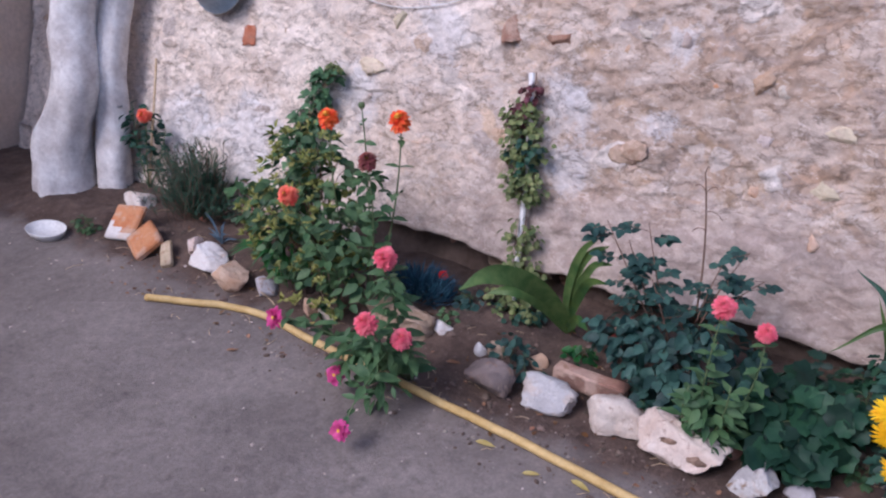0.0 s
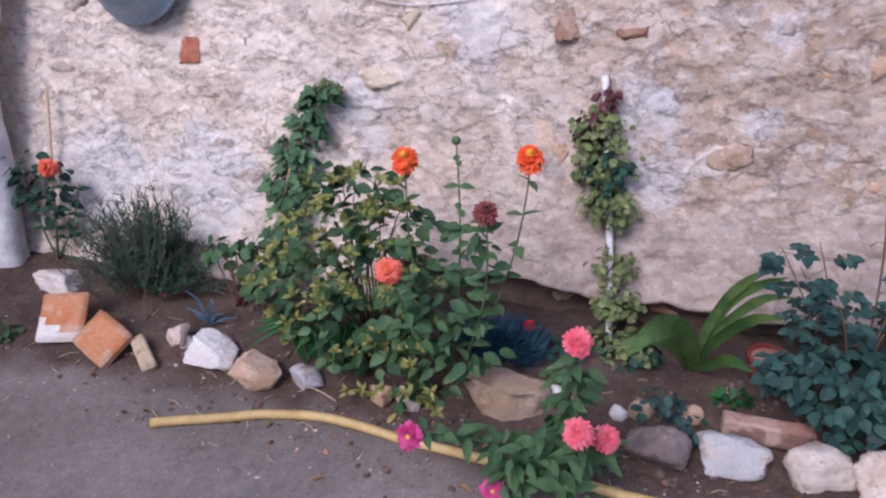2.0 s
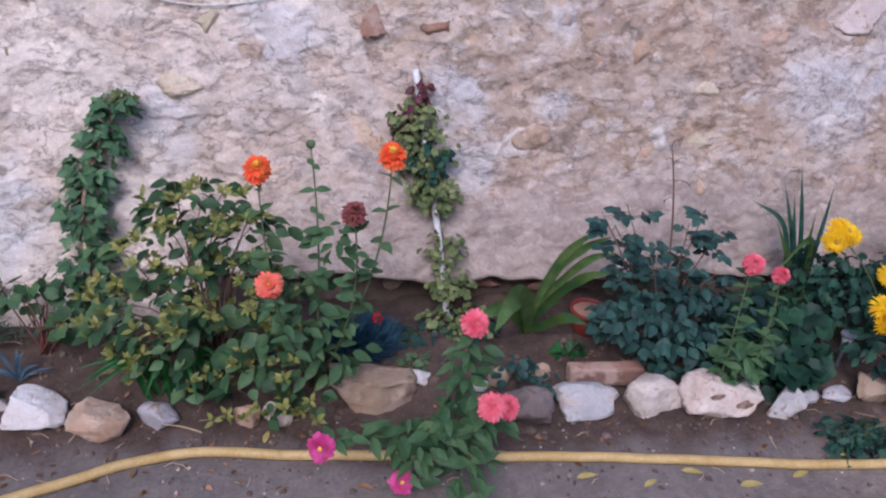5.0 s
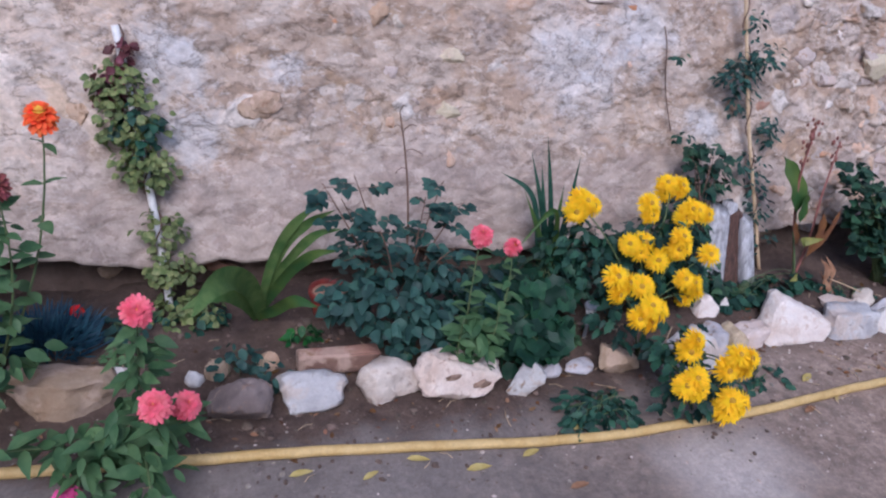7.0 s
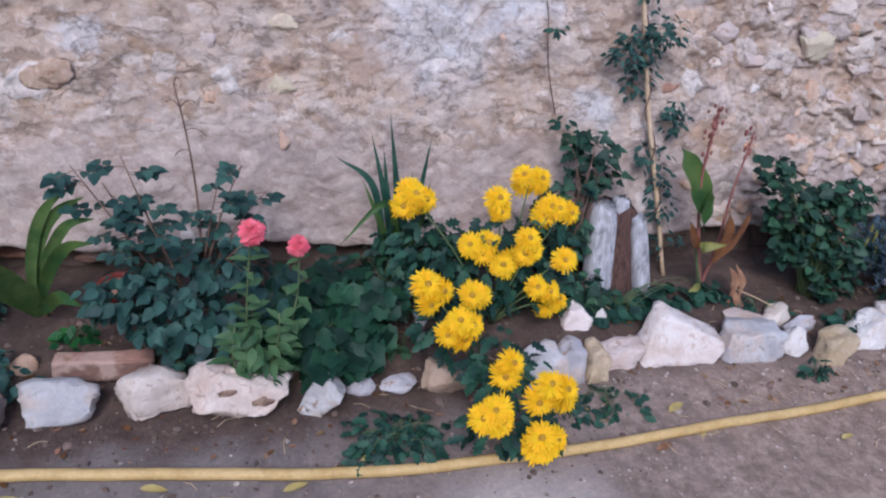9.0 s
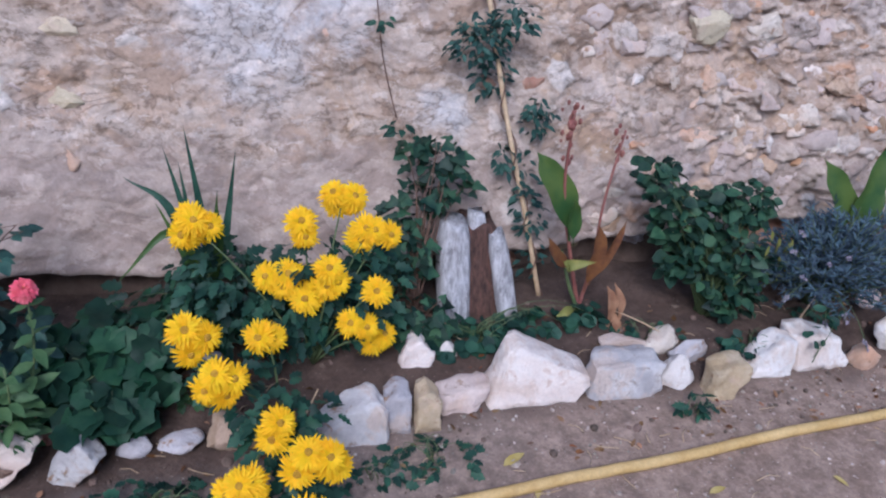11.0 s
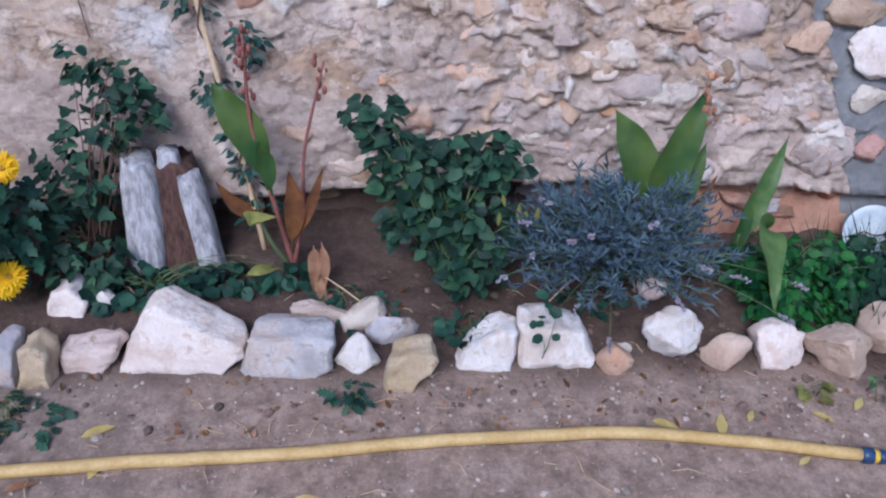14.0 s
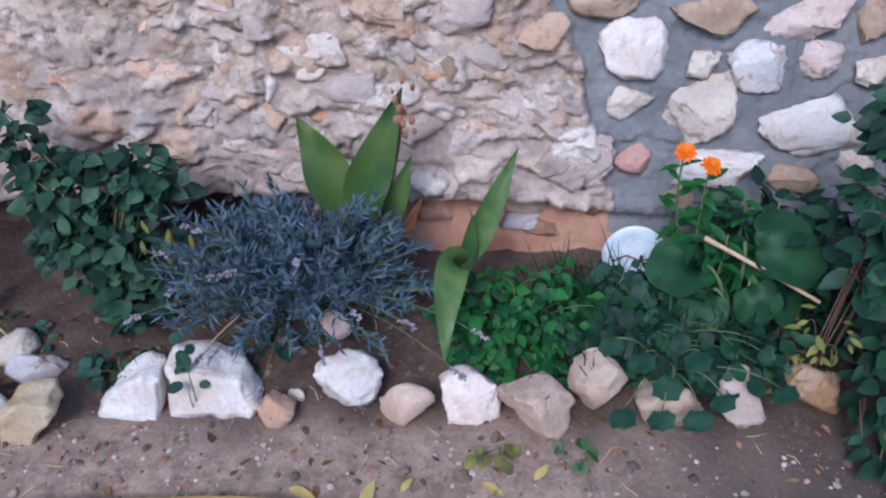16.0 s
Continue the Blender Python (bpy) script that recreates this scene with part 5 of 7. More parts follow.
def tuft():
    base = ground_at(0.85, 0.57)
    ob = root_at("carnation", base, "dense blue-green grassy tuft with one red flower", "plant")
    rnd = random.Random(9)
    b = Builder()
    for _ in range(900):
        a, r = rnd.uniform(0, 6.3), rnd.random() ** 0.5
        foot = Vector((0.87 + 0.115 * r * math.cos(a), 0.55 + 0.07 * r * math.sin(a), 0.035 + 0.075 * rnd.random()))
        b.leaf(NEEDLE, foot, (math.cos(a) * r + rnd.uniform(-0.4, 0.4), math.sin(a) * r + rnd.uniform(-0.5, 0.3), rnd.uniform(0.4, 1.6)), (0, -1, 0.5), rnd.uniform(0.03, 0.06), 0.005, 0.3)
    tagged(part("foliage", b, BLUEISH, ob), kind="stuff")
    s = Builder()
    s.tube(curve(base, (0.935, 0.60, 0.115), (0.02, 0, 0.02), 6), 0.002, 5)
    part("stem", s, STEM, ob)
    flower("red", ob, (0.935, 0.60, 0.12), 0.04, (0.1, -0.8, 0.5), "bright red flower")


tuft()
climbing("climbing_ivy", "variegated ivy climbing a white plastic pipe", [ground_at(1.17, 0.70), (1.145, 0.78, 0.25), (1.10, 0.90, 0.52), (1.055, 0.985, 0.79)], 0.011, PALE, "pipe",
    [(1.055, 0.93, 0.64, 0.085, 0.045, 0.07, 170), (1.085, 0.89, 0.54, 0.095, 0.05, 0.08, 210), (1.12, 0.84, 0.43, 0.085, 0.05, 0.07, 170), (1.155, 0.77, 0.27, 0.07, 0.05, 0.06, 80), (1.175, 0.72, 0.17, 0.075, 0.06, 0.06, 90), (1.20, 0.66, 0.07, 0.12, 0.08, 0.05, 130)], OVATE, (0.015, 0.030), VARIEGATED, 61, 0.95,
    extra=[("wine_leaves", [(1.075, 0.96, 0.725, 0.035, 0.025, 0.045, 34), (1.035, 0.94, 0.62, 0.06, 0.03, 0.09, 60)], WINE, (0.018, 0.032)), ("dark_leaves", [(1.105, 0.87, 0.50, 0.07, 0.045, 0.13, 60), (1.25, 0.64, 0.05, 0.1, 0.07, 0.03, 40)], DEEP, (0.02, 0.038))])


def lily():
    base = Vector(ground_at(1.42, 0.64))
    ob = root_at("amaryllis", tuple(base), "lily clump with broad arching light green strap leaves", "plant")
    def go(name, pts, w, material, fold=0.25):
        part(name, blade([base + Vector((RND.uniform(-0.015, 0.015), RND.uniform(-0.01, 0.01), 0))] + [Vector(p) for p in pts], w, fold, ribbon), material, ob)
    go("leaf", [(1.385, 0.56, 0.19), (1.33, 0.45, 0.30), (1.275, 0.34, 0.345), (1.225, 0.255, 0.32)], 0.062, STRAP)
    go("leaf", [(1.36, 0.57, 0.15), (1.29, 0.51, 0.215), (1.20, 0.465, 0.20)], 0.045, STRAP)
    go("leaf", [(1.43, 0.60, 0.18), (1.475, 0.56, 0.33), (1.53, 0.52, 0.42), (1.59, 0.49, 0.47)], 0.027, STRAP)
    go("leaf", [(1.44, 0.60, 0.16), (1.49, 0.555, 0.29), (1.545, 0.51, 0.385), (1.61, 0.48, 0.42)], 0.027, STRAP)
    go("leaf", [(1.445, 0.60, 0.14), (1.49, 0.55, 0.25), (1.54, 0.50, 0.33), (1.60, 0.47, 0.36)], 0.032, CANNA)
    go("leaf", [(1.425, 0.59, 0.17), (1.455, 0.56, 0.32), (1.50, 0.53, 0.42), (1.56, 0.50, 0.49)], 0.027, STRAP)
    go("leaf", [(1.45, 0.58, 0.10), (1.50, 0.52, 0.17), (1.56, 0.47, 0.18)], 0.035, CANNA)


lily()


def red_pot():
    x, y = 1.625, 0.645
    z = soil_height(x, y)
    ob = root_at("plant_pot", (x, y, z), "small dark red plant pot under a rose", "pot")
    POT = plain("dark_red_glaze", (0.20, 0.025, 0.02), (0.27, 0.045, 0.03), 12.0, 0.5, 0.15, 60.0)
    part("body", lathe([(0.0, 0.0), (0.042, 0.0), (0.045, 0.004), (0.058, 0.08), (0.053, 0.08), (0.045, 0.06), (0.0, 0.058)], (x, y, z), (0, 0, 1)), POT, ob)
    part("rim", lathe([(0.058, 0.072), (0.063, 0.074), (0.063, 0.09), (0.055, 0.09), (0.054, 0.078)], (x, y, z), (0, 0, 1)), POT, ob)
    part("soil", lathe([(0.0, 0.075), (0.054, 0.078)], (x, y, z), (0, 0, 1)), CLAY, ob)


red_pot()


def rose():
    base = Vector(ground_at(1.82, 0.56))
    ob = root_at("rose_bush", tuple(base), "rose bush with dark blue-green leaves and bare shoot", "shrub")
    s, b = Builder(), Builder()
    rnd = random.Random(14)
    shoots = [((1.56, 0.53, 0.53), 13), ((1.62, 0.56, 0.47), 10), ((1.66, 0.60, 0.52), 9), ((1.94, 0.65, 0.48), 11), ((1.88, 0.62, 0.44), 9), ((2.0, 0.62, 0.42), 9), ((1.72, 0.50, 0.40), 7), ((1.95, 0.5, 0.34), 8)]
    for tip, n in shoots:
        line = curve(base, tip, (rnd.uniform(-0.02, 0.02), -0.02, 0.05), 9)
        s.tube(line, [0.004 - 0.0003 * i for i in range(10)], 5)
        for i in range(n):
            k = min(3 + (i * 6) // n, 8)
            p = line[k].lerp(line[k + 1], rnd.random())
            a = rnd.uniform(0, 6.3)
            d = Vector((math.cos(a), math.sin(a) * 0.7 - 0.15, rnd.uniform(-0.2, 0.35)))
            end = p + d * 0.06
            s.tube([p, end], 0.0011, 4)
            side = d.cross(Vector((0, 0, 1))).normalized()
            for q, e in ((end, d), (p.lerp(end, 0.55), d * 0.4 + side), (p.lerp(end, 0.55), d * 0.4 - side), (p.lerp(end, 0.9), d * 0.5 + side), (p.lerp(end, 0.9), d * 0.5 - side)):
                ln = rnd.uniform(0.026, 0.04)
                b.leaf(OVATE, q, e + Vector((0, 0, rnd.uniform(-0.35, 0.1))), (0, -0.4, 1), ln, ln * 0.75, 0.15)
    tall = curve(base, (1.784, 0.65, 0.685), (0.03, 0.0, 0), 12)
    s.tube(tall, [0.0045 - 0.0002 * i for i in range(13)], 6)
    for k, (dx, dz) in ((11, (0.035, 0.02)), (11, (-0.03, 0.018)), (10, (0.05, -0.01)), (12, (0.012, 0.018)), (9, (-0.035, -0.005))):
        s.tube(curve(tall[k], tall[k] + Vector((dx, -0.01, dz)), (0, 0, 0.012), 5), 0.0014, 4)
    scatter(b, [(1.80, 0.47, 0.20, 0.20, 0.12, 0.11, 190), (1.68, 0.48, 0.20, 0.12, 0.10, 0.10, 90), (1.95, 0.47, 0.20, 0.15, 0.10, 0.11, 120), (1.85, 0.42, 0.10, 0.16, 0.08, 0.07, 90)], OVATE, (0.03, 0.052), 0.35, 0.75, seed=71)
    tagged(part("branchwork", s, WOODY, ob), kind="stuff")
    tagged(part("foliage", b, ROSE, ob), kind="stuff")


rose()


def pink_zinnia():
    base = ground_at(1.10, 0.16)
    ob = root_at("zinnia", base, "leaning zinnia with pink and magenta flowers over the hose", "flower", "zinnias in the bed")
    b = Builder()
    for tip, sag, n, sd in (((1.121, 0.05, 0.48), (0.0, 0.0, 0), 11, 11), ((1.149, -0.07, 0.345), (0.02, -0.03, 0.02), 8, 12), ((1.206, -0.003, 0.275), (0.03, -0.01, 0.02), 7, 13), ((0.79, -0.05, 0.235), (-0.03, -0.03, 0.06), 8, 14), ((0.966, -0.02, 0.075), (0, -0.03, 0.10), 6, 15), ((1.147, -0.20, 0.085), (0.0, 0.0, 0.10), 6, 16), ((1.02, -0.02, 0.22), (0, 0, 0.03), 7, 17)):
        stalk(ob, b, base, tip, LANCE, 0.075, n, sag, 0.0035, 0.40, 0.3, sd)
    scatter(b, [(1.10, 0.02, 0.20, 0.08, 0.06, 0.09, 36), (0.99, 0.02, 0.17, 0.09, 0.05, 0.06, 30), (1.115, 0.06, 0.37, 0.045, 0.04, 0.07, 26), (1.12, 0.0, 0.09, 0.09, 0.05, 0.05, 26)], LANCE, (0.035, 0.066), 0.2, 0.42, seed=81)
    tagged(part("foliage", b, ZINNIA, ob), kind="stuff")
    flower("pink", ob, (1.121, 0.044, 0.49), 0.074, (0.05, -0.7, 0.7), "salmon-pink double flower")
    flower("pink", ob, (1.149, -0.084, 0.357), 0.074, (-0.1, -0.6, 0.8), "salmon-pink double flower")
    flower("pink", ob, (1.206, -0.006, 0.286), 0.070, (0.3, -0.5, 0.8), "salmon-pink double flower")
    flower("magenta", ob, (0.775, -0.066, 0.236), 0.070, (-0.2, -0.9, 0.45), "magenta flower with yellow eye")
    flower("magenta", ob, (0.966, -0.026, 0.078), 0.066, (0, -0.85, 0.5), "magenta flower hanging near the ground")
    flower("magenta", ob, (1.147, -0.215, 0.082), 0.064, (0, -0.85, 0.5), "magenta flower hanging near the ground")


pink_zinnia()


def coral_zinnia():
    base = ground_at(1.955, 0.33)
    ob = root_at("zinnia", base, "upright zinnia with two coral-pink flowers among rocks", "flower", "zinnias in the bed")
    b = Builder()
    for tip, sag, n, sd in (((1.957, 0.36, 0.45), (-0.01, -0.01, 0), 12, 21), ((2.064, 0.381, 0.40), (0.04, -0.01, 0), 11, 22), ((2.02, 0.30, 0.27), (0.02, -0.02, 0), 8, 23), ((1.92, 0.29, 0.24), (-0.02, -0.02, 0), 8, 24)):
        stalk(ob, b, base, tip, LANCE, 0.06, n, sag, 0.0035, 0.45, 0.12, sd)
    scatter(b, [(1.99, 0.31, 0.15, 0.07, 0.05, 0.10, 60)], LANCE, (0.04, 0.065), 0.2, 0.45, seed=91)
    tagged(part("foliage", b, ZINNIA, ob), kind="stuff")
    flower("pink", ob, (1.957, 0.355, 0.458), 0.070, (-0.1, -0.45, 0.9), "coral-pink double flower")
    flower("pink", ob, (2.064, 0.376, 0.408), 0.058, (0.25, -0.45, 0.85), "coral-pink double flower")


coral_zinnia()
shrub("geranium", "low dense geranium with rounded dark green leaves", ground_at(2.17, 0.44), [(2.16, 0.38, 0.10, 0.13, 0.09, 0.08, 110), (2.22, 0.48, 0.16, 0.12, 0.09, 0.08, 80), (2.10, 0.48, 0.17, 0.10, 0.08, 0.08, 60)], SCALLOP, (0.042, 0.078), GLOOM, STEM, 1.0, 8, 0.003, seed=101)
shrub("mugwort", "tangled dark green weedy foliage behind the geranium", ground_at(2.32, 0.60), [(2.30, 0.60, 0.15, 0.16, 0.10, 0.11, 190), (2.42, 0.66, 0.22, 0.12, 0.08, 0.12, 120)], LOBED, (0.03, 0.06), GLOOM, STEM, 0.6, 9, 0.0025, seed=105, category="plant")


def iris():
    base = Vector(ground_at(2.38, 0.70))
    ob = root_at("iris", tuple(base), "iris clump with long narrow green leaves by the wall", "plant")
    for tip, mid in (((2.295, 0.84, 0.50), (2.35, 0.77, 0.28)), ((2.195, 0.83, 0.425), (2.31, 0.78, 0.34)), ((2.347, 0.85, 0.555), (2.38, 0.78, 0.3)), ((2.47, 0.82, 0.50), (2.43, 0.76, 0.27)), ((2.194, 0.60, 0.27), (2.33, 0.66, 0.36)), ((2.33, 0.82, 0.47), (2.36, 0.76, 0.25)), ((2.42, 0.80, 0.40), (2.40, 0.75, 0.22)), ((2.43, 0.62, 0.46), (2.42, 0.66, 0.3)), ((2.27, 0.78, 0.38), (2.34, 0.74, 0.22))):
        part("leaf", blade([base + Vector((RND.uniform(-0.03, 0.03), 0, 0)), mid, tip], 0.022, 0.35, n=7), DEEP if tip[1] > 0.8 else CANNA, ob)


iris()


def chrysanthemum():
    base = Vector(ground_at(2.64, 0.52))
    ob = root_at("chrysanthemum", tuple(base), "chrysanthemum bush full of bright yellow daisy flowers", "flower")
    s, b = Builder(), Builder()
    heads_at = [(2.379, 0.585, 0.424, 5), (2.719, 0.64, 0.451, 4), (2.625, 0.59, 0.405, 2), (2.812, 0.575, 0.401, 2), (2.765, 0.57, 0.39, 2), (2.563, 0.515, 0.314, 3), (2.676, 0.45, 0.344, 3), (2.636, 0.475, 0.28, 2), (2.783, 0.455, 0.313, 1), (2.74, 0.445, 0.216, 2), (2.793, 0.48, 0.145, 2), (2.375, 0.30, 0.322, 3), (2.532, 0.385, 0.247, 2), (2.434, 0.21, 0.277, 4), (2.537, 0.12, 0.22, 2), (2.608, 0.02, 0.237, 4), (2.473, 0.0, 0.185, 5), (2.598, -0.028, 0.125, 5), (2.655, 0.03, 0.20, 1)]
    scatter(b, [(2.68, 0.57, 0.24, 0.17, 0.11, 0.16, 230), (2.57, 0.56, 0.18, 0.15, 0.10, 0.14, 150), (2.45, 0.58, 0.24, 0.12, 0.08, 0.14, 110), (2.80, 0.60, 0.22, 0.10, 0.08, 0.13, 80), (2.56, 0.22, 0.15, 0.10, 0.10, 0.07, 90), (2.55, 0.06, 0.11, 0.11, 0.08, 0.06, 100), (2.45, 0.36, 0.16, 0.08, 0.08, 0.08, 40)], LOBED, (0.03, 0.055), 0.3, 0.62, seed=111)
    for i, (x, y, z, n) in enumerate(heads_at):
        foot = base if y > 0.4 else Vector(ground_at(2.56, 0.36))
        s.tube(curve(foot, (x, y, z - 0.012), (0, -0.01, 0.04), 8), [0.0035 - 0.0002 * k for k in range(9)], 5)
        for k in range(n):
            a = 2 * math.pi * k / n + i + RND.uniform(-0.7, 0.7)
            r = 0.0 if n == 1 else RND.uniform(0.015, 0.022) if n < 3 else RND.uniform(0.018, 0.036)
            at = (x + r * math.cos(a), y + RND.uniform(-0.012, 0.012), z + r * 0.85 * math.sin(a))
            flower("yellow", ob, at, RND.uniform(0.078, 0.094), (14 * r * math.cos(a) + RND.uniform(-0.25, 0.25), -0.75 + RND.uniform(-0.2, 0.2), 0.55 + 12 * r * math.sin(a)))
    tagged(part("branchwork", s, STEM, ob), kind="stuff")
    tagged(part("foliage", b, DEEP, ob), kind="stuff")


chrysanthemum()


def solar_lamp():
    x, y = 2.405, 0.44
    z = soil_height(x, y)
    ob = root_at("garden_light", (x, y, z), "small solar garden light on a spike in soil", "lamp")
    GREY = plain("grey_plastic", (0.22, 0.22, 0.23), (0.30, 0.30, 0.31), 20.0, 0.4, 0.1, 90.0)
    CLEAR = plain("frosted_plastic", (0.55, 0.54, 0.52), (0.62, 0.61, 0.60), 20.0, 0.25, 0.1, 90.0)
    k = Builder()
    k.tube([(x, y, z - 0.03), (x, y, z), (x, y, z + 0.07)], [0.002, 0.006, 0.006], 10)
    part("spike", k, GREY, ob)
    part("lens", lathe([(0.0, 0.07), (0.010, 0.07), (0.019, 0.115), (0.0, 0.116)], (x, y, z), (0, 0, 1), 20), CLEAR, ob, "cloudy tapered lens")
    part("cap", lathe([(0.0, 0.114), (0.023, 0.114), (0.024, 0.118), (0.021, 0.126), (0.0, 0.128)], (x, y, z), (0, 0, 1), 20), GREY, ob)


solar_lamp()
shrub("creeping_weed", "low dark green creeping weed beside the hose", ground_at(2.29, 0.13), [(2.29, 0.12, 0.03, 0.12, 0.08, 0.035, 170), (2.22, 0.07, 0.015, 0.05, 0.04, 0.015, 30)], LOBED, (0.02, 0.04), DEEP, STEM, 0.7, 14, 0.0018, seed=121, category="weed")

climbing("jasmine", "climber with small blue-green leaves on a leaning cane", [ground_at(3.32, 0.76), (3.27, 0.84, 0.27), (3.20, 0.93, 0.55), (3.14, 1.02, 0.85), (3.09, 1.10, 1.12)], 0.007, CANE, "stake",
    [(3.12, 0.97, 0.74, 0.10, 0.04, 0.07, 170), (3.20, 0.96, 0.80, 0.07, 0.03, 0.06, 80), (3.30, 0.93, 0.54, 0.05, 0.03, 0.06, 70), (3.20, 0.90, 0.44, 0.04, 0.03, 0.04, 26), (3.27, 0.86, 0.32, 0.04, 0.03, 0.07, 30), (3.31, 0.80, 0.14, 0.06, 0.03, 0.06, 24), (3.17, 1.02, 0.9, 0.06, 0.03, 0.06, 30), (3.24, 0.88, 0.40, 0.05, 0.03, 0.08, 30), (3.29, 0.83, 0.24, 0.05, 0.03, 0.08, 34), (3.16, 0.98, 0.64, 0.07, 0.03, 0.08, 46)], OVATE, (0.018, 0.035), ROSE, 131, 0.5)


def thin_vine():
    p = smooth_line(wall_line([(2.90, 0.52), (2.875, 0.62), (2.86, 0.70), (2.85, 0.80), (2.84, 0.86)], 0.012), 5)
    base = tuple(p[0])
    ob = root_at("vine_shoot", base, "thin bare vine shoot clinging to the wall", "climber")
    s, b = Builder(), Builder()
    s.tube(p, 0.002, 5)
    scatter(b, [(2.89, 0.88, 0.53, 0.03, 0.015, 0.03, 10), (2.85, 0.97, 0.79, 0.025, 0.015, 0.025, 7), (2.96, 0.86, 0.50, 0.03, 0.015, 0.02, 7)], OVATE, (0.02, 0.034), seed=133)
    part("stem", s, WOODY, ob)
    tagged(part("foliage", b, DEEP, ob), kind="stuff")


thin_vine()


# ---- stump and plants around it ----
def fibre_mat(name, c1, c2):
    m, nt, sh = nodes_of(name)
    pos = nt.nodes.new("ShaderNodeNewGeometry").outputs["Position"]
    fib = noise_of(nt, 16.0, 7.0, 0.7, 0.3, node(nt, "ShaderNodeMapping", i0=pos, i3=(5.0, 5.0, 0.55)).outputs[0])
    col = mix(nt, ramp(nt, fib, 0.36, 0.62), c1, c2)
    col = mix(nt, ramp(nt, noise_of(nt, 9.0), 0.55, 0.75), col, (0.16, 0.11, 0.09))
    nt.links.new(col, sh.inputs["Base Color"])
    sh.inputs["Roughness"].default_value = 0.9
    bump_into(nt, sh, fib, 0.9, 0.015)
    return m


GREYWOOD = fibre_mat("silvery_weathered_wood", (0.27, 0.26, 0.27), (0.66, 0.65, 0.67))
REDWOOD = fibre_mat("red_brown_heartwood", (0.04, 0.022, 0.018), (0.15, 0.075, 0.055))


def split_log(x0, x1, y, top, thick, skew, seed):
    """A standing slab of split wood with a fibrous face."""
    b, vs, fs = Builder(), [], []
    rows, cols = 26, 18
    for i in range(rows + 1):
        t = i / rows
        z = -0.02 + (top + 0.02) * t
        for k in range(cols):
            a = 2 * math.pi * k / cols
            ex, ey = (x1 - x0) / 2, thick / 2
            cx = (x0 + x1) / 2 + skew * (t - 0.5)
            f = 1 + 0.12 * noise.fractal(Vector((math.cos(a) * 2.5, math.sin(a) * 2.5, z * 5 + seed)), 0.9, 2.0, 3) + 0.06 * noise.noise(Vector((math.cos(a) * 9, math.sin(a) * 9, z * 3 + seed)))
            cut = 1 - 0.25 * max(0, t - 0.85) / 0.15
            sx = abs(math.cos(a)) ** 0.7 * math.copysign(1, math.cos(a))
            sy = abs(math.sin(a)) ** 0.7 * math.copysign(1, math.sin(a))
            vs.append((cx + ex * sx * f * cut, y + 0.28 * z + ey * sy * f, z + (0.03 * noise.noise(Vector((math.cos(a) * 2, math.sin(a) * 2, seed))) if i == rows else 0)))
    for i in range(rows):
        for k in range(cols):
            fs.append((i * cols + k, i * cols + (k + 1) % cols, (i + 1) * cols + (k + 1) % cols, (i + 1) * cols + k))
    fs += [tuple(range(cols))[::-1], tuple(range(rows * cols, (rows + 1) * cols))]
    b.add(vs, fs)
    return b


stump = root_at("tree_stump", ground_at(3.10, 0.70), "split weathered tree stump with silver bark and brown core", "stump")
part("core", split_log(3.04, 3.18, 0.72, 0.29, 0.10, -0.01, 2), REDWOOD, stump, "dark reddish-brown heartwood")
part("bark", split_log(2.995, 3.085, 0.675, 0.31, 0.075, -0.005, 5), GREYWOOD, stump, "silvery grey weathered wood")
part("bark", split_log(3.155, 3.215, 0.68, 0.27, 0.07, -0.055, 9), GREYWOOD, stump, "silvery grey weathered wood")
part("bark", split_log(3.085, 3.145, 0.70, 0.315, 0.05, -0.02, 12), GREYWOOD, stump, "grey top splinter")

shrub("creeping_ivy", "ivy with rounded leaves creeping up beside the stump", ground_at(2.92, 0.68), [(2.98, 0.84, 0.46, 0.09, 0.04, 0.06, 60), (3.03, 0.82, 0.39, 0.07, 0.04, 0.06, 44), (2.93, 0.78, 0.34, 0.08, 0.05, 0.08, 60), (2.88, 0.72, 0.22, 0.10, 0.07, 0.10, 100), (2.92, 0.62, 0.10, 0.12, 0.08, 0.06, 90)], IVY, (0.026, 0.046), BEANLEAF, WOODY, 1.0, 9, 0.0025, 0.3, 141, category="climber")
shrub("ground_ivy", "low ground ivy with round leaves before the stump", ground_at(3.08, 0.58), [(3.06, 0.57, 0.05, 0.16, 0.07, 0.035, 130), (3.28, 0.62, 0.05, 0.14, 0.05, 0.03, 60), (3.42, 0.62, 0.06, 0.06, 0.04, 0.03, 20)], ROUND, (0.022, 0.042), DEEP, STEM, 1.0, 12, 0.0015, 0.1, 143, category="plant")


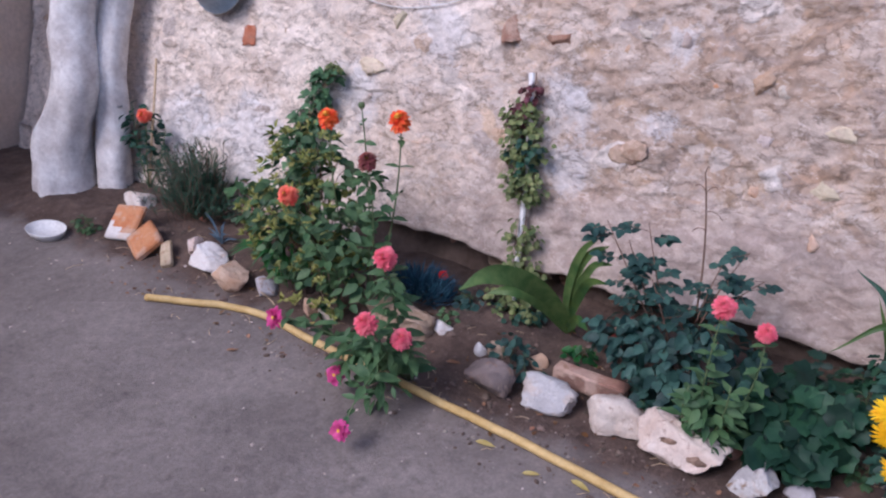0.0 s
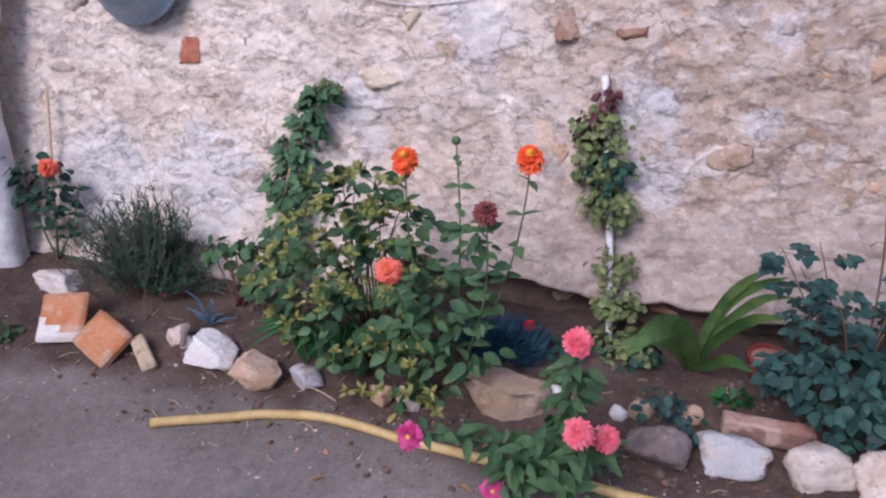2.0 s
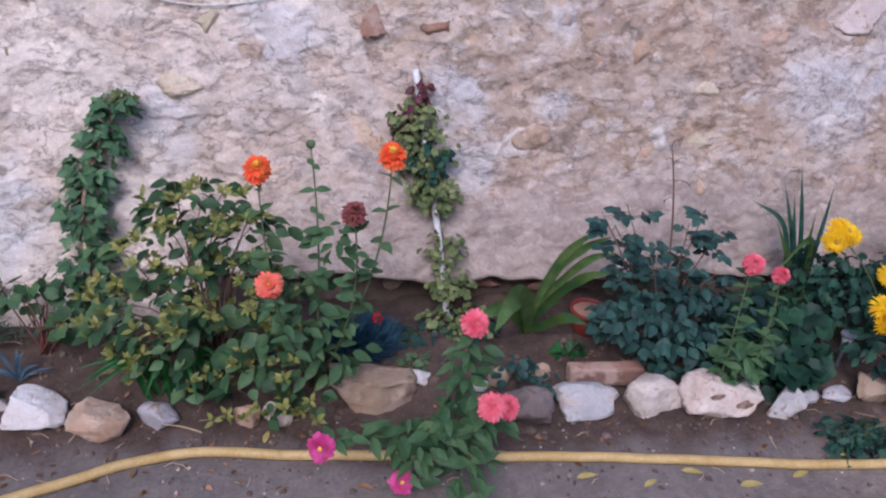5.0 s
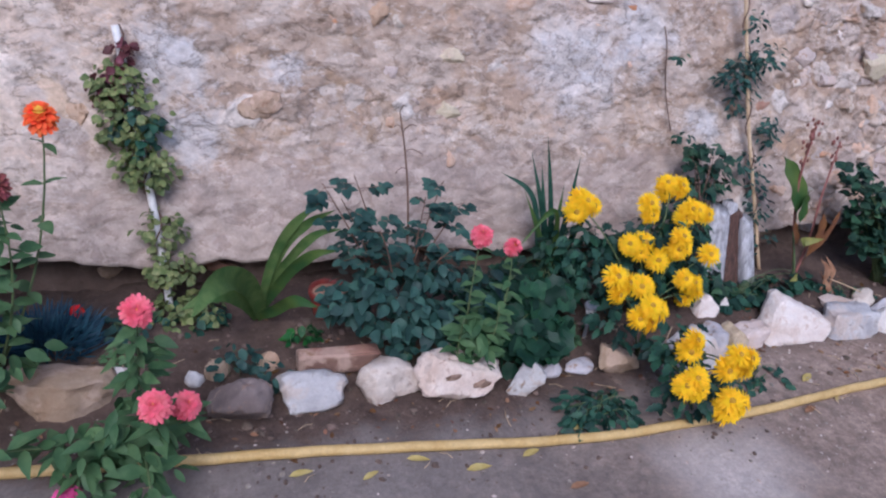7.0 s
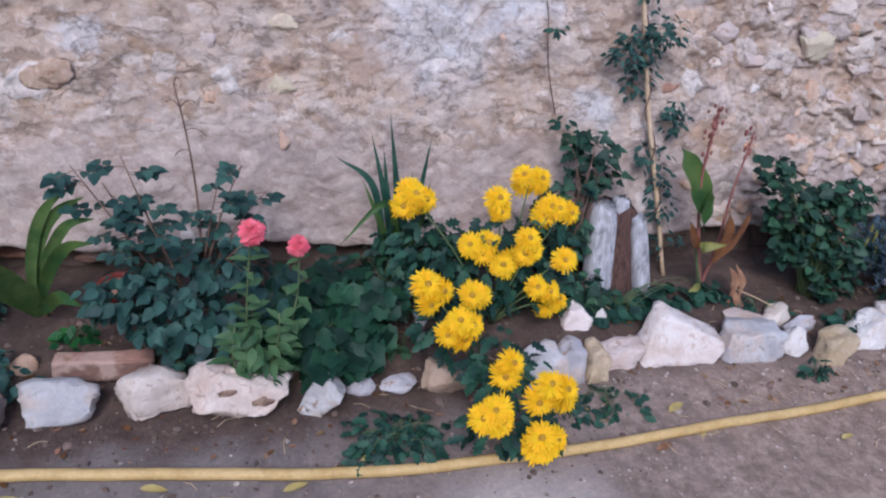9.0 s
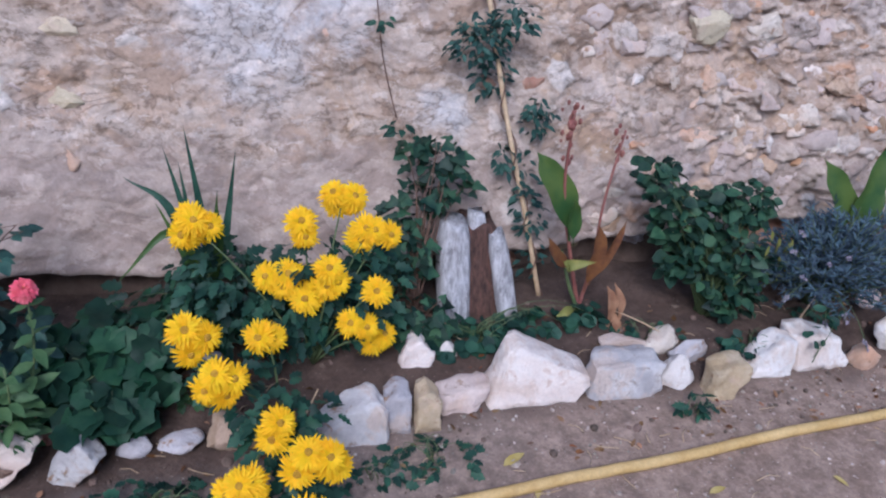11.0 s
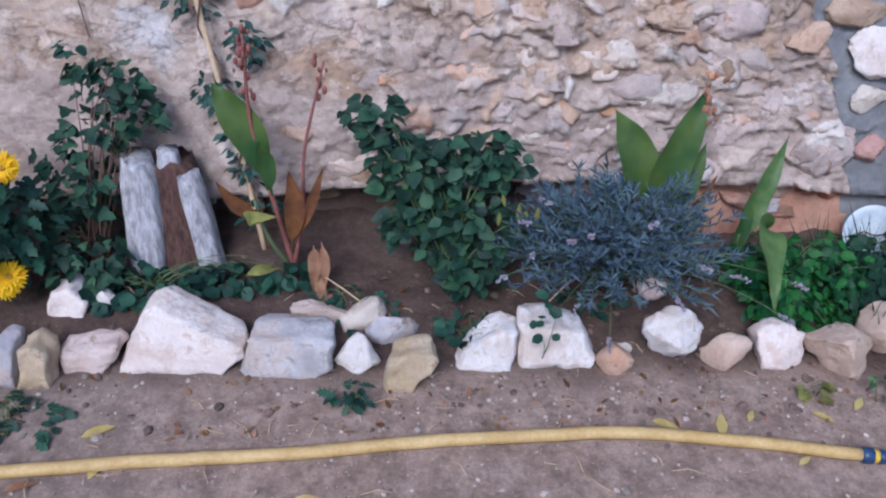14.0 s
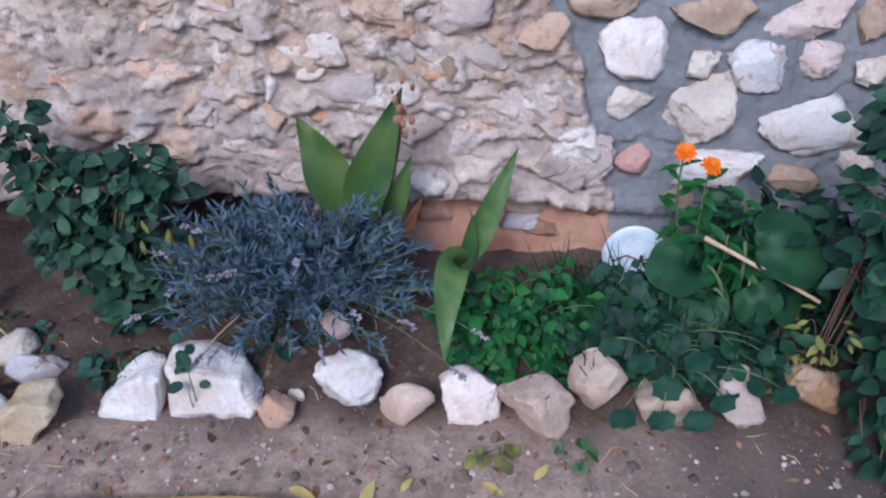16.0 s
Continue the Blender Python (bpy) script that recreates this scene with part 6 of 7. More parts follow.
def canna(label, base, stems_, leaves, extras=()):
    base = Vector(base)
    ob = root_at("canna", tuple(base), label, "plant", "cannas along the wall")
    for pts, r, material in stems_:
        b = Builder()
        line = smooth_line([base + Vector((RND.uniform(-0.01, 0.01), 0, 0))] + list(pts), 6)
        b.tube(line, [r * (1 - 0.5 * i / (len(line) - 1)) for i in range(len(line))], 7)
        part("stem", b, material, ob)
    for pts, w, material, lab in leaves:
        part("leaf", blade(pts, w, 0.3, oval), material, ob, lab)
    for at, n, spread, material, nm, lab in extras:
        vs, fs = ICO[2]
        for _ in range(n):
            b = Builder()
            o = Vector(at) + Vector((RND.gauss(0, spread[0]), RND.gauss(0, 0.006), RND.gauss(0, spread[1])))
            r = RND.uniform(0.0035, 0.007)
            b.add([tuple(o + Vector((p.x * r, p.y * r, p.z * r * 1.7))) for p in vs], fs)
            part(nm, b, material, ob, lab)
    return ob


canna("canna with one green leaf, seed stalks and withered leaves", ground_at(3.41, 0.67),
    [([(3.37, 0.71, 0.22), (3.33, 0.74, 0.42), (3.33, 0.76, 0.63)], 0.007, REDSTEM), ([(3.44, 0.70, 0.2), (3.45, 0.73, 0.36), (3.50, 0.79, 0.56)], 0.006, REDSTEM), ([(3.36, 0.66, 0.15), (3.33, 0.68, 0.25)], 0.007, STEM)],
    [([(3.36, 0.71, 0.26), (3.33, 0.73, 0.38), (3.28, 0.75, 0.46), (3.245, 0.765, 0.51)], 0.095, CANNA, "large green leaf"), ([(3.37, 0.70, 0.25), (3.36, 0.71, 0.34), (3.35, 0.70, 0.40)], 0.05, CANNA, "folded green leaf"),
     ([(3.41, 0.66, 0.12), (3.43, 0.66, 0.25), (3.42, 0.67, 0.34)], 0.055, RUSSET, "rusty dying leaf"), ([(3.42, 0.66, 0.14), (3.47, 0.66, 0.26), (3.50, 0.67, 0.35)], 0.03, RUSSET, "rusty dying leaf"), ([(3.36, 0.66, 0.20), (3.30, 0.64, 0.26), (3.26, 0.63, 0.33)], 0.04, RUSSET, "rusty dying leaf"), ([(3.38, 0.65, 0.22), (3.33, 0.62, 0.24), (3.40, 0.60, 0.26)], 0.04, YELLOWISH, "yellowing leaf"),
     ([(3.47, 0.64, 0.15), (3.475, 0.60, 0.12), (3.47, 0.59, 0.03)], 0.035, DRY, "dry tan leaf hanging down"), ([(3.49, 0.64, 0.16), (3.50, 0.60, 0.12), (3.50, 0.585, 0.06)], 0.03, DRY, "dry tan leaf hanging down"), ([(3.48, 0.63, 0.1), (3.49, 0.58, 0.06), (3.505, 0.56, 0.025)], 0.03, DRY, "dry tan leaf hanging down"), ([(3.38, 0.63, 0.08), (3.34, 0.60, 0.1), (3.31, 0.59, 0.09)], 0.03, YELLOWISH, "yellowing leaf")],
    [((3.33, 0.755, 0.585), 22, (0.012, 0.04), REDSTEM, "seed_pod", "reddish seed pod"), ((3.49, 0.785, 0.53), 9, (0.012, 0.03), REDSTEM, "seed_pod", "reddish seed pod")])

shrub("bean_bush", "rounded bush with broad dark green leaves and yellow pods", ground_at(3.80, 0.64), [(3.61, 0.77, 0.45, 0.06, 0.04, 0.03, 26), (3.65, 0.74, 0.39, 0.07, 0.06, 0.06, 62), (3.70, 0.72, 0.30, 0.08, 0.07, 0.09, 110), (3.80, 0.71, 0.33, 0.08, 0.07, 0.08, 100), (3.89, 0.72, 0.36, 0.075, 0.06, 0.07, 100), (3.78, 0.66, 0.21, 0.10, 0.08, 0.08, 100), (3.70, 0.67, 0.20, 0.06, 0.05, 0.06, 50), (3.88, 0.64, 0.22, 0.09, 0.07, 0.09, 100), (3.86, 0.60, 0.11, 0.08, 0.05, 0.05, 50)], OVATE, (0.026, 0.052), BEANLEAF, STEM, 0.8, 12, 0.0035, 0.1, 151, upright=0.1)
ob = root_at("bean_pods", (3.97, 0.61, 0.18), "yellow-green bean pods hanging among dark leaves", "pod")
for i in range(11):
    pods = Builder()
    q = Vector((RND.uniform(3.90, 4.03), RND.uniform(0.58, 0.64), RND.uniform(0.18, 0.34)))
    pods.leaf(LANCE, q, (RND.uniform(-0.3, 0.3), -0.1, -1), (0, -1, 0), RND.uniform(0.035, 0.06), 0.011, 0.1)
    part("pod", pods, YELLOWISH, ob)


def lavender():
    base = Vector(ground_at(4.20, 0.70))
    ob = root_at("lavender", tuple(base), "spreading blue-grey lavender bush with faded flower spikes", "shrub")
    rnd = random.Random(17)
    s, b = Builder(), Builder()
    for i in range(300):
        a = rnd.uniform(0, 2 * math.pi)
        r = rnd.random() ** 0.55
        tip = Vector((4.20 + 0.30 * r * math.cos(a), 0.64 + 0.19 * r * math.sin(a), 0.07 + 0.25 * math.sqrt(max(0, 1 - r * r)) * rnd.uniform(0.75, 1.05) + 0.02 * rnd.random()))
        tip += (tip - base) * (0.45 * noise.noise(Vector((a * 1.3, r * 2, 4.0))) + rnd.choice((0, 0, 0, 0.12)))
        tip.y = min(tip.y, wall_y(tip.x, tip.z) - 0.03)
        tip.z = max(tip.z, 0.06)
        line = curve(base + Vector((rnd.uniform(-0.05, 0.05), rnd.uniform(-0.05, 0.03), 0)), tip, (0, -0.01, 0.03), 8)
        s.tube(line, 0.0015, 4, False)
        for k in range(30):
            t = 3 + rnd.random() * 5
            p = line[int(min(t, 7))].lerp(line[int(min(t, 7)) + 1], t % 1)
            d = (line[8] - line[5]).normalized()
            e = d * 0.8 + Vector((rnd.uniform(-1, 1), rnd.uniform(-1, 1), rnd.uniform(-0.6, 1)))
            b.leaf(NEEDLE, p, e, (0, -1, 0.5), rnd.uniform(0.018, 0.036), 0.0045, 0.1)
    spikes = [((3.98, 0.50, 0.24), (-0.05, 0, 0.03)), ((3.90, 0.46, 0.20), (0, 0, 0.04)), ((4.03, 0.42, 0.13), (0, 0, 0.03)), ((4.07, 0.40, 0.16), (0, 0, 0.04)), ((4.24, 0.50, 0.34), (0, 0, 0.02)), ((4.10, 0.50, 0.30), (0, 0, 0.03)), ((4.46, 0.46, 0.22), (0, 0, 0.03)), ((4.56, 0.40, 0.15), (0, 0, 0.05)), ((4.60, 0.46, 0.2), (0, 0, 0.05)), ((4.36, 0.44, 0.26), (0, 0, 0.04)), ((4.16, 0.38, 0.07), (0, 0, 0.05)), ((4.30, 0.38, 0.20), (0, 0, 0.06)), ((4.0, 0.60, 0.33), (0, 0, 0.02)), ((4.06, 0.52, 0.27), (0, 0, 0.02)), ((3.95, 0.55, 0.30), (0, 0, 0.02))]
    for tip, sag in spikes:
        line = curve(base + Vector((0, -0.03, 0.05)), tip, sag, 8)
        s.tube(line, 0.0012, 4, False)
        d = (line[8] - line[7]).normalized()
        fl = Builder()
        for k in range(22):
            p = line[8] - d * 0.035 * rnd.random()
            fl.leaf(PETAL, p, d * 0.6 + Vector((rnd.uniform(-1, 1), rnd.uniform(-1, 1), rnd.uniform(-1, 1))), (0, -1, 0.4), 0.008, 0.005)
        part("flower_spike", fl, LILAC, ob, "faded lilac flower spike")
    tagged(part("branchwork", s, STEM, ob), kind="stuff")
    tagged(part("foliage", b, SILVER, ob), kind="stuff")


lavender()
canna("canna with three green leaves and a withered brown flower head", ground_at(4.30, 0.74),
    [([(4.295, 0.75, 0.12), (4.29, 0.75, 0.22)], 0.009, STEM), ([(4.36, 0.77, 0.2), (4.40, 0.81, 0.38), (4.412, 0.82, 0.49)], 0.006, REDSTEM)],
    [([(4.29, 0.75, 0.20), (4.27, 0.77, 0.30), (4.235, 0.80, 0.375), (4.19, 0.83, 0.445)], 0.112, CANNA, "broad green leaf"), ([(4.30, 0.75, 0.18), (4.33, 0.76, 0.30), (4.365, 0.79, 0.40), (4.41, 0.84, 0.52)], 0.105, CANNA, "broad pointed green leaf"), ([(4.36, 0.76, 0.16), (4.39, 0.77, 0.25), (4.41, 0.79, 0.31), (4.43, 0.82, 0.37)], 0.055, CANNA, "broad dark green leaf"), ([(4.37, 0.75, 0.15), (4.42, 0.75, 0.22), (4.46, 0.77, 0.31)], 0.03, RUSSET, "rusty withered leaf"), ([(4.25, 0.72, 0.14), (4.21, 0.69, 0.19), (4.17, 0.68, 0.20)], 0.03, CANNA, "")],
    [((4.412, 0.82, 0.475), 20, (0.016, 0.035), DRY, "withered_bud", "withered brown bud")])
canna("young canna with two long narrow green leaves", ground_at(4.545, 0.72), [([(4.55, 0.74, 0.08), (4.55, 0.75, 0.14)], 0.008, STEM)],
    [([(4.55, 0.74, 0.08), (4.58, 0.78, 0.18), (4.615, 0.82, 0.265), (4.66, 0.88, 0.365)], 0.066, STRAP, "long upright green leaf"), ([(4.54, 0.73, 0.08), (4.56, 0.76, 0.16), (4.565, 0.79, 0.24)], 0.045, CANNA, "upright green leaf"), ([(4.545, 0.70, 0.14), (4.53, 0.60, 0.27), (4.52, 0.50, 0.25), (4.52, 0.42, 0.17)], 0.072, STRAP, "arching leaf hanging over the stones")])

shrub("mint", "dense patch of fresh bright green mint", ground_at(4.64, 0.62), [(4.60, 0.62, 0.11, 0.12, 0.10, 0.08, 330), (4.72, 0.64, 0.11, 0.12, 0.11, 0.08, 330), (4.66, 0.54, 0.06, 0.14, 0.07, 0.04, 140)], OVATE, (0.02, 0.038), MINT, STEM, 0.68, 14, 0.002, 0.15, 161, category="herb")
shrub("nasturtium", "trailing plant with round dark green leaves over stones", ground_at(4.96, 0.60), [(4.92, 0.60, 0.09, 0.14, 0.10, 0.06, 260), (5.06, 0.56, 0.10, 0.14, 0.10, 0.06, 240), (4.98, 0.70, 0.12, 0.14, 0.08, 0.06, 160), (5.16, 0.52, 0.10, 0.08, 0.06, 0.05, 16)], ROUND, (0.014, 0.042), GLOOM, STEM, 1.0, 12, 0.0018, 0.2, 171, category="plant")


trailer = root_at("trailing_nasturtium", ground_at(4.97, 0.55), "large scalloped leaves trailing over the edging stones", "plant")
for x, y, z, w in ((4.865, 0.385, 0.085, 0.055), (4.94, 0.385, 0.085, 0.055), (5.01, 0.385, 0.09, 0.06), (4.96, 0.43, 0.125, 0.06), (5.06, 0.42, 0.10, 0.05), (5.17, 0.43, 0.12, 0.05), (4.90, 0.47, 0.15, 0.055), (5.02, 0.48, 0.15, 0.055), (4.84, 0.50, 0.16, 0.05)):
    b, s = Builder(), Builder()
    s.tube(curve(trailer.location, (x, y, z + 0.01), (0, -0.02, 0.06), 8), 0.0016, 5)
    b.leaf(SCALLOP, (x, y, z + w * 0.4), (RND.uniform(-0.4, 0.4), -0.25, -0.8), (0, -0.8, 0.5), w, w, 0.1)
    part("leaf_stalk", s, STEM, part("leaf", b, DEEP, trailer))


def grass():
    base = ground_at(4.92, 0.70)
    ob = root_at("grass_clump", base, "fine dark green grass blades below the wall", "grass")
    b = Builder()
    for _ in range(420):
        x, y = RND.uniform(4.76, 5.18), RND.uniform(0.50, 0.80)
        b.leaf(NEEDLE, ground_at(x, y), (RND.uniform(-0.6, 0.6), RND.uniform(-0.7, 0.3), 1), (0, -1, 0.3), RND.uniform(0.08, 0.18), 0.004, 0.25)
    tagged(part("blade_mass", b, GLOOM, ob), kind="stuff")


grass()


def plate():
    at, axis = Vector((4.955, 0.845, 0.09)), Vector((-0.15, -0.85, 0.40)).normalized()
    ob = root_at("plate", tuple(at), "chipped bluish-white plate leaning against the wall", "plate")
    CHINA = plain("bluish_china", (0.55, 0.64, 0.72), (0.66, 0.73, 0.79), 9.0, 0.3, 0.05, 60.0)
    part("body", lathe([(0.0, 0.0), (0.042, 0.0), (0.052, 0.004), (0.075, 0.012), (0.077, 0.010), (0.052, -0.002), (0.042, -0.006), (0.0, -0.006)], at, axis, 40), CHINA, ob)
    b = Builder()
    turn = axis.to_track_quat("Z", "Y").to_matrix()
    b.tube([at + turn @ Vector(p) for p in ((-0.05, -0.02, 0.004), (-0.02, 0.0, 0.002), (0.015, -0.008, 0.002), (0.045, 0.005, 0.003), (0.06, 0.02, 0.006))], 0.0025, 5)
    part("crack", b, WOODY, ob, "dark crack across the plate")


plate()


def calendula():
    base = ground_at(5.10, 0.76)
    ob = root_at("calendula", base, "calendula with two bright orange flowers before the wall", "flower")
    b = Builder()
    for tip, sag, n, sd in (((5.006, 0.84, 0.385), (-0.03, 0, 0), 9, 31), ((5.06, 0.82, 0.365), (-0.02, -0.02, 0), 9, 32), ((5.15, 0.82, 0.31), (0.03, 0, 0), 8, 33), ((5.22, 0.80, 0.30), (0.04, 0, 0), 8, 34), ((5.10, 0.72, 0.27), (0, -0.03, 0), 8, 35)):
        stalk(ob, b, base, tip, LANCE, 0.07, n, sag, 0.004, 0.34, 0.15, sd, leaf=MINT)
    scatter(b, [(5.12, 0.76, 0.19, 0.12, 0.07, 0.10, 90)], LANCE, (0.05, 0.085), 0.1, 0.34, seed=181)
    tagged(part("foliage", b, MINT, ob), kind="stuff")
    flower("marigold", ob, (5.006, 0.835, 0.395), 0.05, (-0.1, -0.4, 0.9), "bright orange daisy flower")
    flower("marigold", ob, (5.06, 0.815, 0.376), 0.05, (0.1, -0.4, 0.9), "bright orange daisy flower")


calendula()


def squash():
    base = ground_at(5.14, 0.66)
    ob = root_at("squash_plant", base, "squash plant with a few large broad green leaves", "plant")
    for at, d, w, up in (((5.13, 0.70, 0.27), (0.9, -0.15, -0.04), 0.17, (0.0, -0.25, 0.95)), ((5.07, 0.70, 0.20), (-0.9, -0.1, -0.06), 0.13, (0.1, -0.25, 0.95)), ((5.15, 0.66, 0.20), (0.25, -0.5, -0.55), 0.10, (0.1, -0.7, 0.6)), ((5.08, 0.66, 0.17), (-0.3, -0.5, -0.4), 0.10, (0.0, -0.5, 0.9)), ((5.20, 0.66, 0.17), (0.6, -0.3, -0.4), 0.09, (0.2, -0.5, 0.9))):
        b = Builder()
        b.leaf(HEART, at, d, up, w, w * 1.05, 0.15)
        s = Builder()
        s.tube(curve(base, at, (0, -0.01, 0.04), 6), 0.004, 6)
        lf = part("leaf", b, SQUASH, ob)
        part("leaf_stalk", s, STEM, lf)


squash()
shrub("goosefoot", "dark leafy undergrowth between calendula and wall", ground_at(5.24, 0.74), [(5.16, 0.76, 0.12, 0.14, 0.07, 0.09, 170), (5.32, 0.74, 0.18, 0.12, 0.08, 0.13, 190), (5.22, 0.84, 0.22, 0.14, 0.05, 0.08, 110), (5.26, 0.64, 0.08, 0.14, 0.08, 0.06, 120)], OVATE, (0.03, 0.065), GLOOM, STEM, 0.5, 12, 0.0025, 0.1, 187, category="plant", upright=0.3)
stick = Builder()
stick.tube(curve((5.045, 0.70, 0.275), (5.265, 0.585, 0.215), (0.0, -0.004, 0.004), 8), [0.0062, 0.005, 0.0047, 0.0045, 0.0046, 0.0042, 0.004, 0.004, 0.0036], 8)
solid("stick", stick, CANE, "dry pale cane stick resting on leaves", "stick")
shrub("nettle_bush", "tall straggly bush with dark and yellowing leaves", ground_at(5.42, 0.58), [(5.31, 0.64, 0.60, 0.08, 0.05, 0.06, 60), (5.33, 0.60, 0.47, 0.09, 0.06, 0.07, 70), (5.34, 0.56, 0.34, 0.08, 0.06, 0.08, 60), (5.46, 0.58, 0.38, 0.12, 0.08, 0.10, 90), (5.42, 0.52, 0.22, 0.10, 0.08, 0.08, 80), (5.37, 0.42, 0.15, 0.07, 0.06, 0.08, 40), (5.36, 0.36, 0.07, 0.05, 0.04, 0.05, 16), (5.43, 0.30, 0.10, 0.07, 0.06, 0.08, 36), (5.58, 0.55, 0.5, 0.14, 0.1, 0.2, 120)], OVATE, (0.03, 0.06), GLOOM, WOODY, 0.7, 6, 0.004, 0.3, 191)
shrub("dry_weed", "yellow-brown dying weed in the corner of the bed", ground_at(5.30, 0.56), [(5.33, 0.62, 0.62, 0.04, 0.03, 0.04, 26), (5.28, 0.56, 0.14, 0.10, 0.06, 0.07, 26), (5.22, 0.52, 0.06, 0.07, 0.05, 0.03, 10)], LANCE, (0.02, 0.045), YELLOWISH, WOODY, 0.4, 4, 0.002, 0.2, 193, category="weed")

# added out of view, to keep sky light off the bed's right end
shrub("shade_shrub", "unseen dark shrub added beyond the bed to shade its end", ground_at(5.95, 0.35), [(5.95, 0.40, 0.45, 0.28, 0.35, 0.40, 500), (5.95, 0.05, 0.35, 0.28, 0.35, 0.32, 420), (5.95, 0.55, 0.85, 0.26, 0.30, 0.30, 320)], OVATE, (0.06, 0.11), GLOOM, WOODY, 0.65, 14, 0.006, 0.2, 197)

# low weeds and seedlings
for x, y, z, r, n, seed, shape, leafm, lab in ((3.585, 0.27, 0.03, 0.05, 26, 201, LOBED, DEEP, "small green weed growing before white stones"), (3.86, 0.47, 0.035, 0.09, 60, 202, ROUND, DEEP, "low patch of round-leaved weed behind stones"), (4.62, 0.32, 0.025, 0.05, 14, 203, OVATE, YELLOWISH, "small yellowing weed at the foot of a stone"), (4.02, 0.42, 0.11, 0.03, 10, 204, ROUND, DEEP, "tiny weed on top of a white stone"), (3.56, 0.55, 0.03, 0.10, 40, 205, LOBED, DEEP, "sparse low weed in the soil"),
        (1.53, 0.50, 0.05, 0.05, 26, 206, OVATE, MINT, "small light green seedling behind a brick"), (1.33, 0.40, 0.07, 0.06, 34, 207, SCALLOP, ROSE, "small blue-green seedling among stones"), (1.43, 0.34, 0.06, 0.04, 22, 208, OVATE, ROSE, "small blue-green seedling beside a brick"), (1.04, 0.47, 0.04, 0.05, 18, 209, LANCE, ZINNIA, "small pale green seedling in the bed"), (1.06, 0.60, 0.05, 0.07, 40, 210, ROUND, ROSE, "low blue-green seedling beside the tuft"), (1.82, 0.33, 0.06, 0.04, 22, 211, OVATE, DEEP, "small dark seedling behind a rock"),
        (2.90, 0.20, 0.012, 0.12, 46, 212, LOBED, DEEP, "creeping low weed in front of edging stones"), (2.76, 0.17, 0.010, 0.08, 24, 213, LOBED, DEEP, "creeping low weed in front of edging stones"), (2.35, 0.44, 0.04, 0.06, 26, 214, LOBED, GREEN, "small lobed weed beside the garden light"), (4.78, 0.33, 0.03, 0.04, 9, 215, ROUND, GREEN, "small round-leaved weed between stones"), (-0.72, 0.25, 0.03, 0.08, 40, 216, LOBED, GREEN, "low weed beside the terracotta tiles"), (4.14, 0.60, 0.03, 0.1, 30, 217, LOBED, DEEP, "sparse low weed under lavender")):
    shrub("weed", lab, ground_at(x, y), [(x, y, z, r, r * 0.6, z, n)], shape, ((0.018, 0.036) if n < 50 or z > 0.02 else (0.011, 0.022)), leafm, STEM, 0.75, 6, 0.0014, 0.1, seed, "weeds in and before the bed", "weed")


# ---- litter on the ground ----
def fallen(x, y, turn, ln, material, label):
    b = Builder()
    d = (math.cos(radians(turn)), math.sin(radians(turn)), 0.08)
    b.leaf(LANCE, (x, y, soil_height(x, y) + 0.005), d, (0, 0, 1), ln, ln * 0.36, 0.12)
    return solid("fallen_leaf", b, material, label, "leaf", "fallen leaves on the yard")


for x, y, turn, ln, dry in ((1.43, 0.03, 10, 0.06, 0), (1.60, -0.01, 30, 0.05, 0), (1.72, 0.04, -10, 0.06, 0), (1.86, -0.02, 5, 0.07, 0), (2.02, 0.0, 20, 0.06, 0), (1.34, -0.35, 60, 0.05, 0), (0.50, -0.05, 40, 0.04, 1), (0.86, 0.04, -20, 0.05, 1), (0.62, 0.20, 80, 0.05, 0), (3.05, 0.16, 30, 0.07, 0), (3.10, 0.06, 70, 0.05, 0), (3.50, 0.02, 15, 0.05, 0), (3.83, 0.03, -60, 0.04, 0), (4.24, 0.24, -20, 0.06, 0), (4.38, 0.20, 75, 0.07, 0), (4.45, 0.24, 60, 0.04, 0), (4.60, 0.27, -30, 0.05, 0), (4.70, 0.28, 50, 0.05, 0), (2.95, 0.03, 20, 0.06, 1), (2.10, -0.12, 10, 0.06, 1), (3.62, 0.16, 5, 0.06, 1), (0.15, 0.45, 10, 0.06, 1), (1.15, 0.30, 20, 0.05, 1), (3.60, 0.44, 40, 0.05, 1), (2.20, 0.07, 15, 0.07, 0), (4.52, 0.13, 35, 0.04, 0)):
    fallen(x, y, turn, ln, DRY if dry else FALLEN, "dry brown curled leaf on the earth" if dry else "fallen yellow-green leaf on the earth")


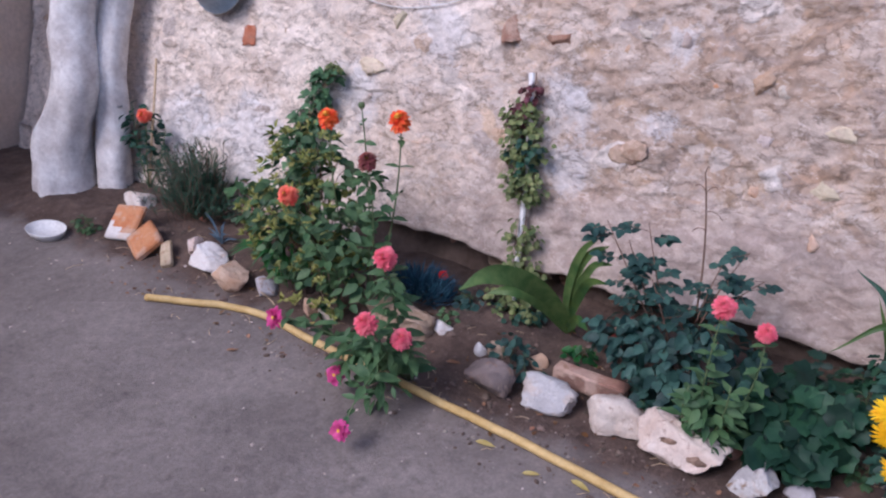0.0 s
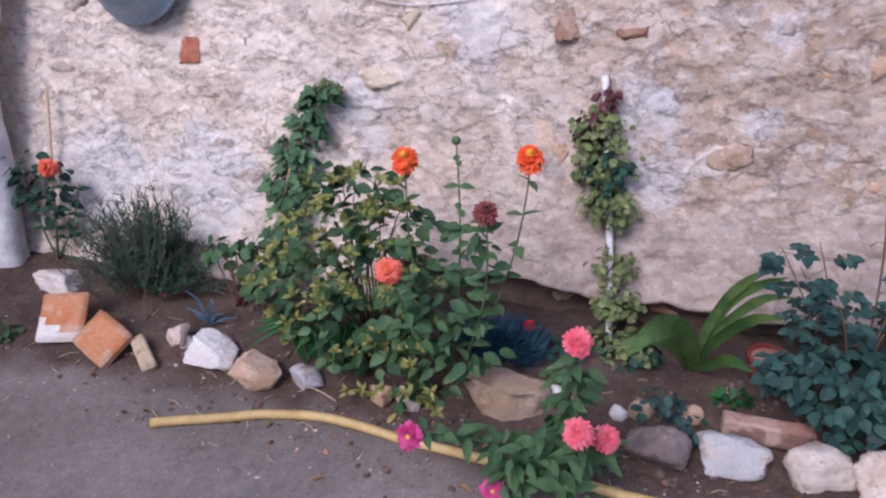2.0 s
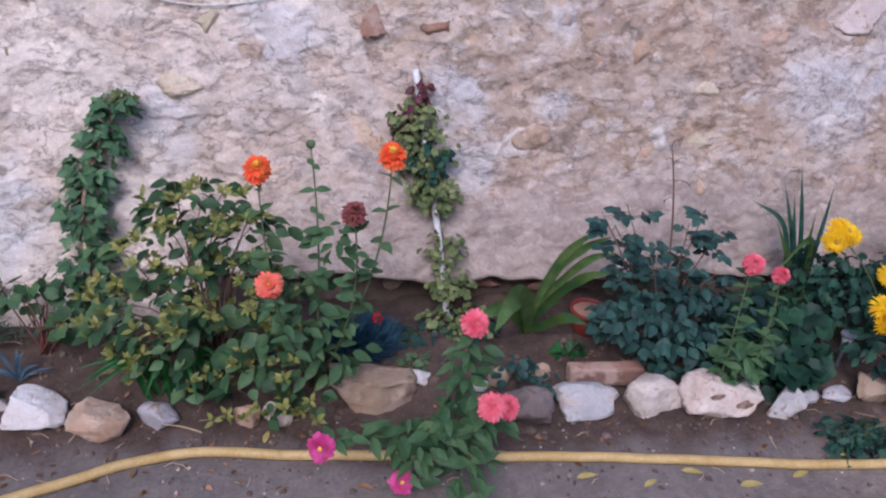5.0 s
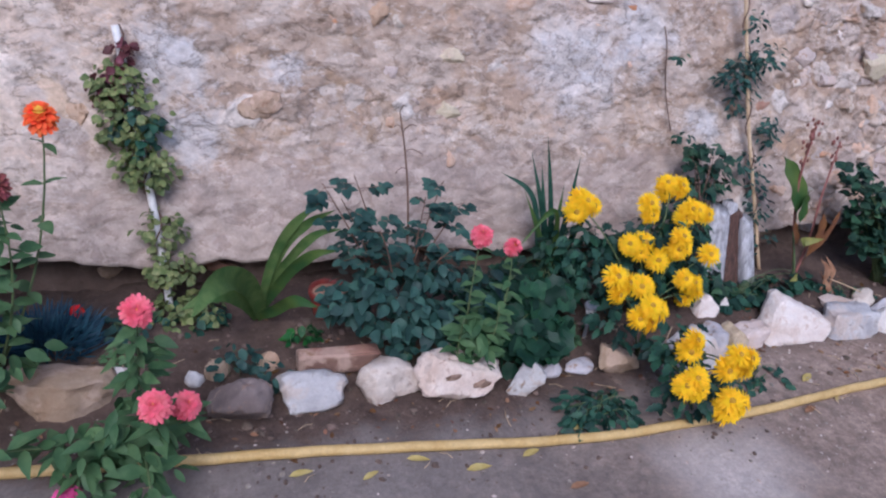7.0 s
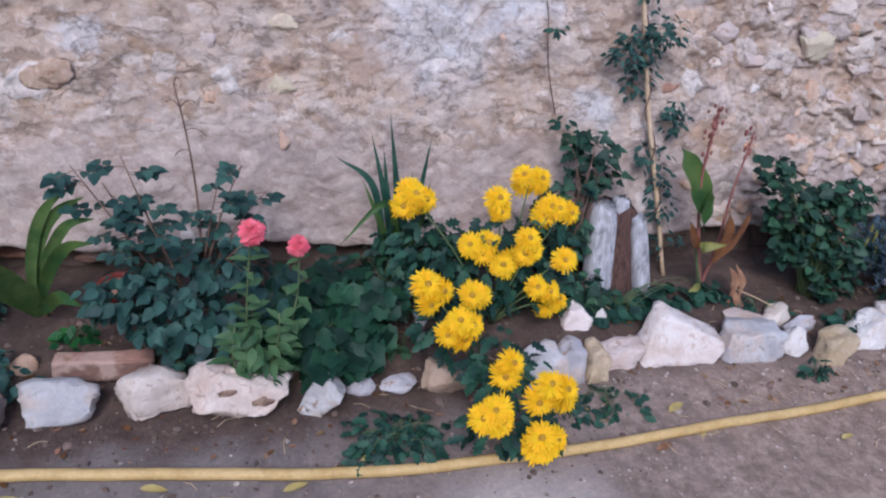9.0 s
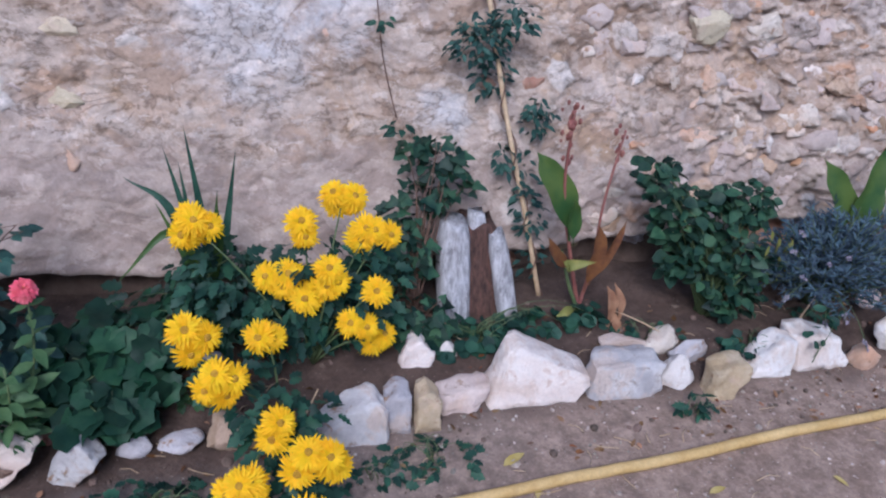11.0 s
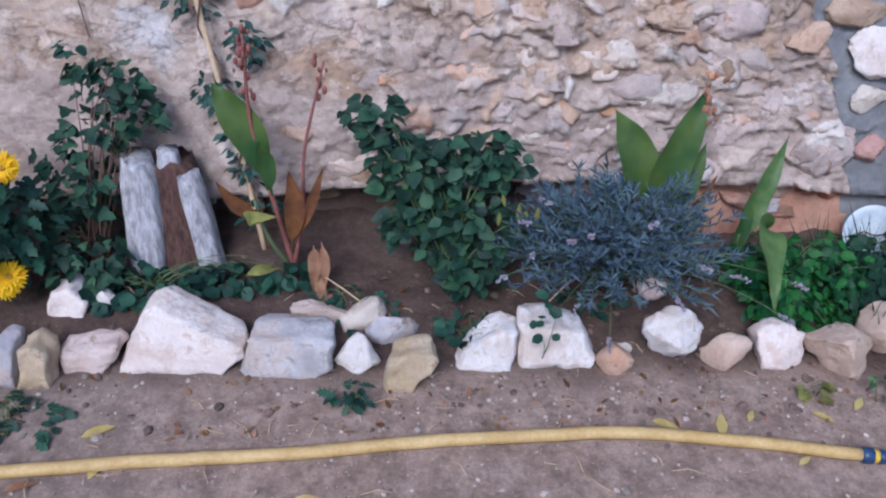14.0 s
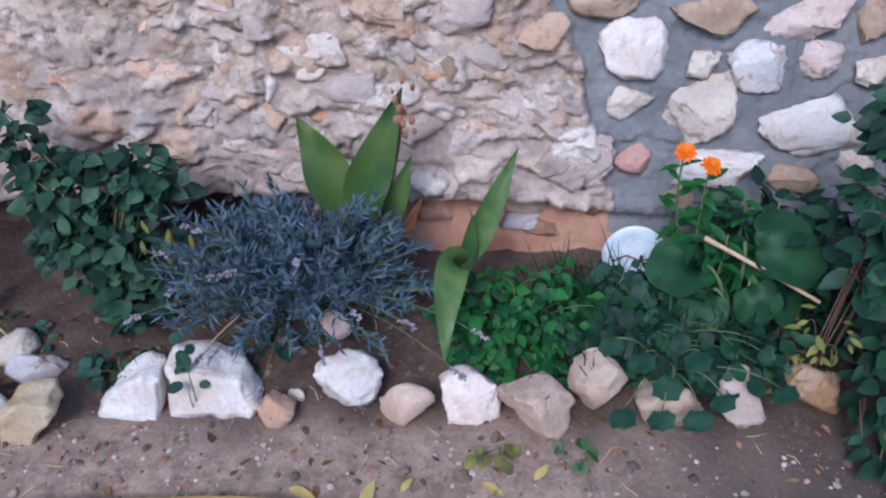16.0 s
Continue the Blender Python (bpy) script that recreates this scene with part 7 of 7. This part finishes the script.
def pebbles(name, label, count, region, size, material, seed, pull=1.0):
    rnd = random.Random(seed)
    vs, fs = ICO[2]
    small_vs = [v for v in vs]
    verts, faces = [], []
    for _ in range(count):
        x = rnd.uniform(region[0], region[1])
        y = region[2] + (region[3] - region[2]) * rnd.random() ** pull
        r = size[0] * (size[1] / size[0]) ** (rnd.random() ** 2.2)
        z = soil_height(x, y) + r * 0.2
        o = len(verts)
        sx, sy, sz, a = rnd.uniform(0.7, 1.4), rnd.uniform(0.7, 1.2), rnd.uniform(0.4, 0.8), rnd.uniform(0, 6)
        sh = Vector((rnd.uniform(0, 50), 0, 0))
        for v in small_vs:
            k = r * (1 + 0.3 * noise.noise(v * 1.5 + sh))
            px, py = v.x * k * sx, v.y * k * sy
            verts.append((x + px * math.cos(a) - py * math.sin(a), y + px * math.sin(a) + py * math.cos(a), z + v.z * k * sz))
        faces += [tuple(i + o for i in f) for f in fs]
    me = bpy.data.meshes.new(name)
    me.from_pydata(verts, [], faces)
    me.materials.append(material)
    me.update()
    return tagged(new(name, me), label, "gravel", kind="stuff")


GRIT = plain("pale_grit", (0.28, 0.22, 0.18), (0.52, 0.45, 0.39), 30.0, 0.9, 0.3, 200.0, 0.45, True)
CLOD = plain("soil_clod", (0.12, 0.085, 0.065), (0.20, 0.14, 0.11), 30.0, 0.95, 0.5, 200.0, 0.35, True)
pebbles("gravel", "pale grit and small pebbles scattered on the earth", 1900, (2.6, 5.5, -0.3, 0.40), (0.0010, 0.0052), GRIT, 301, 0.6)
pebbles("gravel", "larger pale pebbles scattered before the stones", 90, (2.9, 5.4, -0.2, 0.36), (0.004, 0.009), GRIT, 305, 0.6)
pebbles("soil_crumbs", "dark crumbs of earth scattered over the yard", 260, (2.6, 5.5, -0.3, 0.36), (0.0010, 0.003), EARTH_SHADE, 306, 0.8)
pebbles("gravel", "sparse pale grit on the packed earth", 420, (-1.2, 2.8, -0.6, 0.34), (0.0018, 0.007), GRIT, 302, 0.6)
pebbles("soil_clods", "crumbs and clods of dark soil in the bed", 1700, (-0.9, 5.4, 0.16, 0.74), (0.002, 0.013), CLOD, 303, 1.0)


pebbles("leaf_crumbs", "dark crumbs of leaf mould before the bed", 520, (0.35, 2.9, -0.10, 0.24), (0.0020, 0.008), EARTH_SHADE, 304, 0.6)


def litter():
    rnd = random.Random(19)
    b = Builder()
    for _ in range(240):
        x, y = rnd.uniform(-0.6, 5.3), rnd.uniform(0.0, 0.66)
        a, ln = rnd.uniform(0, 6.3), rnd.uniform(0.02, 0.07)
        p = Vector(ground_at(x, y)) + Vector((0, 0, 0.004))
        b.tube([p, p + Vector((math.cos(a) * ln * 0.5, math.sin(a) * ln * 0.5, 0.004)), p + Vector((math.cos(a + 0.2) * ln, math.sin(a + 0.2) * ln, 0.001))], 0.0011, 4)
    me = b.mesh("plant_litter", CANE)
    tagged(new("plant_litter", me), "thin dry stalks and straw on the soil", "straw", kind="stuff")


def leaf_mould():
    """Scraps of withered leaves on the strip before the stones and in the bed."""
    rnd = random.Random(29)
    for material, count, label in ((DRY, 240, "scraps of dry brown leaf on the soil"), (RUSSET, 220, "dark rusty scraps of leaf on the soil")):
        b = Builder()
        for _ in range(count):
            x = rnd.uniform(-0.4, 5.3)
            y = 0.05 * max(x, 0) + (rnd.uniform(0.0, 0.2) if rnd.random() < 0.55 else rnd.uniform(0.25, 0.6))
            a, ln = rnd.uniform(0, 6.3), rnd.uniform(0.008, 0.026)
            b.leaf(OVATE, (x, y, soil_height(x, y) + 0.004), (math.cos(a), math.sin(a), rnd.uniform(0, 0.3)), (rnd.uniform(-0.4, 0.4), rnd.uniform(-0.4, 0.4), 1), ln, ln * rnd.uniform(0.3, 0.7), rnd.uniform(-0.2, 0.3))
        tagged(new("leaf_mould", b.mesh("leaf_mould", material)), label, "leaf litter", kind="stuff")


litter()
leaf_mould()
for a, z in (((3.49, 0.60, 0.09), (3.63, 0.50, 0.055)), ((4.00, 0.50, 0.05), (4.10, 0.56, 0.14)), ((2.58, 0.28, 0.012), (2.64, 0.34, 0.12)), ((0.36, 0.25, 0.035), (0.46, 0.22, 0.03))):
    b = Builder()
    b.tube(curve(a, z, (0, 0, 0.006), 6), 0.002, 5)
    solid("twig", b, CANE, "thin dry twig lying in the bed", "twig")


def smalls():
    """Small stones of the rubble part of the wall, between the larger ones."""
    rnd = random.Random(23)
    keys = ["cream", "rose", "peach", "crust", "orange", "tan", "crust", "orange", "crust"]
    n = 0
    while n < 150:
        x, z = rnd.uniform(3.45, 4.9), rnd.uniform(0.2, 1.15)
        if x > mortar_edge(z) - 0.05 or z < ledge_z(x) + 0.03:
            continue
        w = rnd.uniform(0.016, 0.04) if n % 3 else rnd.uniform(0.04, 0.085)
        wall_stone(x, z, w * rnd.uniform(1.1, 2.2), w, ("crust" if n % 3 == 0 else keys[rnd.randrange(len(keys))]))
        n += 1
    for _ in range(26):
        x, z = rnd.uniform(-0.6, 3.4), rnd.uniform(0.3, 1.1)
        w = rnd.uniform(0.015, 0.035)
        wall_stone(x, z, w * 1.5, w, keys[rnd.randrange(len(keys))])
    for _ in range(46):
        x, z = rnd.uniform(4.7, 6.6), rnd.uniform(0.62, 2.1)
        if x < mortar_edge(z) + 0.08:
            continue
        wall_stone(x, z, rnd.uniform(0.10, 0.2), rnd.uniform(0.07, 0.12), keys[rnd.randrange(len(keys))])
    for _ in range(26):
        x = rnd.uniform(0.7, 4.9)
        wall_stone(x, ledge_z(x) - rnd.uniform(0.03, 0.09), rnd.uniform(0.06, 0.14), rnd.uniform(0.03, 0.06), ("tan", "rust", "grey", "tan")[rnd.randrange(4)])


smalls()

# stones set in the wall
wall_stone(-0.335, 0.762, 0.077, 0.090, 'red')
wall_stone(0.342, 0.709, 0.136, 0.076, 'straw')
wall_stone(0.922, 0.906, 0.120, 0.105, 'rust')
wall_stone(1.124, 0.904, 0.116, 0.074, 'rust')
wall_stone(1.442, 0.574, 0.127, 0.092, 'tan')
wall_stone(1.542, 0.935, 0.046, 0.061, 'crust')
wall_stone(1.647, 0.827, 0.059, 0.062, 'peach')
wall_stone(0.946, 0.544, 0.068, 0.079, 'peach')
wall_stone(-0.798, 0.917, 0.114, 0.120, 'cream')
wall_stone(-0.069, 0.965, 0.126, 0.085, 'cream')
wall_stone(2.600, 0.977, 0.194, 0.143, 'pink')
wall_stone(2.054, 0.733, 0.095, 0.056, 'straw')
wall_stone(2.052, 0.564, 0.081, 0.061, 'straw')
wall_stone(2.055, 0.419, 0.058, 0.069, 'peach')
wall_stone(1.869, 0.825, 0.056, 0.051, 'cream')
wall_stone(0.438, 0.896, 0.078, 0.089, 'straw')
wall_stone(1.409, 0.955, 0.083, 0.057, 'cream')
wall_stone(1.798, 0.840, 0.074, 0.078, 'peach')
wall_stone(3.522, 0.689, 0.099, 0.111, 'crust')
wall_stone(3.750, 0.613, 0.043, 0.066, 'cream')
wall_stone(3.858, 0.758, 0.141, 0.103, 'straw')
wall_stone(3.175, 0.600, 0.085, 0.078, 'rust')
wall_stone(3.414, 0.309, 0.077, 0.053, 'peach')
wall_stone(1.839, 0.675, 0.076, 0.045, 'crust')
wall_stone(1.431, 0.576, 0.104, 0.082, 'tan')
wall_stone(1.852, 0.527, 0.063, 0.043, 'peach')
wall_stone(4.051, 0.754, 0.120, 0.084, 'cream')
wall_stone(3.295, 0.606, 0.069, 0.072, 'rust')
wall_stone(3.678, 0.489, 0.067, 0.070, 'crust')
wall_stone(3.846, 0.446, 0.178, 0.055, 'peach')
wall_stone(3.980, 0.456, 0.101, 0.099, 'cream')
wall_stone(4.081, 0.555, 0.065, 0.061, 'crust')
wall_stone(3.884, 0.603, 0.082, 0.100, 'peach')
wall_stone(3.823, 0.538, 0.073, 0.084, 'peach')
wall_stone(3.554, 0.298, 0.130, 0.051, 'cream')
wall_stone(3.539, 0.222, 0.155, 0.068, 'cream')
wall_stone(3.938, 0.343, 0.082, 0.062, 'crust')
wall_stone(4.215, 0.505, 0.115, 0.076, 'cream')
wall_stone(4.310, 0.444, 0.066, 0.069, 'crust')
wall_stone(4.520, 0.593, 0.136, 0.093, 'crust')
wall_stone(4.340, 0.594, 0.115, 0.076, 'peach')
wall_stone(4.699, 0.559, 0.108, 0.079, 'peach')
wall_stone(4.502, 0.470, 0.056, 0.077, 'tan')
wall_stone(4.100, 0.362, 0.077, 0.072, 'peach')
wall_stone(4.409, 0.511, 0.061, 0.064, 'crust')
wall_stone(4.191, 0.498, 0.139, 0.061, 'cream')
wall_stone(3.996, 0.584, 0.089, 0.090, 'peach')
wall_stone(3.896, 0.584, 0.086, 0.068, 'peach')
wall_stone(4.789, 0.269, 0.204, 0.127, 'crust')
wall_stone(4.930, 0.282, 0.079, 0.074, 'pinkred')
wall_stone(4.837, 0.173, 0.101, 0.090, 'red')
wall_stone(4.745, 0.170, 0.092, 0.081, 'rust')
wall_stone(3.406, 0.314, 0.090, 0.057, 'peach')
wall_stone(4.548, 0.309, 0.135, 0.104, 'crust')
wall_stone(4.633, 0.389, 0.163, 0.093, 'crust')
wall_stone(4.317, 0.414, 0.089, 0.062, 'cream')
wall_stone(3.921, 0.354, 0.089, 0.069, 'crust')
wall_stone(3.773, 0.301, 0.135, 0.079, 'cream')
wall_stone(3.502, 0.214, 0.122, 0.064, 'cream')
wall_stone(4.508, 0.215, 0.168, 0.097, 'crust')
wall_stone(3.424, 0.153, 0.138, 0.055, 'tan')
wall_stone(3.453, 0.107, 0.093, 0.048, 'tan')
wall_stone(4.909, 0.519, 0.165, 0.139, 'rose')
wall_stone(5.064, 0.488, 0.070, 0.061, 'cream')
wall_stone(5.185, 0.485, 0.141, 0.113, 'bluewhite')
wall_stone(5.073, 0.394, 0.182, 0.156, 'cream')
wall_stone(5.336, 0.367, 0.245, 0.152, 'white')
wall_stone(5.320, 0.500, 0.103, 0.087, 'pink')
wall_stone(5.068, 0.594, 0.182, 0.090, 'tan')
wall_stone(5.278, 0.589, 0.197, 0.101, 'pink')
wall_stone(4.821, 0.608, 0.153, 0.072, 'tan')
wall_stone(5.422, 0.587, 0.081, 0.104, 'tan')
wall_stone(4.914, 0.402, 0.105, 0.076, 'cream')
wall_stone(5.136, 0.265, 0.198, 0.086, 'white')
wall_stone(5.448, 0.479, 0.093, 0.069, 'cream')
wall_stone(4.731, 0.553, 0.032, 0.065, 'cream')
wall_stone(5.447, 0.282, 0.084, 0.061, 'cream')
wall_stone(5.051, 0.198, 0.080, 0.057, 'tan')
wall_stone(5.310, 0.243, 0.119, 0.069, 'tan')
wall_stone(3.569, 0.191, 0.107, 0.070, 'tan')
wall_stone(4.82, 0.145, 0.10, 0.075, 'red')
wall_stone(4.70, 0.15, 0.11, 0.05, 'peach')
wall_stone(4.60, 0.125, 0.09, 0.05, 'rust')
wall_stone(4.905, 0.165, 0.07, 0.06, 'peach')
wall_stone(4.74, 0.09, 0.12, 0.045, 'rust')
